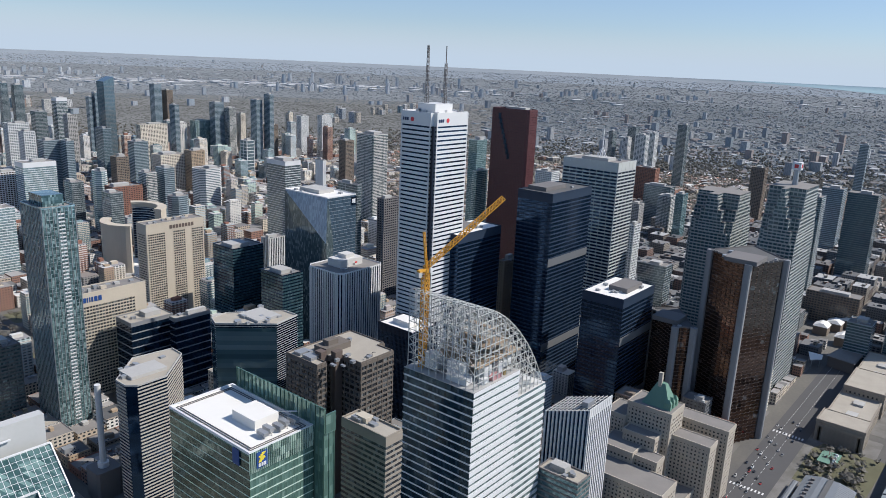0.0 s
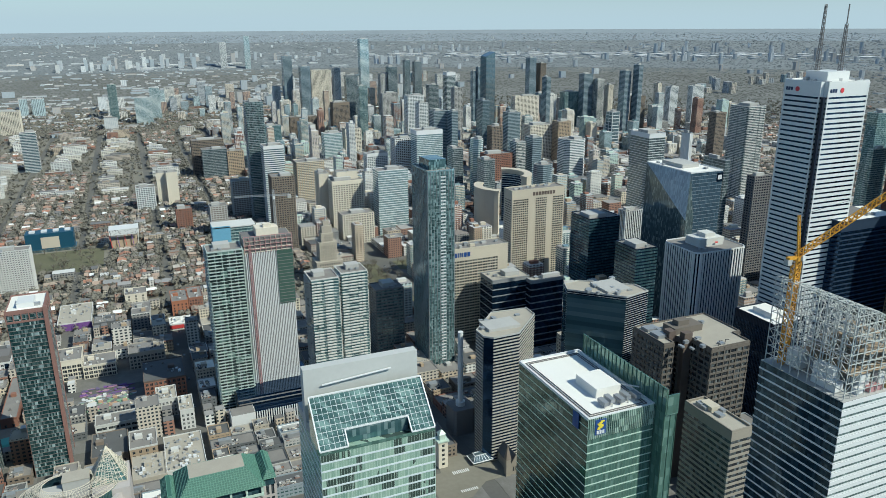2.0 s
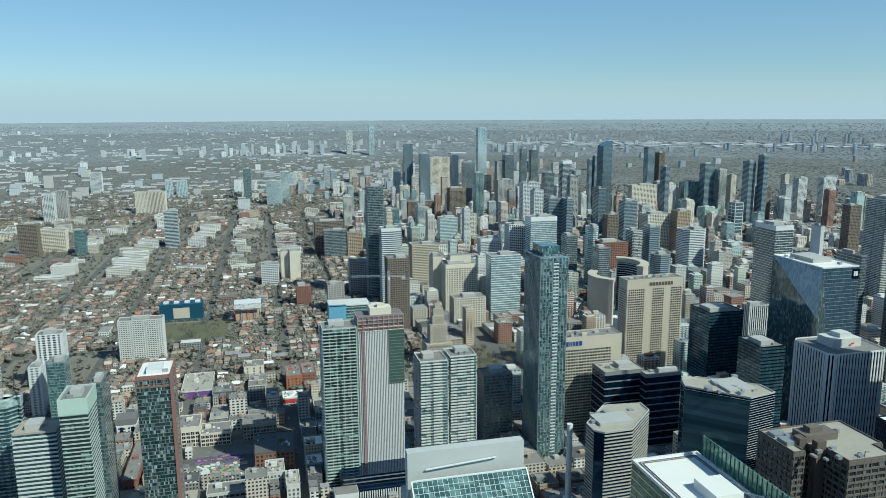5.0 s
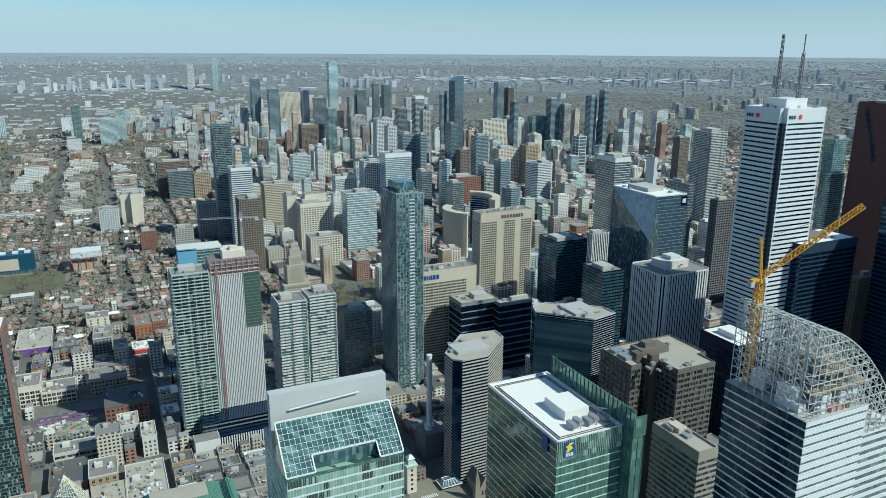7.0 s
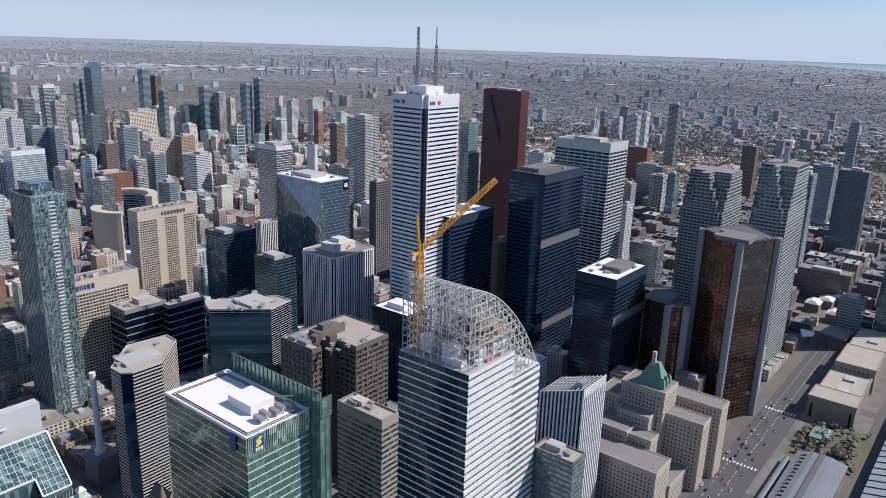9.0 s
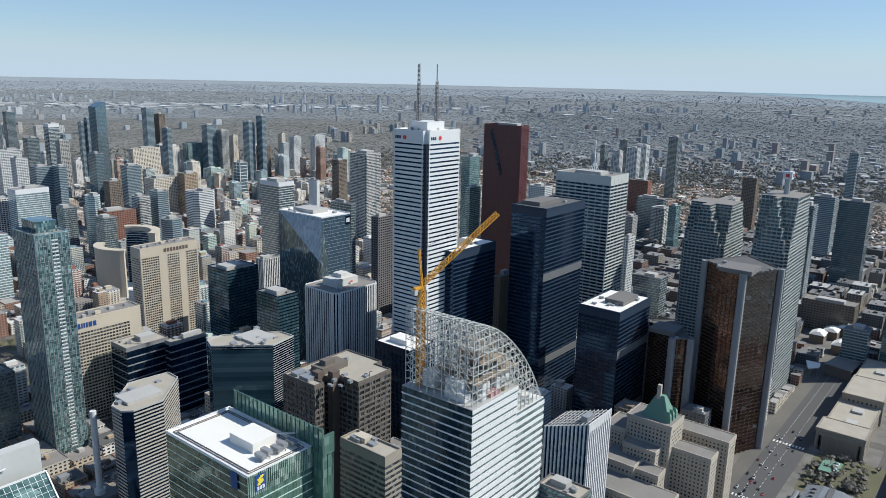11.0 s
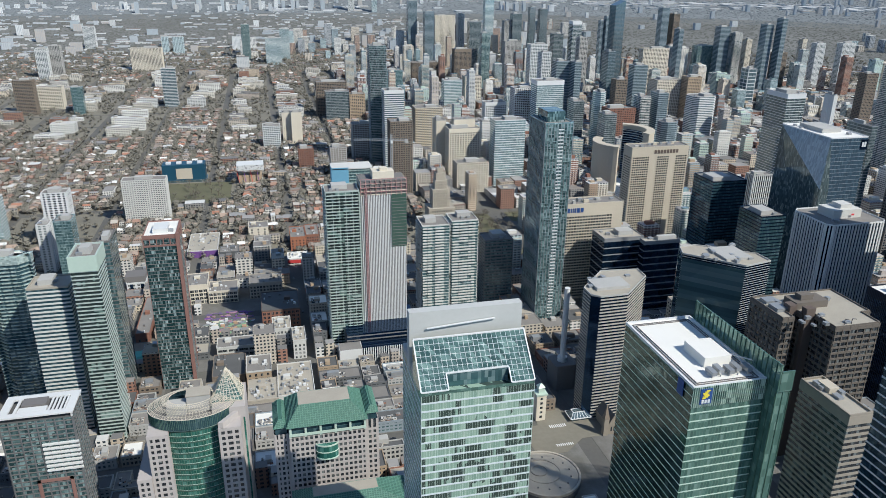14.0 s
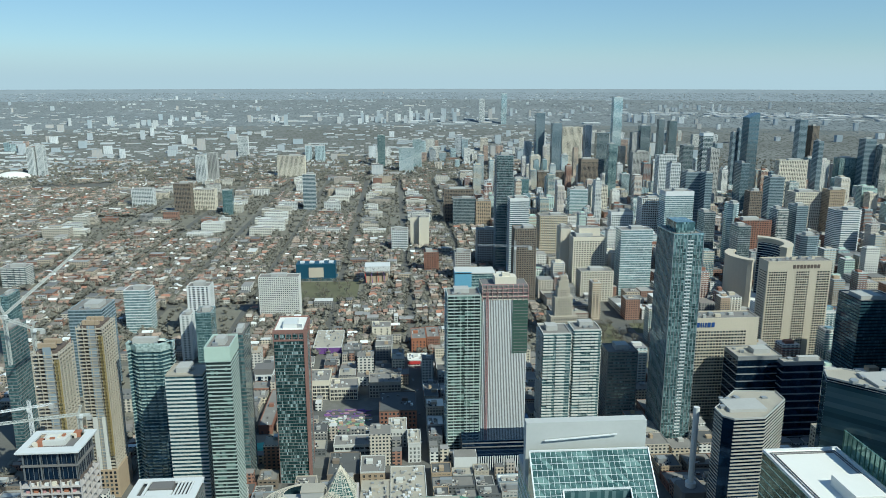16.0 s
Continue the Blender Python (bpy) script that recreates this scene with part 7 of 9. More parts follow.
# concrete frames under construction in the west
for x0, y0, x1, y1, h, lab in ((-257.9, 581.2, -236.5, 609.2, 153.8, "concrete apartment tower frame under construction with orange netting"),
                               (-270.5, 532.3, -249.8, 558.3, 152.3, "concrete apartment tower frame with open floors")):
    r = site("concrete_tower", (x0 + x1) / 2, (y0 + y1) / 2, lab, "building site", (x0, y0, x1, y1))
    frame_floors(r, x0, y0, x1, y1, 0, h, 3.0, "limestone", "limestone", 5.0, 0.55)
    put(r, "orange_net", lattice_mast(Shape(), x1 - 1.5, y0 - 1.6, 40, h - 8, 2.2, 2.2, 3.0, 0.32), "orange_net", "yellow-brown hoist tower with netting")
    s = Shape()
    for k in range(8):
        s.box(x0 + 4 + (x1 - x0 - 8) * (k % 4) / 4, y0 + 4 + 10 * (k // 4), h - 1, x0 + 7 + (x1 - x0 - 8) * (k % 4) / 4, y0 + 7 + 10 * (k // 4), h + 2.5)
    put(r, "formwork", s, "tan_brick", kind="stuff")
    for z in range(10, int(h) - 6, 9):
        put(r, "infill_panel", Shape().box(x0 + 2 + (z * 7) % 9, y0 + 0.3, z, x0 + 8 + (z * 7) % 9, y0 + 0.6, z + 8.4), "slate" if z % 2 else "grey_metal", "grey infill panel")
    put(r, "brick_base", Shape().box(x0 - 1, y0 - 1, 0, x1 + 1, y1 + 1, 26), "tan_brick")
    for k in range(6):
        w = Shape()
        for j in range(6):
            w.box(x0 + 0.6 + 3.6 * j, y0 - 1.08, 3 + 3.8 * k, x0 + 2.6 + 3.6 * j, y0 - 0.9, 5.4 + 3.8 * k)
        put(r, "window_strip", w, "window_dark", kind="stuff")
    for j in (0.28, 0.62):
        put(r, "panel_strip", Shape().box(x0 + j * (x1 - x0), y0 - 0.3, 26, x0 + (j + 0.17) * (x1 - x0), y0 - 0.02, 74), "pale_concrete", "pale grey panel strip")
uc = site("concrete_tower", -184, 372, "concrete building under construction, white roof slab above dark netted floors", "building site", (-210, 350, -158, 390))
UX0, UY0, UX1, UY1 = -197.5, 364.0, -168.0, 386.5
put(uc, "netted_block", Shape().box(UX0 + 1.5, UY0 + 1.5, 0, UX1 - 1.5, UY1 - 1.5, 120), "glass_black", "dark netted storeys")
net = Shape().ring(rect(UX0, UY0, UX1, UY1), rect(UX0 + 0.8, UY0 + 0.8, UX1 - 0.8, UY1 - 0.8), 0, 0.9).mesh("floor_band", M["dark_concrete"])
for k in range(30):
    part("floor_band", net, None, uc, at=(184, -372, 4.0 * k))
put(uc, "column_grid", piers(Shape(), rect(UX0 + 0.4, UY0 + 0.4, UX1 - 0.4, UY1 - 0.4), 0, 119, 5.4, 0.9, 0.5), "louvre", kind="stuff")
frame_floors(uc, UX0 - 1.2, UY0 - 1.2, UX1 + 1.2, UY1 + 1.2, 120, 141, 4.1, "pink_stone", "pink_stone", 5.6, 0.5)
for k in range(5):                        # stores, hoardings and barriers on the open floors
    for j in range(7):
        a = UX0 + 1 + 3.9 * j + (k * 5 + j * 3) % 3
        put(uc, "site_store", Shape().box(a, UY0 + 0.5, 120.5 + 4.1 * k, a + 2.2, UY0 + 1.6, 121.8 + 4.1 * k + (j % 2) * 0.6), ("white_panel", "rust", "cream", "pink_steel")[(k + 2 * j) % 4], "stores behind the open slab edge")
put(uc, "upper_glass", Shape().box(UX0 + 1.5, UY0 + 1.5, 140, UX1 - 1.5, UY1 - 1.5, 156), "glass_black", "dark glazed upper storeys")
put(uc, "upper_frame", piers(piers(Shape(), rect(UX0 + 1, UY0 + 1, UX1 - 1, UY1 - 1), 140, 156, 2.6, 0.16, 0.2), rect(UX0 + 1, UY0 + 1, UX1 - 1, UY1 - 1), 140, 156, 9.5, 0.7, 0.4), "louvre", kind="stuff")
put(uc, "storey_edge", Shape().ring(rect(UX0, UY0, UX1, UY1), rect(UX0 + 1.4, UY0 + 1.4, UX1 - 1.4, UY1 - 1.4), 148, 148.8), "dark_concrete")
put(uc, "roof_slab", Shape().box(UX0 - 1.2, UY0 - 1.2, 155.8, UX1 + 1.2, UY1 + 1.2, 156.3), "dark_concrete")
put(uc, "roof_rim", Shape().ring(rect(UX0 - 1.5, UY0 - 1.5, UX1 + 1.5, UY1 + 1.5), rect(UX0 + 2.5, UY0 + 4.5, UX1 - 3.5, UY1 - 1), 156.3, 157.2), "white_panel", "broad white roof rim")
put(uc, "roof_core", Shape().box(UX0 + 8, UY0 + 7.5, 156.3, UX1 - 9, UY1 - 6, 158.5).ring(rect(UX0 + 8, UY0 + 7.5, UX1 - 9, UY1 - 6), rect(UX0 + 9, UY0 + 8.5, UX1 - 10, UY1 - 7), 158.5, 159.3), "pale_concrete", "pale lift core on the roof")
for k in range(22):
    a, b = UX0 + 3.5 + (k * 17) % 20, UY0 + 5.5 + (k * 11) % 13
    put(uc, "formwork", Shape().box(a, b, 156.3, a + 1.5 + k % 3, b + 1 + k % 4, 157.4 + 0.5 * (k % 5)), ("tan_brick", "dark_concrete", "grey_metal", "cream", "rust")[k % 5])
luffing_crane(-226, 500, 60, 112, (-268, 470, 122), "white and red luffing crane on a building site", "steel_frame", (7, 0, 9), 2.0)
hammer_crane(-262, 505, 95, 118, 200, 30, "white lattice crane lying low over the site")
luffing_crane(-300, 560, 130, 168, (-270, 640, 205), "pale grey luffing crane above concrete frames", "steel_frame", (-7, 0, 10), 2.0)
luffing_crane(-275, 550, 120, 160, (-300, 540, 178), "pale grey crane with a raised jib", "steel_frame", (7, 0, 8), 2.0)

# station hall and train shed along the front street
us = site("station", 860, 105, "long weathered limestone railway station with flat roofs", "station", (738, 70, 1010, 128))
for x0, y0, x1, y1, h in ((745, 82, 1000, 120, 18), (842, 80, 905, 118, 27), (745, 80, 775, 122, 22)):
    q = rect(x0, y0, x1, y1)
    put(us, "wing", Shape().prism(q, 0, h), "window_dark", "limestone wing")
    w = Shape()
    for k in range(int(h / 4.4)):
        w.ring(grown(q, 0.3), grown(q, -0.2), 4.4 * k, 4.4 * k + 2.2)
    put(us, "stone_face", piers(w, q, 0, h - 1, 4.2, 2.5, 0.32), "station_stone", kind="stuff")
    put(us, "cornice", Shape().ring(grown(q, 0.9), grown(q, -0.4), h - 2.4, h + 0.8), "station_stone")
    put(us, "flat_roof", Shape().prism(grown(q, -0.5), h, h + 0.3), "roof_tan")
for k in range(6):
    put(us, "skylight", Shape().box(780 + 34 * k, 94, 18, 792 + 34 * k, 104, 20.5), "concrete")
ts = site("train_shed", 590, 90, "grey railway concourse with a long ridged roof", "train shed", (520, 60, 652, 118))
put(ts, "wall", Shape().box(522, 68, 0, 648, 106, 10), "louvre")
hall = Shape().prism(rect(521, 67, 649, 107), 10, 13.5, True, False, rect(521.5, 80, 648.5, 94))
put(ts, "roof", hall, "shed_roof", "grey standing-seam ridged roof")
put(ts, "ridge", Shape().box(524, 85, 13.5, 646, 89, 14.6), "roof_dark", "dark ridge vent")
for k in range(42):
    put(ts, "seam", Shape().beam((523 + 3 * k, 67.2, 10.1), (523 + 3 * k, 80, 13.6), 0.22), "louvre")
for k in range(17):
    put(ts, "vent", Shape().box(527 + 7 * k, 98, 11.6, 529.4 + 7 * k, 101, 13.6), "dark_concrete")
put(ts, "side_canopy", Shape().prism(rect(521, 110, 640, 115), 5, 6, True, True, rect(521, 111.5, 640, 113.5)), "shed_roof", "long narrow platform canopy")
tr = site("train_shed", 690, 20, "pale glass train hall roof with dark ribs", "train shed", (585, -30, 960, 54))
put(tr, "roof", Shape().prism(rect(590, -28, 950, 50), 12, 16, True, True, rect(590, -10, 950, 32)), "shed_glass", "pale translucent vaulted roof")
put(tr, "wall", Shape().box(592, -26, 0, 948, 48, 12), "dark_concrete")
for k in range(30):
    put(tr, "roof_rib", Shape().beam((598 + 12 * k, 49.8, 12.3), (598 + 12 * k, 32, 16.2), 0.8).beam((598 + 12 * k, 32, 16.2), (598 + 12 * k, -10, 16.2), 0.8), "black_steel")
park = [(652, 62), (742, 58), (742, 112), (724, 118), (652, 118)]
tagged(new("lawn", Shape().prism(park, 0.1, 0.24).mesh("lawn", M["grass"])), "shaded forecourt garden beside the station", "lawn", kind="structure")
TAKEN.append((520, 54, 745, 120))
TAKEN.append((420, 20, 560, 130))
low_canopy = site("canopy", 707, 98, "low pale green canopy with roof lights", "canopy", (690, 88, 722, 110))
put(low_canopy, "canopy_roof", Shape().box(694, 92, 4, 720, 108, 4.6), "copper", "pale green canopy roof")
for k in range(4):
    put(low_canopy, "roof_light", Shape().prism(rect(696 + 6 * k, 94, 699 + 6 * k, 97), 4.6, 6.2, True, False, rect(697 + 6 * k, 95, 698 + 6 * k, 96)), "white_metal")
    put(low_canopy, "post", Shape().box(695 + 7.5 * k, 92.5, 0.2, 695.4 + 7.5 * k, 92.9, 4), "grey_metal")
gt, _ = built(1004, 70, 1050, 108, 178, "dark green glass apartment tower by the tracks", glass="glass_deep", band="louvre", fh=3.0, bh=0.8, out=0.6, each=False, name="condo_tower")
wt = site("market_roof", 1100, 180, "low buildings with bright white folded roofs", "building", (1035, 145, 1165, 215))
for k in range(4):
    x, y = 1045 + 28 * k, 150 + 11 * ((k * 3) % 4)
    put(wt, "folded_roof", Shape().prism(rect(x, y, x + 22, y + 20), 12, 16, True, True, rect(x + 4, y + 7, x + 22, y + 12)), "roof_white", "white folded roof")
    put(wt, "wall", Shape().box(x + 1, y + 1, 0, x + 21, y + 19, 12), "brown_concrete")
fan = site("arena", 985, 135, "low arena with a pale fan-shaped sloping roof", "building", (945, 126, 1032, 160))
put(fan, "wall", Shape().prism([(952, 128), (990, 126), (1028, 146), (960, 158)], 0, 14), "dark_concrete")
put(fan, "sloping_roof", Shape().prism([(950, 127), (990, 125), (1030, 147), (958, 160)], 14, 15, True, True, [(952, 129), (988, 127), (1026, 146), (960, 157)]), "roof_gravel", "pale fan-shaped roof")
cp = site("canopy", 950, 170, "white flat canopy over a forecourt", "canopy", (932, 160, 965, 184))
put(cp, "canopy_roof", Shape().prism([(934, 172), (946, 162), (962, 164), (962, 181)], 11, 12, True, True), "roof_white", "white canopy roof")
for x, y in ((938, 171), (947, 164), (960, 166), (960, 179)):
    put(cp, "post", Shape().box(x - 0.3, y - 0.3, 0, x + 0.3, y + 0.3, 11), "grey_metal")

# low dark podium with a white roof, plaza disc, small church
pd, _ = built(459, 400, 493, 442, 110.0, "dark louvred office block with a bright white roof", glass="glass_black", band="black_steel", bh=0.8, roof="roof_white", pier="tower_band", gap=1.6, pw=0.4, top_band=6, mech_mat="roof_white", units=8)
pl = site("plaza", 177, 404, "round tan concert hall roof with a pale rim", "hall", (150, 376, 204, 432))
put(pl, "drum", Shape().prism(oval(177, 404, 24.5, 25, 56), 0, 6.4), "dark_concrete")
put(pl, "roof", Shape().prism(oval(177, 404, 23, 23.5, 56), 6.4, 7.2), "roof_tan", "worn tan membrane roof")
put(pl, "rim", Shape().ring(oval(177, 404, 25, 25.6, 56), oval(177, 404, 23.4, 24, 56), 5.6, 7.6), "limestone", "pale stone rim")
put(pl, "inner_ring", Shape().ring(oval(175, 406, 13, 13.4, 40), oval(175, 406, 12.6, 13, 40), 7.2, 7.7).ring(oval(173, 407, 6, 6, 30), oval(173, 407, 5.4, 5.4, 30), 7.2, 8), "roof_tan", "low ring kerbs on the roof")
for k in range(14):
    a = 2 * math.pi * k / 14
    put(pl, "roof_vent", Shape().box(177 + 18 * math.cos(a) - 0.5, 404 + 18 * math.sin(a) - 0.5, 7.2, 177 + 18 * math.cos(a) + 0.5, 404 + 18 * math.sin(a) + 0.5, 7.8), "dark_concrete")
plaza = [(182, 433), (206, 432), (224, 446), (250, 446), (250, 478), (222, 482), (222, 520), (204, 520), (196, 470), (182, 470)]
TAKEN.append((180, 380, 262, 486))
tagged(new("pavement", Shape().prism(plaza, 0.2, 0.34).mesh("pavement", M["yard"])), "worn pale stone crossing and forecourt", "pavement", kind="structure")
stripe = Shape()
for k in range(9):
    stripe.box(204.5 + 1.6 * k, 464, 0.34, 205.4 + 1.6 * k, 468, 0.37)
    stripe.box(201 + 1.6 * k, 440, 0.34, 201.9 + 1.6 * k, 443, 0.37)
tagged(new("crosswalk", stripe.mesh("crosswalk", M["white_panel"])), "white painted crosswalk stripes", "road marking", kind="structure")
ct = site("corner_tower", 200.5, 480, "slim cream clock-like corner tower with a mint top", "building", (196, 476, 205, 485))
put(ct, "shaft", Shape().box(196.5, 476, 0.2, 204.5, 484, 24), "cream", "cream rendered shaft")
for k in range(5):
    put(ct, "window", Shape().box(199.4, 475.9, 3 + 4.2 * k, 201.6, 476.05, 5 + 4.2 * k), "window_dark")
put(ct, "cornice", Shape().box(195.6, 475.1, 24, 205.4, 484.9, 25.2), "mint_band", "pale green cornice")
put(ct, "lantern", Shape().box(198, 477.5, 25.2, 203, 482.5, 30).prism(rect(197.4, 476.9, 203.6, 483.1), 30, 33, True, True, rect(200, 479.5, 201, 480.5)), "mint_band", "pale green lantern")
kiosk = site("kiosk", 232, 474, "white-framed glass entrance canopy", "kiosk", (224, 468, 241, 480))
put(kiosk, "base", Shape().box(225, 469, 0.3, 240, 479, 3), "glass_grey")
put(kiosk, "canopy", Shape().prism(rect(223.5, 467.5, 241.5, 480.5), 3, 6.5, True, True, rect(227, 472, 238, 477)), "glass_grey", "glass canopy")
bars_ = Shape()
for k in range(7):
    bars_.beam((223.6 + 2.95 * k, 467.6, 3.1), (227 + 1.83 * k, 472, 6.6), 0.3)
bars_.ring(rect(223.3, 467.3, 241.7, 480.7), rect(223.9, 467.9, 241.1, 480.1), 2.8, 3.3).ring(rect(226.8, 471.8, 238.2, 477.2), rect(227.3, 472.3, 237.7, 476.7), 6.4, 6.8)
put(kiosk, "canopy_frame", bars_, "white_metal", "white canopy frame")
vs = site("ventilation_stack", 238.0, 525.8, "slender white ventilation stack rising from a low roof", "vent", (228.0, 515.8, 248.0, 535.8))
put(vs, "plinth", Shape().prism(cut_rect(228.0, 515.8, 248.0, 535.8, 2), 0, 24), "dark_concrete", "dark low podium")
put(vs, "pipe", Shape().prism(oval(238.0, 525.8, 2.4, 2.4, 20), 24, 93.6), "white_panel")
put(vs, "pipe_foot", Shape().prism(oval(238.0, 525.8, 4.2, 4.2, 20), 24, 28), "white_panel")
ch = site("church", 250, 452, "small pale stone church with a steep dark roof and spire", "church", (238, 440, 264, 470))
put(ch, "nave", Shape().box(246, 447, 0, 256, 470, 9), "station_stone")
put(ch, "roof", Shape().prism(rect(245.5, 446.5, 256.5, 470.5), 9, 17, True, False, rect(250.9, 446.6, 251.1, 470.4)), "roof_dark")
put(ch, "gable", Shape().prism(rect(246, 446.2, 256, 446.9), 0, 9).prism(rect(246, 446.2, 256, 446.9), 9, 17.4, True, False, rect(250.8, 446.2, 251.2, 446.9)), "station_stone", "pale stone gable")
put(ch, "tower", Shape().box(241.5, 445, 0, 245.5, 449, 15), "station_stone")
put(ch, "spire", Shape().prism(rect(241.2, 444.7, 245.8, 449.3), 15, 27, True, False, rect(243.4, 446.9, 243.6, 447.1)), "brown_concrete", "steep brown spire")
for k in range(3):
    put(ch, "window", Shape().box(248 + 2.4 * k, 446.1, 3, 249.2 + 2.4 * k, 446.25, 7), "window_dark")

# tall dark blade tower with a slanted top
bl = site("condo_tower", 905, 1790, "tall dark glass condominium tower with a slanted blade top", "tower", (885, 1770, 930, 1815))
B = [884.7, 1791.6, 910.6, 1827.6, 270.1]
q = rect(B[0], B[1], B[2], B[3])
i = Shape()
i.v += [(x, y, 0) for x, y in q] + [(q[0][0], q[0][1], B[4] - 12), (q[1][0], q[1][1], B[4]), (q[2][0], q[2][1], B[4]), (q[3][0], q[3][1], B[4] - 12)]
i.f += [(0, 1, 5, 4), (1, 2, 6, 5), (2, 3, 7, 6), (3, 0, 4, 7), (4, 5, 6, 7)]
put(bl, "core", i, "glass_navy")
w = Shape()
for k in range(int((B[4] - 14) / 3.2)):
    w.ring(grown(q, 0.3), grown(q, -0.3), 3.2 * k, 3.2 * k + 0.5)
put(bl, "floor_band", w, "dark_concrete", kind="stuff")

# white sports dome far out
dm = site("sports_dome", -1390, 2790, "white air-supported sports dome on a field", "dome", (-1470, 2740, -1300, 2840))
s = Shape()
for k in range(6):
    r0, r1 = math.cos(k * math.pi / 12), math.cos((k + 1) * math.pi / 12)
    s.prism(oval(0, 0, 62 * r0, 36 * r0, 28), 22 * math.sin(k * math.pi / 12), 22 * math.sin((k + 1) * math.pi / 12), k == 5, False, oval(0, 0, 62 * r1, 36 * r1, 28))
part("dome_skin", s, M["roof_white"], dm)

# painted yard among low blocks
yd = tagged(new("mural_yard", None), "yard painted in bright pink, green and orange patches", "yard")
yd.location = (-50, 714, 0.2)
TAKEN.append((-77, 684, -22, 748))
M["paint_green"] = surface("paint_green", (0.22, 0.34, 0.22), 0.8)
M["paint_orange"] = surface("paint_orange", (0.46, 0.30, 0.20), 0.8)
M["paint_pink"] = surface("paint_pink", (0.34, 0.20, 0.25), 0.8)
M["paint_violet"] = surface("paint_violet", (0.13, 0.10, 0.19), 0.8)
M["tarp_teal"] = surface("tarp_teal", (0.16, 0.46, 0.36), 0.7)
for k in range(150):
    x, y = rr.uniform(-24, 22), rr.uniform(-27, 26)
    m = rr.choice(["paint_pink", "paint_violet", "paint_violet", "purple"] if y > 6 else ["paint_green", "paint_green", "cream", "paint_orange", "grey_metal", "paint_pink", "white_panel"])
    part("painted_patch", Shape().prism(oval(x, y, rr.uniform(1, 4.2), rr.uniform(0.8, 2.4), 7, rr.random() * 3), 0, 0.05 + 0.006 * k), M[m], yd)
for k in range(7):
    x, y = rr.uniform(-22, 20), rr.uniform(-24, 4)
    part("stall", Shape().box(x, y, 0, x + rr.uniform(2, 5), y + rr.uniform(2, 4), rr.uniform(2, 3.2)), M[rr.choice(["white_panel", "dark_concrete", "paint_orange"])], yd)


def street_building(x0, y0, x1, y1, h, label, wall, roof="roof_gravel", storey=3.8, bay=3.4, glass="window_dark", fill=0.6, tall=0.58, units=10, lip=0.9, trim=None, name="city_building"):
    """A low street building: solid walls with window openings framed row by row, a parapet, vents and stair heads on its roof."""
    root = site(name, (x0 + x1) / 2, (y0 + y1) / 2, label, "building", (x0, y0, x1, y1), "downtown buildings")
    put(root, "wall", Shape().box(x0, y0, 0, x1, y1, h), wall)
    r = random.Random(int(x0 * 3 + y0))
    for k in range(int((h - 0.8) / storey)):
        z = 0.9 + storey * k
        w = Shape()
        n = max(1, int((x1 - x0 - 1) / bay))
        for j in range(n):
            a = x0 + 0.5 + (x1 - x0 - 1) * (j + 0.5 - fill / 2) / n
            b = a + (x1 - x0 - 1) * fill / n
            w.box(a, y0 - 0.07, z, (a + b) / 2 - 0.1, y0 + 0.02, z + storey * tall).box((a + b) / 2 + 0.1, y0 - 0.07, z, b, y0 + 0.02, z + storey * tall)
        n = max(1, int((y1 - y0 - 1) / bay))
        for j in range(n):
            a = y0 + 0.5 + (y1 - y0 - 1) * (j + 0.5 - fill / 2) / n
            for e in (x0, x1):
                w.box(e - 0.07, a, z, e + 0.07, a + (y1 - y0 - 1) * fill / n, z + storey * tall)
        put(root, "window_strip", w, glass, kind="stuff")
    p = rect(x0, y0, x1, y1)
    put(root, "roof", Shape().prism(grown(p, -0.4), h, h + 0.12), roof)
    put(root, "parapet", Shape().ring(grown(p, 0.2), grown(p, -0.4), h - 0.5, h + lip), trim or wall)
    for k in range(units):
        a, b = r.uniform(x0 + 1, x1 - 4), r.uniform(y0 + 1, y1 - 4)
        put(root, "roof_unit", Shape().box(a, b, h + 0.12, a + r.uniform(0.8, 2.6), b + r.uniform(0.8, 2.6), h + r.uniform(0.7, 2.4)), r.choice(["grey_metal", "white_metal", "concrete", "dark_concrete"]))
    a, b = r.uniform(x0 + 2, max(x0 + 2.1, x1 - 9)), (y0 + y1) / 2
    put(root, "stair_head", Shape().box(a, b, h + 0.12, a + min(6, (x1 - x0) / 3), b + min(4.5, (y1 - y0) / 3), h + 3.2), trim or wall)
    return root


street_building(-98, 767, -74, 800, 22, "cream-framed warehouse with a tall grid of dark windows", "cream", storey=4.3, bay=3.9, fill=0.8, tall=0.66)
street_building(-73.8, 764, -43, 792, 14, "lower cream-framed warehouse wing with dark windows", "cream", storey=4.3, bay=3.9, fill=0.8, tall=0.66)
bw2 = street_building(-162, 802, -142, 820, 16, "white and black panelled block with square windows", "white_panel", bay=4.0, fill=0.5)
put(bw2, "dark_top", Shape().box(-163.5, 804, 16, -142.5, 824, 23), "dark_concrete", "black-clad top storey")
for x in (-158.5, -147.5):
    put(bw2, "dark_bay", Shape().box(x, 801.8, 0.5, x + 3.2, 801.97, 15), "glass_black", "black glass bay")
street_building(-138.5, 688, -125, 776, 9, "long red-brown brick hall with a flat gravel roof", "red_brick", storey=4.2, bay=6, fill=0.3, units=5)
pur = street_building(-107, 908, -70.5, 974, 9, "long low shed with a pale roof and a purple front", "pale_concrete", roof="roof_tan", bay=6, fill=0.4, units=24)
put(pur, "front_panel", Shape().box(-107.2, 907.5, 0.5, -70.3, 907.9, 8.6), "purple", "flat purple front wall")
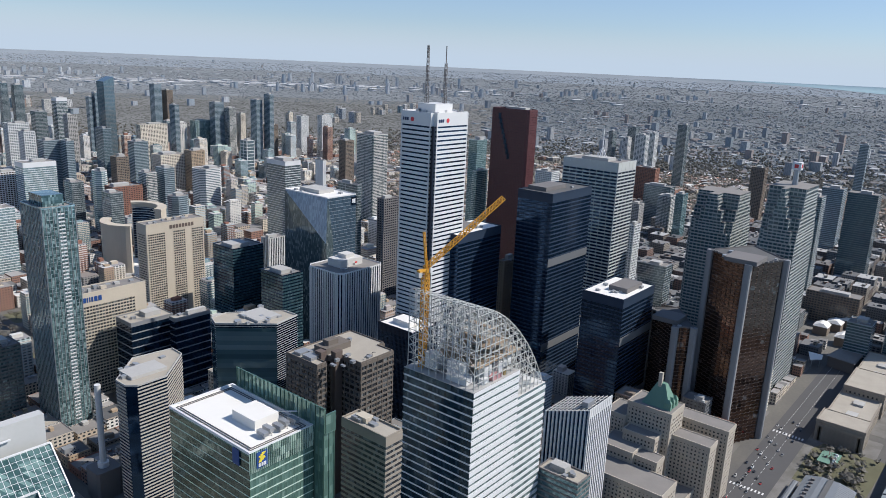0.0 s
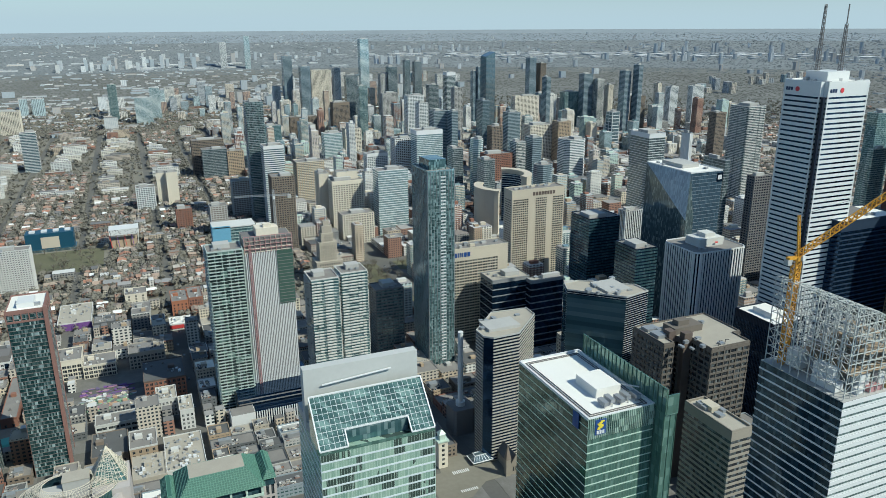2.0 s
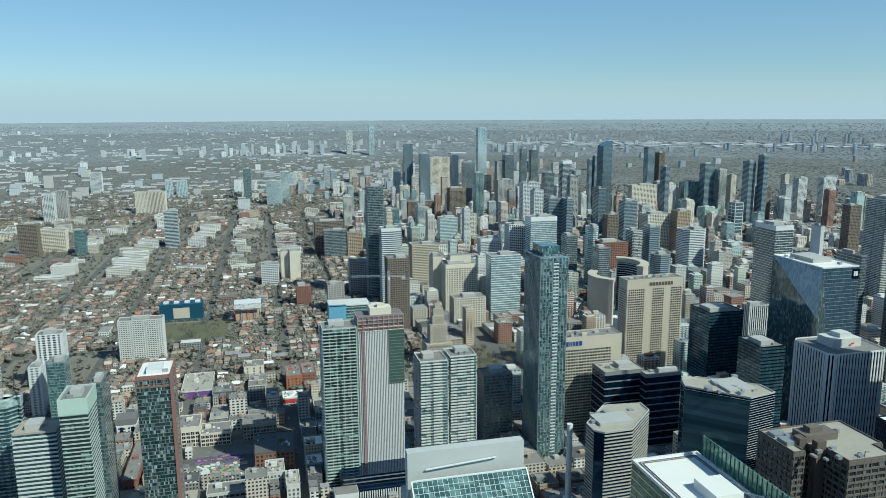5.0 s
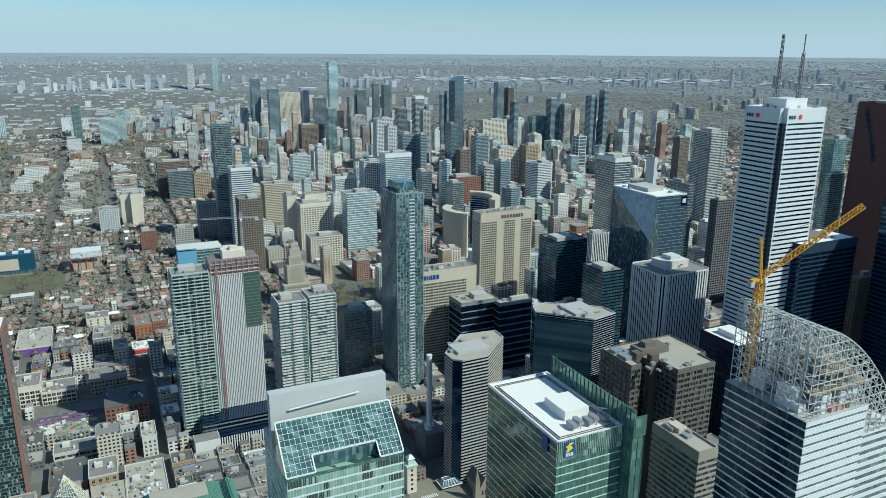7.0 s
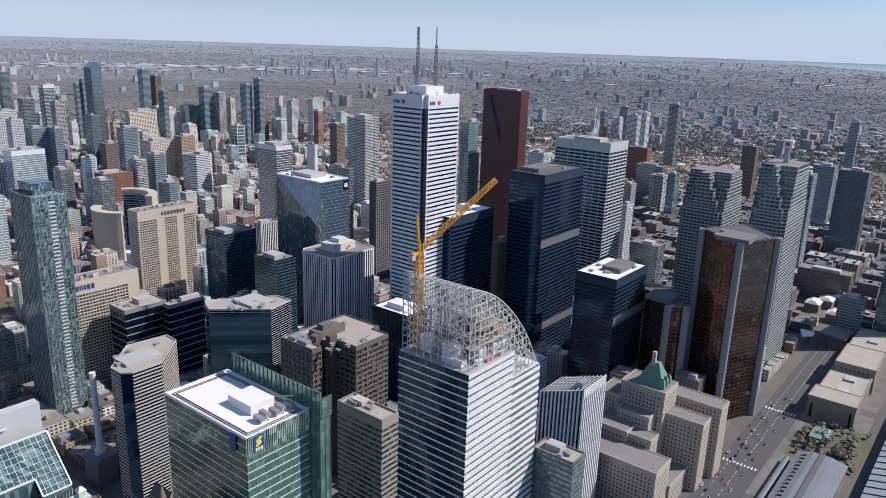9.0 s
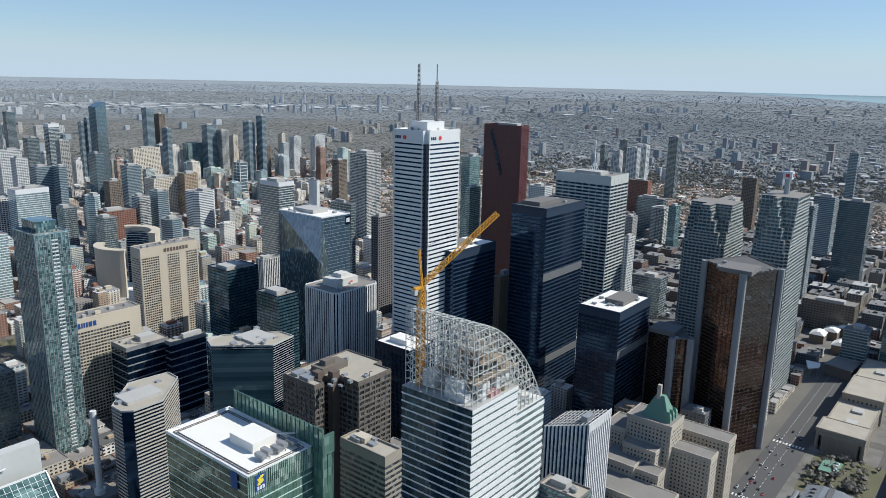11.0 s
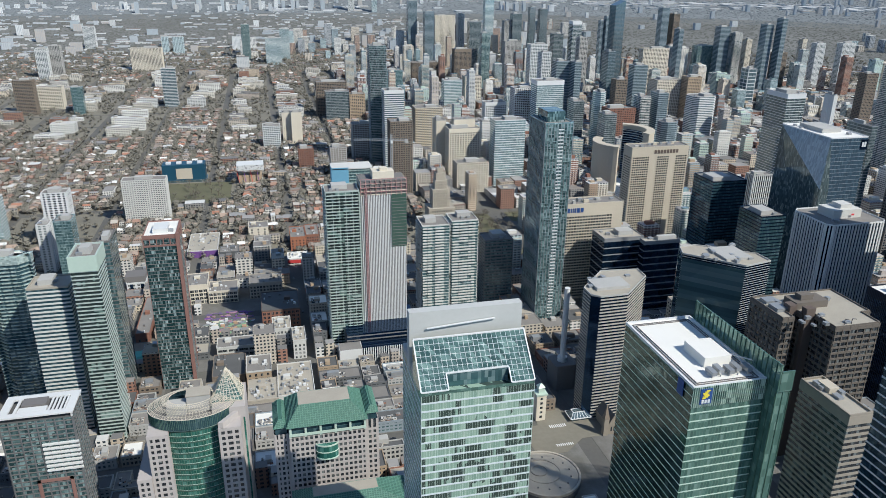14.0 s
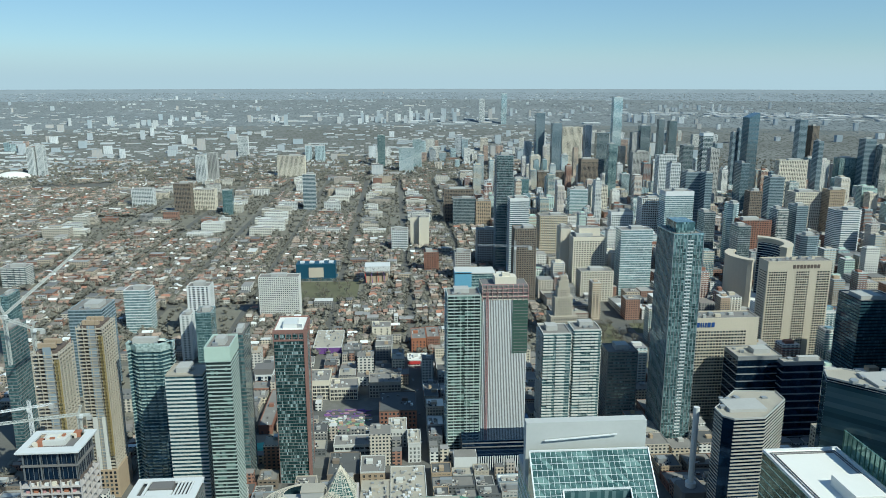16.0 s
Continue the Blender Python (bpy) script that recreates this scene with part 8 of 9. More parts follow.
street_building(-66, 880, -44, 902, 15, "dark grey panelled block with few windows", "louvre", bay=5, fill=0.35)
street_building(-30.5, 768, 5, 795, 18, "pale stone street block with even windows", "limestone", bay=3.2)
street_building(-17.5, 686, 20, 732, 22, "dark red brick warehouse with a dark flat roof", "red_brick", roof="roof_dark", storey=4.2, bay=3.8, fill=0.6, trim="brown_dark")
street_building(-8, 652, 9.5, 678, 18, "ornate pale corner building with a cluttered roof", "pale_concrete", roof="roof_tan", storey=4.0, bay=3.0, fill=0.45, units=14)
street_building(10, 622, 22, 650, 19, "narrow ornate white building with square windows", "pale_concrete", roof="roof_tan", storey=4.0, bay=3.0, fill=0.45, units=12)
street_building(-60, 640, -21, 660, 10, "low pale concrete block with a recessed front", "pale_concrete", roof="roof_gravel", storey=4.6, bay=9, fill=0.86, tall=0.5, units=8)
street_building(-32.5, 582, -11, 611, 14, "tan brick building with a pale parapet", "tan_brick", storey=4.2, bay=4.5, fill=0.4, trim="pale_concrete", units=9)
street_building(-6, 543, 24, 597, 10, "broad low block whose pale roof is crowded with vents", "pale_concrete", roof="roof_tan", units=70)
street_building(-31, 541, -6.5, 575, 10, "low block with a pale roof crowded with vents", "limestone", roof="roof_tan", units=26)
street_building(-62, 590, -34, 630, 8, "low dark-roofed shop block", "brown_concrete", roof="roof_dark", units=9)
red = street_building(14.5, 860, 40, 884, 7, "low shop block with a white roof and bright red front", "pale_concrete", roof="roof_white", units=12)
put(red, "front_panel", Shape().box(14.3, 859.4, 2.2, 40.2, 859.8, 6.2), "red_paint", "bright red shop front")
street_building(20.5, 908, 40, 950, 18, "orange brick apartment block with small windows", "rust", roof="roof_gravel", bay=4, fill=0.35)
street_building(41, 916, 58, 958, 17, "red-brown brick apartment block with balconies", "red_brick", bay=3, fill=0.55)
street_building(-32.5, 962, -6.5, 988, 16, "yellow-cream stucco block with blank walls", "cream", bay=8, fill=0.25)
street_building(-25, 905, -4, 940, 12, "grey stucco block with a flat roof", "concrete", bay=5, fill=0.4)
pit = site("building_site", -134, 660, "open building plot of bare earth with a teal tarpaulin", "building site", (-147, 640, -122, 686))
put(pit, "earth", Shape().prism([(-147, 640), (-122, 640), (-122, 686), (-147, 686)], 0.1, 0.5), "earth", "bare sandy earth")
put(pit, "tarpaulin", Shape().prism([(-139, 650), (-126, 653), (-126, 670), (-138, 668)], 0.5, 2.2, True, False, [(-137, 652), (-128, 655), (-128, 667), (-136, 666)]), "tarp_teal", "teal tarpaulin")
for k in range(9):
    put(pit, "barrier", Shape().box(-146 + 2.6 * k, 641 + (k * 7) % 9, 0.5, -144.6 + 2.6 * k, 641.5 + (k * 7) % 9, 1.7), ("paint_orange", "white_panel", "crane_red")[k % 3])

# mid-rise with the white roof frame
wf = site("condo_block", -146.2, 429.5, "grey glass mid-rise condominium with a white roof frame", "building", (-166.5, 417.5, -126.0, 441.5))
wx0, wy0, wx1, wy1, wh = -166.5, 417.5, -126.0, 441.5, 95.0
q = rect(wx0, wy0, wx1, wy1)
put(wf, "core", Shape().prism(q, 0, wh - 4), "glass_check")
me = Shape().ring(grown(q, 0.3), grown(q, -0.3), 0, 0.7).mesh("floor_band", M["dark_concrete"])
for k in range(29):
    part("floor_band", me, None, wf, at=(-wf.location.x, -wf.location.y, 2 + 3.1 * k))
put(wf, "mullion_grid", piers(Shape(), q, 0, wh - 4, 5.0, 0.7, 0.4), "louvre", kind="stuff")
put(wf, "roof", Shape().prism(q, wh - 4, wh - 3.7), "roof_dark")
put(wf, "roof_frame", Shape().ring(grown(q, 0.6), grown(q, -4.2), wh - 0.9, wh), "white_panel", "broad white roof frame")
put(wf, "frame_bar", Shape().box(wx0 + 7, wy0 + 4.2, wh - 0.9, wx0 + 8.6, wy1 - 4.2, wh), "white_panel")
put(wf, "plant_room", Shape().box(wx0 + 10, wy0 + 11, wh - 3.7, wx0 + 24, wy1 - 5, wh + 0.9), "dark_concrete", "dark flat plant room")
put(wf, "terrace", Shape().box(wx0 + 9, wy0 + 5, wh - 3.7, wx0 + 25, wy0 + 10.5, wh - 0.4), "white_panel", "white terrace deck")
for k in range(5):
    put(wf, "frame_slat", Shape().box(wx0 + 26 + 2.2 * k, wy0 + 4, wh - 0.7, wx0 + 27.1 + 2.2 * k, wy1 - 4, wh - 0.2), "white_panel")
for i, j in ((0, 0), (1, 0), (0, 1), (1, 1)):
    x, y = (wx1 - 0.8 if i else wx0), (wy1 - 0.8 if j else wy0)
    put(wf, "frame_post", Shape().box(x, y, wh - 4, x + 0.8, y + 0.8, wh - 0.9), "white_panel")
for k in range(7):
    put(wf, "white_balcony", Shape().box(wx0 + 0.52 * (wx1 - wx0), wy0 - 1.6, wh - 40 + 3.1 * k, wx1 + 1, wy0, wh - 39 + 3.1 * k), "white_panel", "white balcony front")
put(wf, "brick_frame", Shape().box(wx0 + 14, wy0 - 0.8, 0, wx0 + 16, wy0, wh - 46).box(wx1 - 8, wy0 - 0.8, 0, wx1 - 6, wy0, wh - 46).box(wx0 + 14, wy0 - 0.8, wh - 48, wx1 - 6, wy0, wh - 46), "dusty_red", "red-brown brick frame")

# ---- lawns, street trees, cars ----
def lawn(x0, y0, x1, y1, label):
    TAKEN.append((x0, y0, x1, y1))
    s = Shape().prism(cut_rect(x0, y0, x1, y1, 3), 0.1, 0.24)
    return tagged(new("lawn", s.mesh("lawn", M["grass"])), label, "lawn", kind="structure")


lawn(258, 795, 316, 885, "green winter lawn in front of the law courts")
lawn(262, 898, 314, 1004, "dull green lawn with bare trees")
lawn(-178, 1142, -62, 1262, "dull green park lawn south of the gallery")
lawn(340, 960, 430, 1004, "narrow lawn beside the avenue")


def bare_tree(seed, h):
    """A leafless tree: tapered trunk, forking limbs, a haze of fine twigs."""
    r = random.Random(seed)
    root = new("bare_tree")
    tagged(root, "leafless grey-brown street tree with a fine twiggy crown", "tree", "street trees")
    t = Shape().prism(oval(0, 0, h * 0.035, h * 0.035, 7), 0, h * 0.42, top_poly=oval(0, 0, h * 0.02, h * 0.02, 7))
    tips = []
    for k in range(7):
        a, e = 6.283 * k / 7 + r.uniform(-0.3, 0.3), r.uniform(0.5, 1.1)
        p = Vector((0, 0, h * r.uniform(0.28, 0.42)))
        q = p + Vector((math.cos(a) * math.cos(e), math.sin(a) * math.cos(e), math.sin(e))) * h * r.uniform(0.3, 0.46)
        t.beam(p, q, h * 0.016)
        tips.append(q)
        for j in range(2):
            w = q + Vector((r.uniform(-1, 1), r.uniform(-1, 1), r.uniform(0.1, 1))) * h * 0.14
            t.beam(p.lerp(q, 0.6), w, h * 0.009)
            tips.append(w)
    part("trunk", t, M["bark"], root)
    c = Shape()
    for q in tips:
        for j in range(9):
            p = q + Vector((r.gauss(0, 1), r.gauss(0, 1), r.gauss(0, 0.8))) * h * 0.085
            e = Vector((r.uniform(-1, 1), r.uniform(-1, 1), r.uniform(-0.4, 1))) * h * 0.07
            g = Vector((r.uniform(-1, 1), r.uniform(-1, 1), r.uniform(-1, 1))) * h * 0.022
            i = len(c.v)
            c.v += [tuple(p - e), tuple(p + g), tuple(p + e)]
            c.f.append((i, i + 1, i + 2))
    part("crown", c, M["twigs"], root)
    return root


kinds = [bare_tree(k, 11 + 1.5 * k) for k in range(3)]
for k, m in enumerate(kinds):
    m.location = (268 + 14 * k, 812, 0.24)
tr_ = random.Random(21)
spots = [(tr_.uniform(260, 314), tr_.uniform(798, 882)) for k in range(18)] + [(tr_.uniform(264, 312), tr_.uniform(900, 1002)) for k in range(34)]
spots += [(tr_.uniform(-176, -64), tr_.uniform(1144, 1260)) for k in range(30)] + [(325 + tr_.choice((-1.0, 1.0)), 500 + 14.0 * k) for k in range(34)] + [(tr_.uniform(342, 428), tr_.uniform(962, 1002)) for k in range(14)]
for x, y in spots:
    s = tr_.uniform(0.75, 1.15)
    copy_thing(tr_.choice(kinds), pose(x, y, 0.2, 0, 0, tr_.uniform(0, 360)) @ Matrix.Scale(s, 4))


def car(mat, label, van=False):
    root = new("car")
    tagged(root, label, "car", "cars on the streets")
    h = 1.9 if van else 0.85
    b = Shape().prism(cut_rect(-2.25, -0.9, 2.25, 0.9, 0.3), 0.35, h, True, True, cut_rect(-2.2, -0.84, 2.2, 0.84, 0.3))
    part("body", b, M[mat], root)
    part("cabin", Shape().prism(rect(-1.5, -0.8, 1.1, 0.8), h, h + 0.6, True, False, rect(-1.0, -0.68, 0.6, 0.68)), M["window_dark"], root)
    w = Shape()
    for i in range(1):
        k = len(w.v)
        for y in (-0.1, 0.1):
            w.v += [(0.33 * math.cos(a * 0.628), y, 0.33 * math.sin(a * 0.628)) for a in range(10)]
        w.f += [tuple(range(10)), tuple(range(19, 9, -1))] + [(a, (a + 1) % 10, 10 + (a + 1) % 10, 10 + a) for a in range(10)]
    me = w.mesh("wheel", M["black_steel"])
    for x in (-1.4, 1.4):
        for y in (-0.85, 0.85):
            part("wheel", me, None, root, at=(x, y, 0.33))
    return root


fleet = [car("white_metal", "white car driving on the asphalt street"), car("black_steel", "black car driving on the asphalt street"), car("grey_metal", "silver car driving on the asphalt street"),
         car("red_paint", "red car driving on the asphalt street"), car("white_panel", "white delivery van on the asphalt street", True)]
for k, c in enumerate(fleet):
    c.location = (610 + 9 * k, 150, 0.2)
cr_ = random.Random(8)
lanes = [(rx, 136.0 + 5.2 * (k % 5), 0) for k, rx in enumerate(np.arange(430, 770, 6.5))] + [(318.5 + 3.6 * (k % 4), yy, 90) for k, yy in enumerate(np.arange(505, 1005, 23))] + [(19.5 + 4.5 * (k % 2), yy, 90) for k, yy in enumerate(np.arange(510, 1000, 31))]
lanes += [(xx, 478 + 4 * (k % 2), 0) for k, xx in enumerate(np.arange(-60, 200, 23))]
for x, y, a in lanes:
    copy_thing(cr_.choice(fleet[:3] + fleet[:3] + fleet), pose(float(x) + cr_.uniform(-2.5, 2.5) * (a == 0), float(y) + cr_.uniform(-6, 6) * (a == 90), 0.2 if y < 165 else 0.02, 0, 0, a + cr_.choice((0, 180))))

# the wide front street, with paler paving where it crosses
TAKEN.append((425, 122, 1010, 166))
fs = Shape().prism(rect(425, 126, 1010, 159), 0.0, 0.2)
tagged(new("road", fs.mesh("road", M["asphalt"])), "wide grey asphalt street in front of the station", "road", kind="structure")
mk = Shape()
for k in range(60):
    mk.box(480 + 8.5 * k, 141.2, 0.2, 484 + 8.5 * k, 141.5, 0.225)
    mk.box(480 + 8.5 * k, 151.4, 0.2, 484 + 8.5 * k, 151.7, 0.225)
for k in range(10):
    mk.box(733 + 0.01 * k, 129 + 3 * k, 0.2, 738, 130.4 + 3 * k, 0.225)
    mk.box(606, 129 + 3 * k, 0.2, 610, 130.4 + 3 * k, 0.225)
tagged(new("road_marking", mk.mesh("road_marking", M["white_panel"])), "white painted lane dashes and crossings", "marking", kind="structure")

# ---- smaller buildings, houses and trees between ----
def clump(shape, x, y, z, r, rng, n=14):
    """A leafless crown: slivers of twig scattered through an uneven round, on a short trunk."""
    shape.beam((x, y, z), (x, y, z + r * 1.0), r * 0.12)
    for k in range(n):
        a, b = rng.uniform(0, 6.283), rng.uniform(-0.5, 1.0)
        q = r * rng.uniform(0.35, 1.0)
        c = math.sqrt(max(0.0, 1 - b * b))
        p = Vector((x + q * c * math.cos(a), y + q * c * math.sin(a), z + r * 1.35 + q * b * 0.8))
        e = Vector((rng.uniform(-1, 1), rng.uniform(-1, 1), rng.uniform(-0.6, 1))) * r * 0.5
        g = Vector((rng.uniform(-1, 1), rng.uniform(-1, 1), rng.uniform(-1, 1))) * r * 0.34
        i = len(shape.v)
        shape.v += [tuple(p - e), tuple(p + g), tuple(p + e)]
        shape.f.append((i, i + 1, i + 2))


def crown_mass(shape, x, y, z, r, rng, n=7):
    """A leafless tree seen from afar: an uneven tuft of branches with loose twigs round it."""
    i = len(shape.v)
    a0 = rng.uniform(0, 6.283)
    for k in range(5):
        a, q = a0 + 1.2566 * k + rng.uniform(-0.35, 0.35), r * rng.uniform(0.6, 1.05)
        shape.v.append((x + q * math.cos(a), y + q * math.sin(a), z + r * rng.uniform(0.8, 1.35)))
    shape.v += [(x + rng.uniform(-0.3, 0.3) * r, y + rng.uniform(-0.3, 0.3) * r, z + r * rng.uniform(1.5, 1.95)), (x, y, z + 0.25 * r)]
    for k in range(5):
        shape.f += [(i + k, i + (k + 1) % 5, i + 5), (i + (k + 1) % 5, i + k, i + 6)]
    for k in range(n):
        a, b, q = rng.uniform(0, 6.283), rng.uniform(-0.2, 1.0), r * rng.uniform(0.7, 1.05)
        c = math.sqrt(max(0.0, 1 - b * b))
        p = Vector((x + q * c * math.cos(a), y + q * c * math.sin(a), z + r * 1.15 + q * b * 0.85))
        e = Vector((rng.uniform(-1, 1), rng.uniform(-1, 1), rng.uniform(-0.6, 1))) * r * 0.45
        g = Vector((rng.uniform(-1, 1), rng.uniform(-1, 1), rng.uniform(-1, 1))) * r * 0.3
        i = len(shape.v)
        shape.v += [tuple(p - e), tuple(p + g), tuple(p + e)]
        shape.f.append((i, i + 1, i + 2))


def mound(shape, x, y, r, rng):
    """The rounded top of a far grove."""
    i = len(shape.v)
    for k in range(6):
        a, q = 1.0472 * k + rng.uniform(-0.3, 0.3), r * rng.uniform(0.7, 1.2)
        shape.v.append((x + q * math.cos(a), y + q * math.sin(a), 0))
    shape.v.append((x + rng.uniform(-0.3, 0.3) * r, y + rng.uniform(-0.3, 0.3) * r, r * rng.uniform(0.2, 0.42)))
    shape.f += [(i + k, i + (k + 1) % 6, i + 6) for k in range(6)]


def gable(shape, x0, y0, x1, y1, h, ridge, along_y=True):
    i = len(shape.v)
    shape.v += [(x0, y0, 0), (x1, y0, 0), (x1, y1, 0), (x0, y1, 0), (x0, y0, h), (x1, y0, h), (x1, y1, h), (x0, y1, h)]
    if along_y:
        m = (x0 + x1) / 2
        shape.v += [(m, y0, h + ridge), (m, y1, h + ridge)]
        shape.f += [(i, i + 1, i + 5, i + 8, i + 4), (i + 2, i + 3, i + 7, i + 9, i + 6), (i + 1, i + 2, i + 6, i + 5), (i + 3, i, i + 4, i + 7),
                    (i + 5, i + 6, i + 9, i + 8), (i + 7, i + 4, i + 8, i + 9)]
    else:
        m = (y0 + y1) / 2
        shape.v += [(x0, m, h + ridge), (x1, m, h + ridge)]
        shape.f += [(i + 1, i + 2, i + 6, i + 9, i + 5), (i + 3, i, i + 4, i + 8, i + 7), (i, i + 1, i + 5, i + 4), (i + 2, i + 3, i + 7, i + 6),
                    (i + 4, i + 5, i + 9, i + 8), (i + 6, i + 7, i + 8, i + 9)]


clutter = Shape()


def small_building(x0, y0, x1, y1, h, rng):
    g, b = STYLES[rng.randrange(len(STYLES))]
    cx, cy = (x0 + x1) / 2, (y0 + y1) / 2
    roof = rng.choice(["roof_gravel", "roof_dark", "roof_gravel", "roof_tan", "roof_dark", "roof_gravel", "roof_white"])
    root = thing("city_building", cx, cy, f"{WORDS[b]} city building with a {'white' if roof == 'roof_white' else 'flat grey'} roof", "building", "downtown buildings")
    p = rect(x0 - cx, y0 - cy, x1 - cx, y1 - cy)
    if min(x1 - x0, y1 - y0) > 16 and rng.random() < 0.3:       # an L-shaped plan
        a, c = (x1 - x0) * rng.uniform(0.35, 0.6), (y1 - y0) * rng.uniform(0.35, 0.6)
        p = [p[0], p[1], (p[1][0], p[1][1] + c), (p[1][0] - a, p[1][1] + c), (p[1][0] - a, p[2][1]), p[3]]
    trim = Shape()
    n = max(1, round(h / 3.5))
    for k in range(n):
        trim.ring(grown(p, 0.18), grown(p, -0.1), h * k / n, h * k / n + 1.7)
    trim.ring(grown(p, 0.25), grown(p, -0.35), h - 0.9, h + 0.9)
    piers(trim, p, 0, h, rng.uniform(2.8, 4.5), rng.uniform(0.9, 1.8), 0.16)
    part("wall", Shape().prism(p, 0, h - 0.2, False), M[g], root)
    part("masonry", trim, M[b], root, kind="stuff")
    part("roof", Shape().prism(p, h - 0.3, h + 0.05), M[roof], root)
    w, d = x1 - x0, y1 - y0
    if rng.random() < 0.75:
        a, c = w * rng.uniform(0.1, 0.2), d * rng.uniform(0.1, 0.2)
        ox, oy = rng.uniform(-0.25, 0.05) * w, rng.uniform(-0.2, 0.05) * d
        part("plant_room", Shape().box(ox - a, oy - c, h, ox + a, oy + c, h + rng.uniform(2.5, 4.5)), M[rng.choice([b, "concrete", "grey_metal"])], root)
    for k in range(rng.randint(8, 20)):
        a, c = rng.uniform(0.5, 1.7), rng.uniform(0.5, 1.7)
        ox, oy = cx + rng.uniform(-0.42, 0.1) * w, cy + rng.uniform(-0.42, 0.1) * d
        clutter.box(ox - a, oy - c, h + 0.05, ox + a, oy + c, h + rng.uniform(0.6, 2.2))


BANDED = {k: Shape() for k in ("pale_concrete", "white_panel", "cream", "tan_brick", "glass_pale", "pink_stone", "beige", "mint_band", "red_brick")}


def banded_block(x0, y0, x1, y1, h, rng):
    """A far apartment or office block: window core with real storey slabs, joined by wall colour."""
    k = rng.choice(list(BANDED))
    high.box(x0 + 0.4, y0 + 0.4, 0, x1 - 0.4, y1 - 0.4, h)
    s = BANDED[k]
    p = rect(x0, y0, x1, y1)
    for j in range(int(h / 3.2)):
        s.ring(p, grown(p, -0.6), 3.2 * j, 3.2 * j + 1.3)
    w, d = (x1 - x0) / 4, (y1 - y0) / 4
    a, b = rng.uniform(-0.7, 0.7) * w, rng.uniform(-0.7, 0.7) * d
    s.box(x0 + w + a, y0 + d * 1.3 + b, h, x1 - w + a, y1 - d * 1.3 + b, h + rng.uniform(1.5, 5))


def low_house(x0, y0, x1, y1, h, rng):
    """A plain low building: walls with a parapet, a roof with a stair head."""
    cx, cy = (x0 + x1) / 2, (y0 + y1) / 2
    root = thing("low_building", cx, cy, rng.choice(["low flat-roofed brick and stucco street building", "plain low inner-city building with a parapet roof"]), "building", "low buildings")
    p = rect(x0 - cx, y0 - cy, x1 - cx, y1 - cy)
    part("wall", Shape().prism(p, 0, h, False).ring(grown(p, 0.15), grown(p, -0.4), h - 0.8, h + 0.7), M["town_low"], root)
    part("roof", Shape().prism(grown(p, -0.3), h - 0.2, h + 0.1), M[rng.choice(["roof_gravel", "roof_dark", "roof_tan", "roof_gravel"])], root)
    a, b = (x1 - x0) * rng.uniform(-0.25, 0.15), (y1 - y0) * rng.uniform(-0.25, 0.15)
    part("stair_head", Shape().box(a, b, h, a + rng.uniform(3, 6), b + rng.uniform(3, 6), h + rng.uniform(2.2, 3.6)), M[rng.choice(["concrete", "tan_brick", "grey_metal"])], root)


def is_corridor(x, y):
    return (250 < x < 1080 and y < 2700) or (1080 <= x < 1500 and y > 1450) or (y < 620 and x > -260) or (x < 250 and y < 560)


rng = random.Random(11)
low, homes, high, crowns, east, pale_halls = Shape(), Shape(), Shape(), Shape(), Shape(), Shape()
for k in range(60):                       # the shaded garden beside the station
    crown_mass(crowns, rng.uniform(655, 738), rng.uniform(64, 116), 0.2, rng.uniform(2.5, 5), rng, 12)
STYLES = [("window_dark", "concrete"), ("window_dark", "red_brick"), ("window_dark", "station_stone"), ("glass_grey", "concrete"), ("window_dark", "limestone"),
          ("glass_navy", "dark_concrete"), ("window_dark", "brown_concrete"), ("glass_teal", "slate"), ("window_dark", "louvre"), ("window_dark", "tan_brick")]
WORDS = {"concrete": "grey concrete", "red_brick": "red brick", "tan_brick": "tan brick", "pale_concrete": "pale concrete", "cream": "cream stone",
         "dark_concrete": "dark panelled", "brown_concrete": "brown concrete", "white_panel": "white panelled", "limestone": "weathered limestone", "slate": "blue-grey panelled",
         "station_stone": "weathered brown stone", "louvre": "dark grey clad"}
near_n = low_n = 0
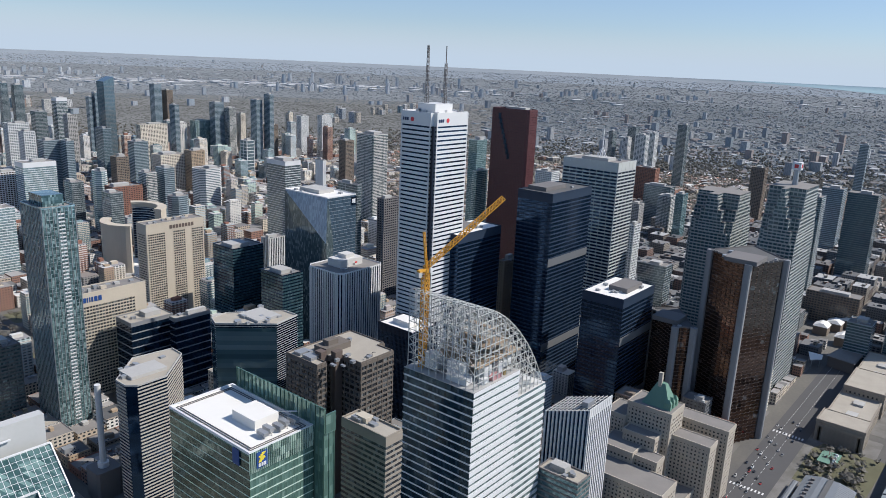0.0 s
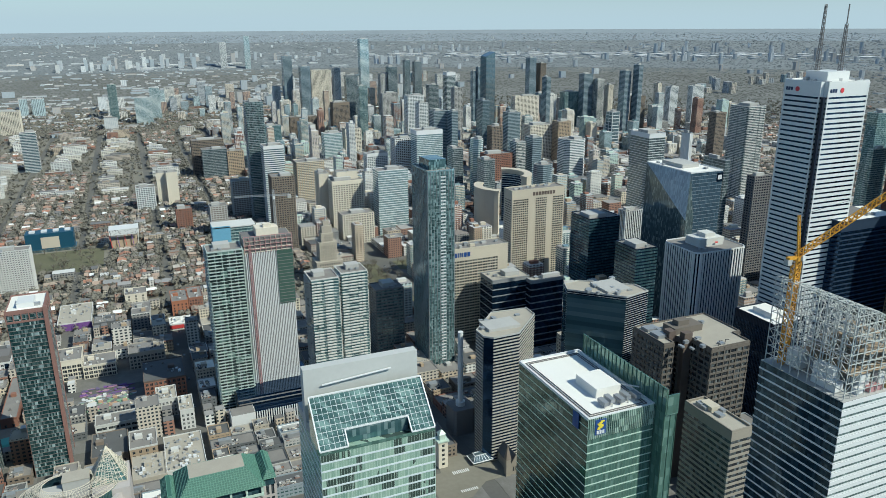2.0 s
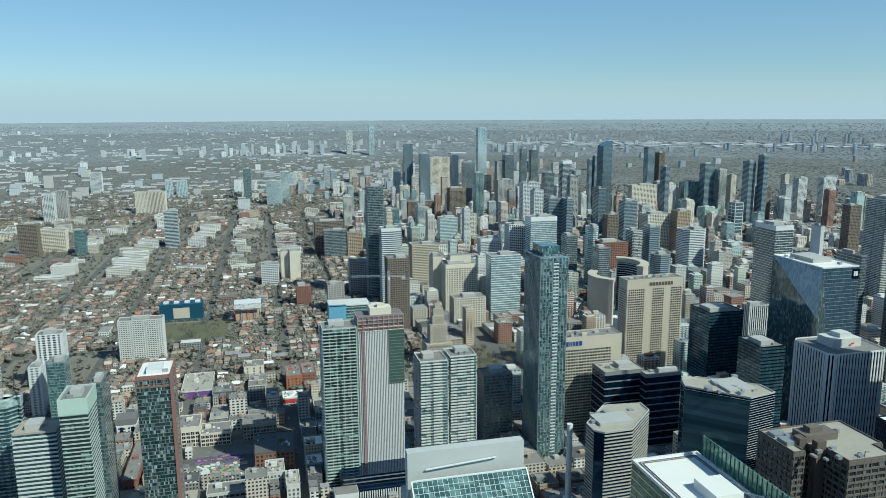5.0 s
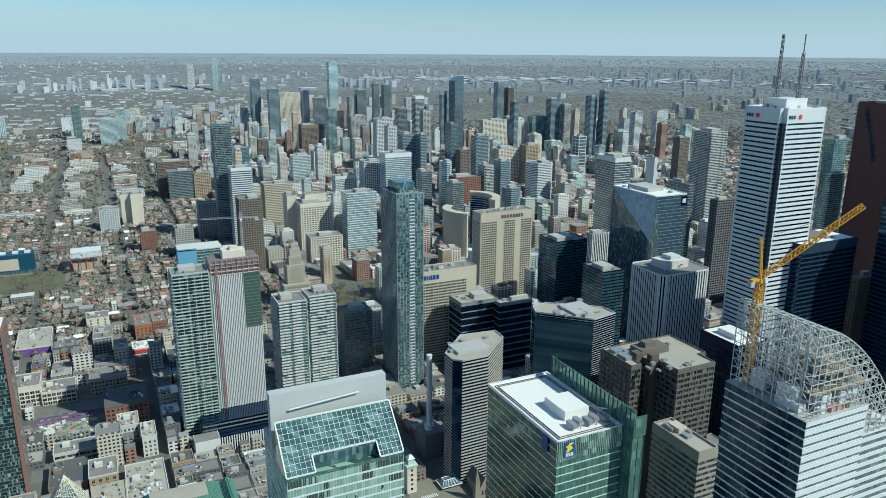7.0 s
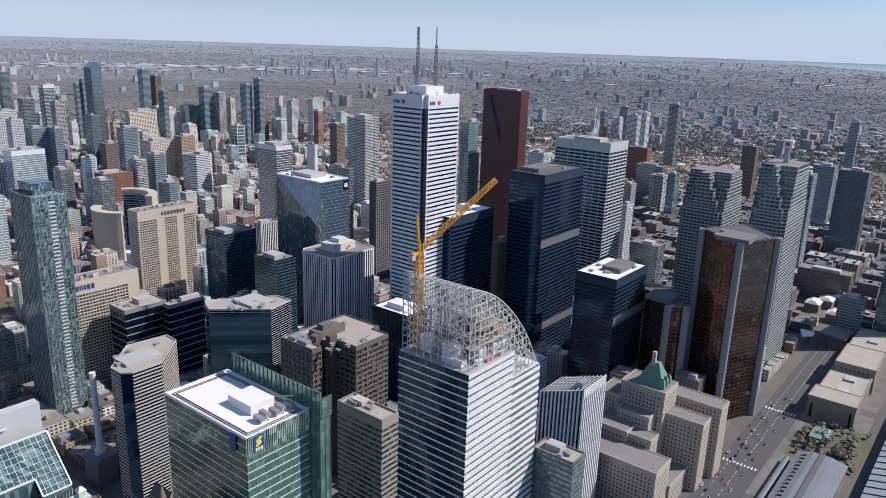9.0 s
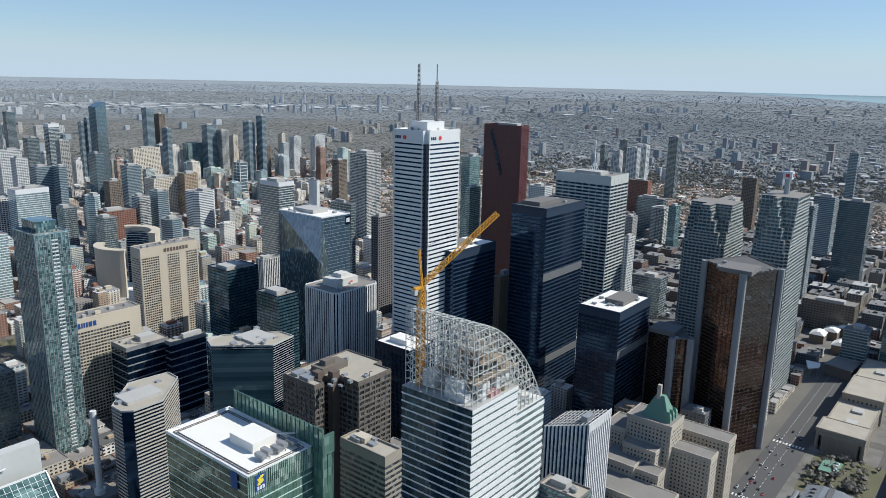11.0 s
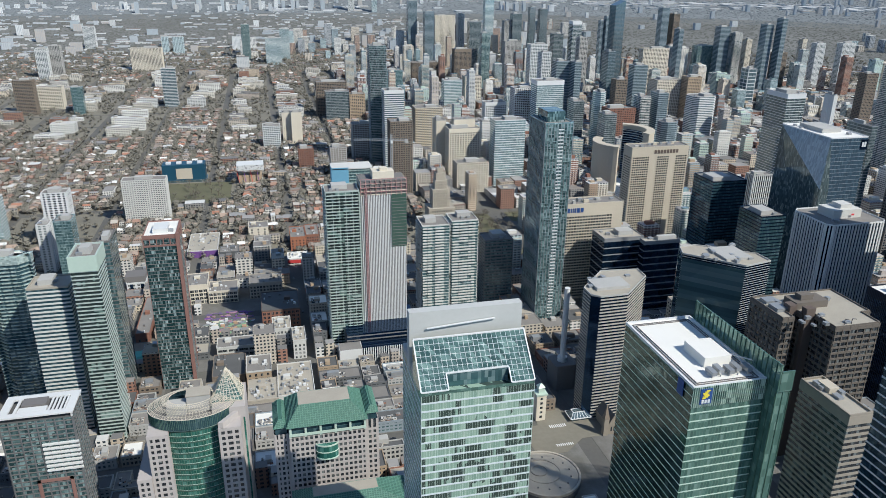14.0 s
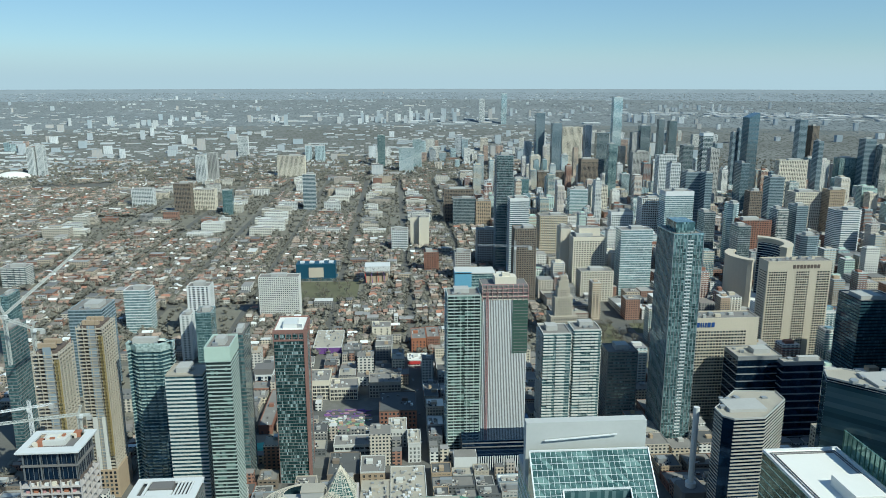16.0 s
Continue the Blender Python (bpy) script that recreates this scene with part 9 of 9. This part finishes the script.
for bx0, by0, bx1, by1 in sorted(BLOCKS, key=lambda b: math.hypot(b[0], b[1])):
    mx, my = (bx0 + bx1) / 2, (by0 + by1) / 2
    d = math.hypot(mx, my)
    if d < 180:
        continue
    if is_homes(mx, my):
        campus = my > 1600 and -750 < mx < 260
        if rng.random() < (0.72 if campus else 0.12):           # a school, works or slab block instead of houses
            for k in range(14 if campus else 8):
                a, b = rng.uniform(bx0 + 5, bx1 - 70), rng.uniform(by0 + 5, by1 - 40)
                if free(a, b, a + 60, b + 30, 2):
                    p, q, h = rng.uniform(25, 62), rng.uniform(14, 30), rng.uniform(8, 27)
                    halls = pale_halls if campus and rng.random() < 0.6 else low
                    halls.box(a, b, 0, a + p, b + q, h)
                    halls.box(a + p * 0.2, b + q * 0.3, h - 0.2, a + p * rng.uniform(0.4, 0.8), b + q * 0.8, h + rng.uniform(2, 5))
                    TAKEN.append((a, b, a + p, b + q))
            for k in range(60):
                crown_mass(crowns, rng.uniform(bx0, bx1), rng.uniform(by0, by1), 0, rng.uniform(3, 5.5), rng, 6)
            continue
        for k in range(int((bx1 - bx0 + by1 - by0) / 4)):       # trees along the kerbs
            u = rng.random() * (bx1 - bx0 + by1 - by0) * 2
            if u < 2 * (bx1 - bx0):
                tx, ty = bx0 + u / 2, rng.choice((by0 + 1, by1 - 1))
            else:
                tx, ty = rng.choice((bx0 + 1, bx1 - 1)), by0 + (u / 2 - (bx1 - bx0))
            if free(tx - 3, ty - 3, tx + 3, ty + 3, 0):
                crown_mass(crowns, tx, ty, 0, rng.uniform(3.5, 6.5), rng, 7)
        flip = rng.random() < 0.45                    # rows run along the block or across it
        u0, u1, v0, v1 = (by0, by1, bx0, bx1) if flip else (bx0, bx1, by0, by1)
        u = u0 + 3
        while u < u1 - 10:
            v = v0 + 3
            while v < v1 - 8:
                w, l = rng.uniform(5.5, 11), rng.uniform(8, 17)
                if rng.random() < 0.04:               # a hall, church or apartment house in the row
                    w, l = rng.uniform(16, 34), rng.uniform(14, 19)
                u += rng.uniform(-1.6, 1.6)
                x, y, p, q = (v, u, w, l) if flip else (u, v, l, w)
                if rng.random() < 0.86 and free(x, y, x + p, y + q, 1):
                    if w > 14:
                        low.box(x, y, 0, x + p, y + q, rng.uniform(6, 15))
                    elif rng.random() < 0.8:
                        gable(homes, x, y, x + p, y + q, rng.uniform(5.5, 8.5), rng.uniform(1.5, 3.2), rng.random() < 0.35)
                    else:
                        low.box(x, y, 0, x + p, y + q, rng.uniform(5, 12))
                grove = 0.6 + 0.9 * noise.noise((x / 170, y / 170, 8))
                for k in range(3):
                    if rng.random() < grove + 0.1:
                        a, c = rng.uniform(-4, 11) + l, rng.uniform(0, w)
                        tx, ty = (v + c, u + a) if flip else (u + a, v + c)
                        if free(tx - 3, ty - 3, tx + 3, ty + 3, 1):
                            crown_mass(crowns, tx, ty, 0, rng.uniform(3.2, 6.8), rng, 8 if d < 1700 else 5)
                v += w + rng.uniform(0.6, 3.0)
            u += 19 + rng.uniform(-2, 5)
    else:
        lot = 20 if d < 1000 and mx < 140 else 25 if d < 1100 else 28
        nx, ny = max(1, round((bx1 - bx0) / lot)), max(1, round((by1 - by0) / lot))
        for i in range(nx):
            for j in range(ny):
                x0, x1 = bx0 + (bx1 - bx0) * i / nx + 1.0, bx0 + (bx1 - bx0) * (i + 1) / nx - rng.choice((0.1, 0.3, 0.6, 2.5, 5))
                y0, y1 = by0 + (by1 - by0) * j / ny + 1.0, by0 + (by1 - by0) * (j + 1) / ny - rng.choice((0.1, 0.3, 0.6, 2.5, 6))
                if not free(x0, y0, x1, y1, 1.2):          # squeeze a smaller house in where a tower takes part of the lot
                    xm, ym = (x0 + x1) / 2, (y0 + y1) / 2
                    for q in ((x0, y0, xm - 1, ym - 1), (xm + 1, y0, x1, ym - 1), (x0, ym + 1, xm - 1, y1), (xm + 1, ym + 1, x1, y1)):
                        if free(*q, 1.5) and d < 1500:
                            low.box(q[0], q[1], 0, q[2], q[3], rng.uniform(6, 18))
                    continue
                if rng.random() < 0.07:
                    if rng.random() < 0.35 and free(x0, y0, x1, y1, 1):
                        for k in range(3):
                            clump(crowns, rng.uniform(x0, x1), rng.uniform(y0, y1), 0, rng.uniform(2.4, 4.2), rng, 12)
                    continue
                u = rng.random()
                if is_corridor(mx, my) and mx > 240:
                    if my > 1000:
                        h = rng.uniform(9, 20) if u < 0.5 else rng.uniform(20, 38) if u < 0.86 else rng.uniform(38, 74)
                    else:
                        h = rng.uniform(9, 26) if u < 0.62 else rng.uniform(26, 62)
                else:
                    h = rng.uniform(6, 14) if u < 0.75 else rng.uniform(14, 34)
                if my > 1700 and mx > 250 and u > 0.93:
                    h = rng.uniform(70, 125)
                if d < 800 and mx < 140 and i < nx - 1 and rng.random() < 0.3:       # a broad low hall over two lots
                    wide = x1 + (bx1 - bx0) / nx
                    if free(x0, y0, wide, y1, 1.2):
                        x1, h = wide, rng.uniform(7, 15)
                        TAKEN.append((x0, y0, x1, y1))
                if (mx < 140 and my < 640) or (140 <= mx < 325 and my < 740):
                    h = min(h, rng.uniform(7, 13))
                if mx > 840 and my < 900:
                    east.box(x0, y0, 0, x1, y1, min(h, 30))
                    a, b = x0 + (x1 - x0) * rng.uniform(0.1, 0.5), y0 + (y1 - y0) * rng.uniform(0.1, 0.5)
                    east.box(a, b, min(h, 30) - 0.2, a + rng.uniform(3, 8), b + rng.uniform(3, 8), min(h, 30) + rng.uniform(2, 5))
                    for k in range(3):
                        a, b = rng.uniform(x0, x1 - 2), rng.uniform(y0, y1 - 2)
                        east.box(a, b, min(h, 30) - 0.1, a + rng.uniform(1, 3), b + rng.uniform(1, 3), min(h, 30) + rng.uniform(0.8, 2))
                elif near_n < 330 and d < 1050:
                    near_n += 1
                    small_building(x0, y0, x1, y1, h, rng)
                elif h > 34:
                    a, b = x0 + rng.uniform(0, 4), y0 + rng.uniform(0, 4)
                    c, e = x1 - rng.uniform(0, 5), y1 - rng.uniform(0, 5)
                    banded_block(a, b, max(c, a + 12), max(e, b + 12), h, rng)
                elif low_n < 320:
                    low_n += 1
                    low_house(x0, y0, x1, y1, h, rng)
                else:
                    low.box(x0, y0, 0, x1, y1, h)
                    if rng.random() < 0.6:
                        a, b = x0 + (x1 - x0) * rng.uniform(0.2, 0.5), y0 + (y1 - y0) * rng.uniform(0.2, 0.5)
                        low.box(a, b, h - 0.2, a + rng.uniform(4, 9), b + rng.uniform(4, 9), h + rng.uniform(2, 4))

# beyond the mapped streets: houses, woods, far apartment blocks to the horizon
far_low, far_trees, sheds, east_trees, far_homes, near_trees = Shape(), Shape(), Shape(), Shape(), Shape(), Shape()


def shore(g):
    return 9300 + 25500 * (max(0.0, 104 - g) / 33.5) ** 2.46 if g > 70.5 else 99999.0


def valley(g, d):
    """One inside the wooded valley, fading to nothing at its edges."""
    return max(0.0, min(1.0, (g - 9) / 9, (54 - g) / 8, (d - 2900) / 500, (7600 - d) / 700))


def wooded(x, y):
    """How much woods cover the far land: broad patches, and the valley in the north-east."""
    g, d = math.degrees(math.atan2(x, y)), math.hypot(x, y)
    w = 0.5 + 0.75 * noise.noise((x / 1300, y / 1300, 2)) + 0.35 * noise.noise((x / 420, y / 420, 5))
    return w + 0.55 * valley(g, d)


for k in range(125000):
    e = 0.62 + 7.4 * rng.random() ** 1.15
    d = EYE_H / math.tan(radians(e))
    g = radians(rng.uniform(-31, 88))
    x, y = d * math.sin(g), d * math.cos(g)
    if d < 2600 or (-2450 < x < 2450 and 0 < y < 2620 and d < 2780) or d > 24000 or d > shore(math.degrees(g)):
        continue
    u, w = rng.random(), wooded(x, y)
    big = d / 2600
    far = rng.random() < (d - 2500) / 1200
    if u < max((0.90 if far and math.degrees(g) < 54 else 0.82) + 0.09 * min(1.0, max(0.0, w)), 0.997 * min(1.0, 0.3 + valley(math.degrees(g), d)) if valley(math.degrees(g), d) > 0.6 else 0.0):
        if far:
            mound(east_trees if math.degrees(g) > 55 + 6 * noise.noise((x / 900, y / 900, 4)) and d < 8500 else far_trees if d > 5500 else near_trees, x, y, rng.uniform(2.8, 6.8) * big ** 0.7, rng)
        else:
            crown_mass(crowns, x, y, 0, rng.uniform(4, 7) * big ** 0.5, rng, 3)
    elif u < 0.975:
        a, b = rng.uniform(7, 12) * big ** 0.4, rng.uniform(9, 20) * big ** 0.4
        gable(far_homes if math.degrees(g) > 54 else far_low if far else homes, x, y, x + b, y + a, rng.uniform(3, 5.5), 2.0, rng.random() < 0.5)
    elif u < 0.9955:
        p, q, h = rng.uniform(18, 75), rng.uniform(15, 40), rng.uniform(5, 10)
        if d > 6000 and noise.noise((x / 2600, y / 1500, 9)) > 0.12:       # belts of works and warehouses
            p, q, h = rng.uniform(40, 140), rng.uniform(40, 110), rng.uniform(8, 13)
            sheds.box(x, y, 0, x + p, y + q, h)
        else:
            (far_homes if math.degrees(g) > 54 else far_low if far else low).box(x, y, 0, x + p, y + q, h)
    elif noise.noise((x / 1800, y / 1800, 3)) > -0.05:
        a, h = rng.uniform(16, 28), rng.uniform(22, 62)
        (far_homes if math.degrees(g) > 54 else far_low if far else high).box(x, y, 0, x + a * rng.uniform(1, 2.0), y + a, h)
for k in range(230):                      # the long belt of pale works beyond the valley
    g, d = radians(rng.triangular(14, 56, 38)), rng.gauss(8300, 330)
    x, y = d * math.sin(g), d * math.cos(g)
    sheds.box(x, y, 0, x + rng.uniform(50, 170), y + rng.uniform(40, 120), rng.uniform(8, 15))
# the tower cluster to the north and others along the horizon
for cx, cy, n, r, hm in ((-60, 6600, 34, 450, 90), (700, 7600, 14, 500, 70), (-1900, 6000, 8, 250, 55), (2300, 6200, 14, 350, 65), (4600, 5600, 14, 400, 65), (3400, 9000, 20, 600, 75),
                         (6800, 6000, 16, 500, 65), (1400, 4200, 18, 300, 70), (900, 3400, 26, 420, 90), (450, 3300, 22, 350, 80),
                         (3362.8, 3180.4, 12, 130, 60), (2757.2, 2940.3, 7, 90, 55), (5957.5, 4772.2, 18, 420, 85), (6535.3, 6672.0, 16, 900, 100), (7859.3, 4113.4, 14, 420, 75), (8581.2, 3389.2, 10, 300, 55),
                         (-3715.1, 11388.7, 5, 160, 45), (-1088.8, 6565.9, 6, 120, 60), (-1861.0, 6895.1, 6, 110, 50), (-1809.5, 3854.4, 5, 70, 50), (-729.6, 13121.5, 8, 350, 50)):
    for k in range(n):
        x, y, w = rng.gauss(cx, r), rng.gauss(cy, r * 0.6), rng.uniform(18, 30)
        (far_low if math.hypot(x, y) > 5000 else high).box(x, y, 0, x + w * rng.uniform(0.9, 1.5), y + w, hm * rng.uniform(0.35, 1.15))
tagged(new("distant_houses", far_low.mesh("distant_houses", M["hazed_town"], True)), "distant houses, sheds and apartment slabs in haze-tinted grey", "buildings", kind="stuff")
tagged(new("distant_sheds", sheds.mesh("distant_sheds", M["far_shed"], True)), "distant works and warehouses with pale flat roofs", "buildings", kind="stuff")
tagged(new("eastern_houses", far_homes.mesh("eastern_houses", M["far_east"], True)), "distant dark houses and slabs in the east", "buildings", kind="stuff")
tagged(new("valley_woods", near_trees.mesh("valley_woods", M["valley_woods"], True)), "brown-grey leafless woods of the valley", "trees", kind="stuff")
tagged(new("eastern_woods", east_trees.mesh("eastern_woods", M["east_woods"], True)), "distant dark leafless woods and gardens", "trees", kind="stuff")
tagged(new("distant_woods", far_trees.mesh("distant_woods", M["hazed_woods"], True)), "distant leafless woods, haze painted in as blue-grey", "trees", kind="stuff")
tagged(new("roof_clutter", clutter.mesh("roof_clutter", M["town_low"])), "small vents and air units scattered over low roofs", "roof units", kind="stuff")
tagged(new("low_buildings", low.mesh("low_buildings", M["town_low"], True)), "low flat-roofed brick and stucco buildings of the inner city", "buildings", kind="stuff")
tagged(new("campus_buildings", pale_halls.mesh("campus_buildings", M["town_pale"], True)), "pale stone and concrete campus and hospital blocks", "buildings", kind="stuff")
tagged(new("eastern_buildings", east.mesh("eastern_buildings", M["town_east"], True)), "dark brick and concrete blocks with grey roofs east of the towers", "buildings", kind="stuff")
tagged(new("houses", homes.mesh("houses", M["town_house"], True)), "rows of brick houses with gabled dark shingle roofs", "houses", kind="stuff")
tagged(new("distant_blocks", high.mesh("distant_blocks", M["town_tall"], True)), "distant apartment blocks in pale and brown tones", "buildings", kind="stuff")
for k, s in BANDED.items():
    tagged(new("storey_bands", s.mesh("storey_bands", M[k], True)), "storey bands and plant rooms of distant mid-rise blocks", "buildings", kind="stuff")
tagged(new("bare_trees", crowns.mesh("bare_trees", M["twigs"], True)), "leafless grey-brown street and garden trees", "trees", kind="stuff")
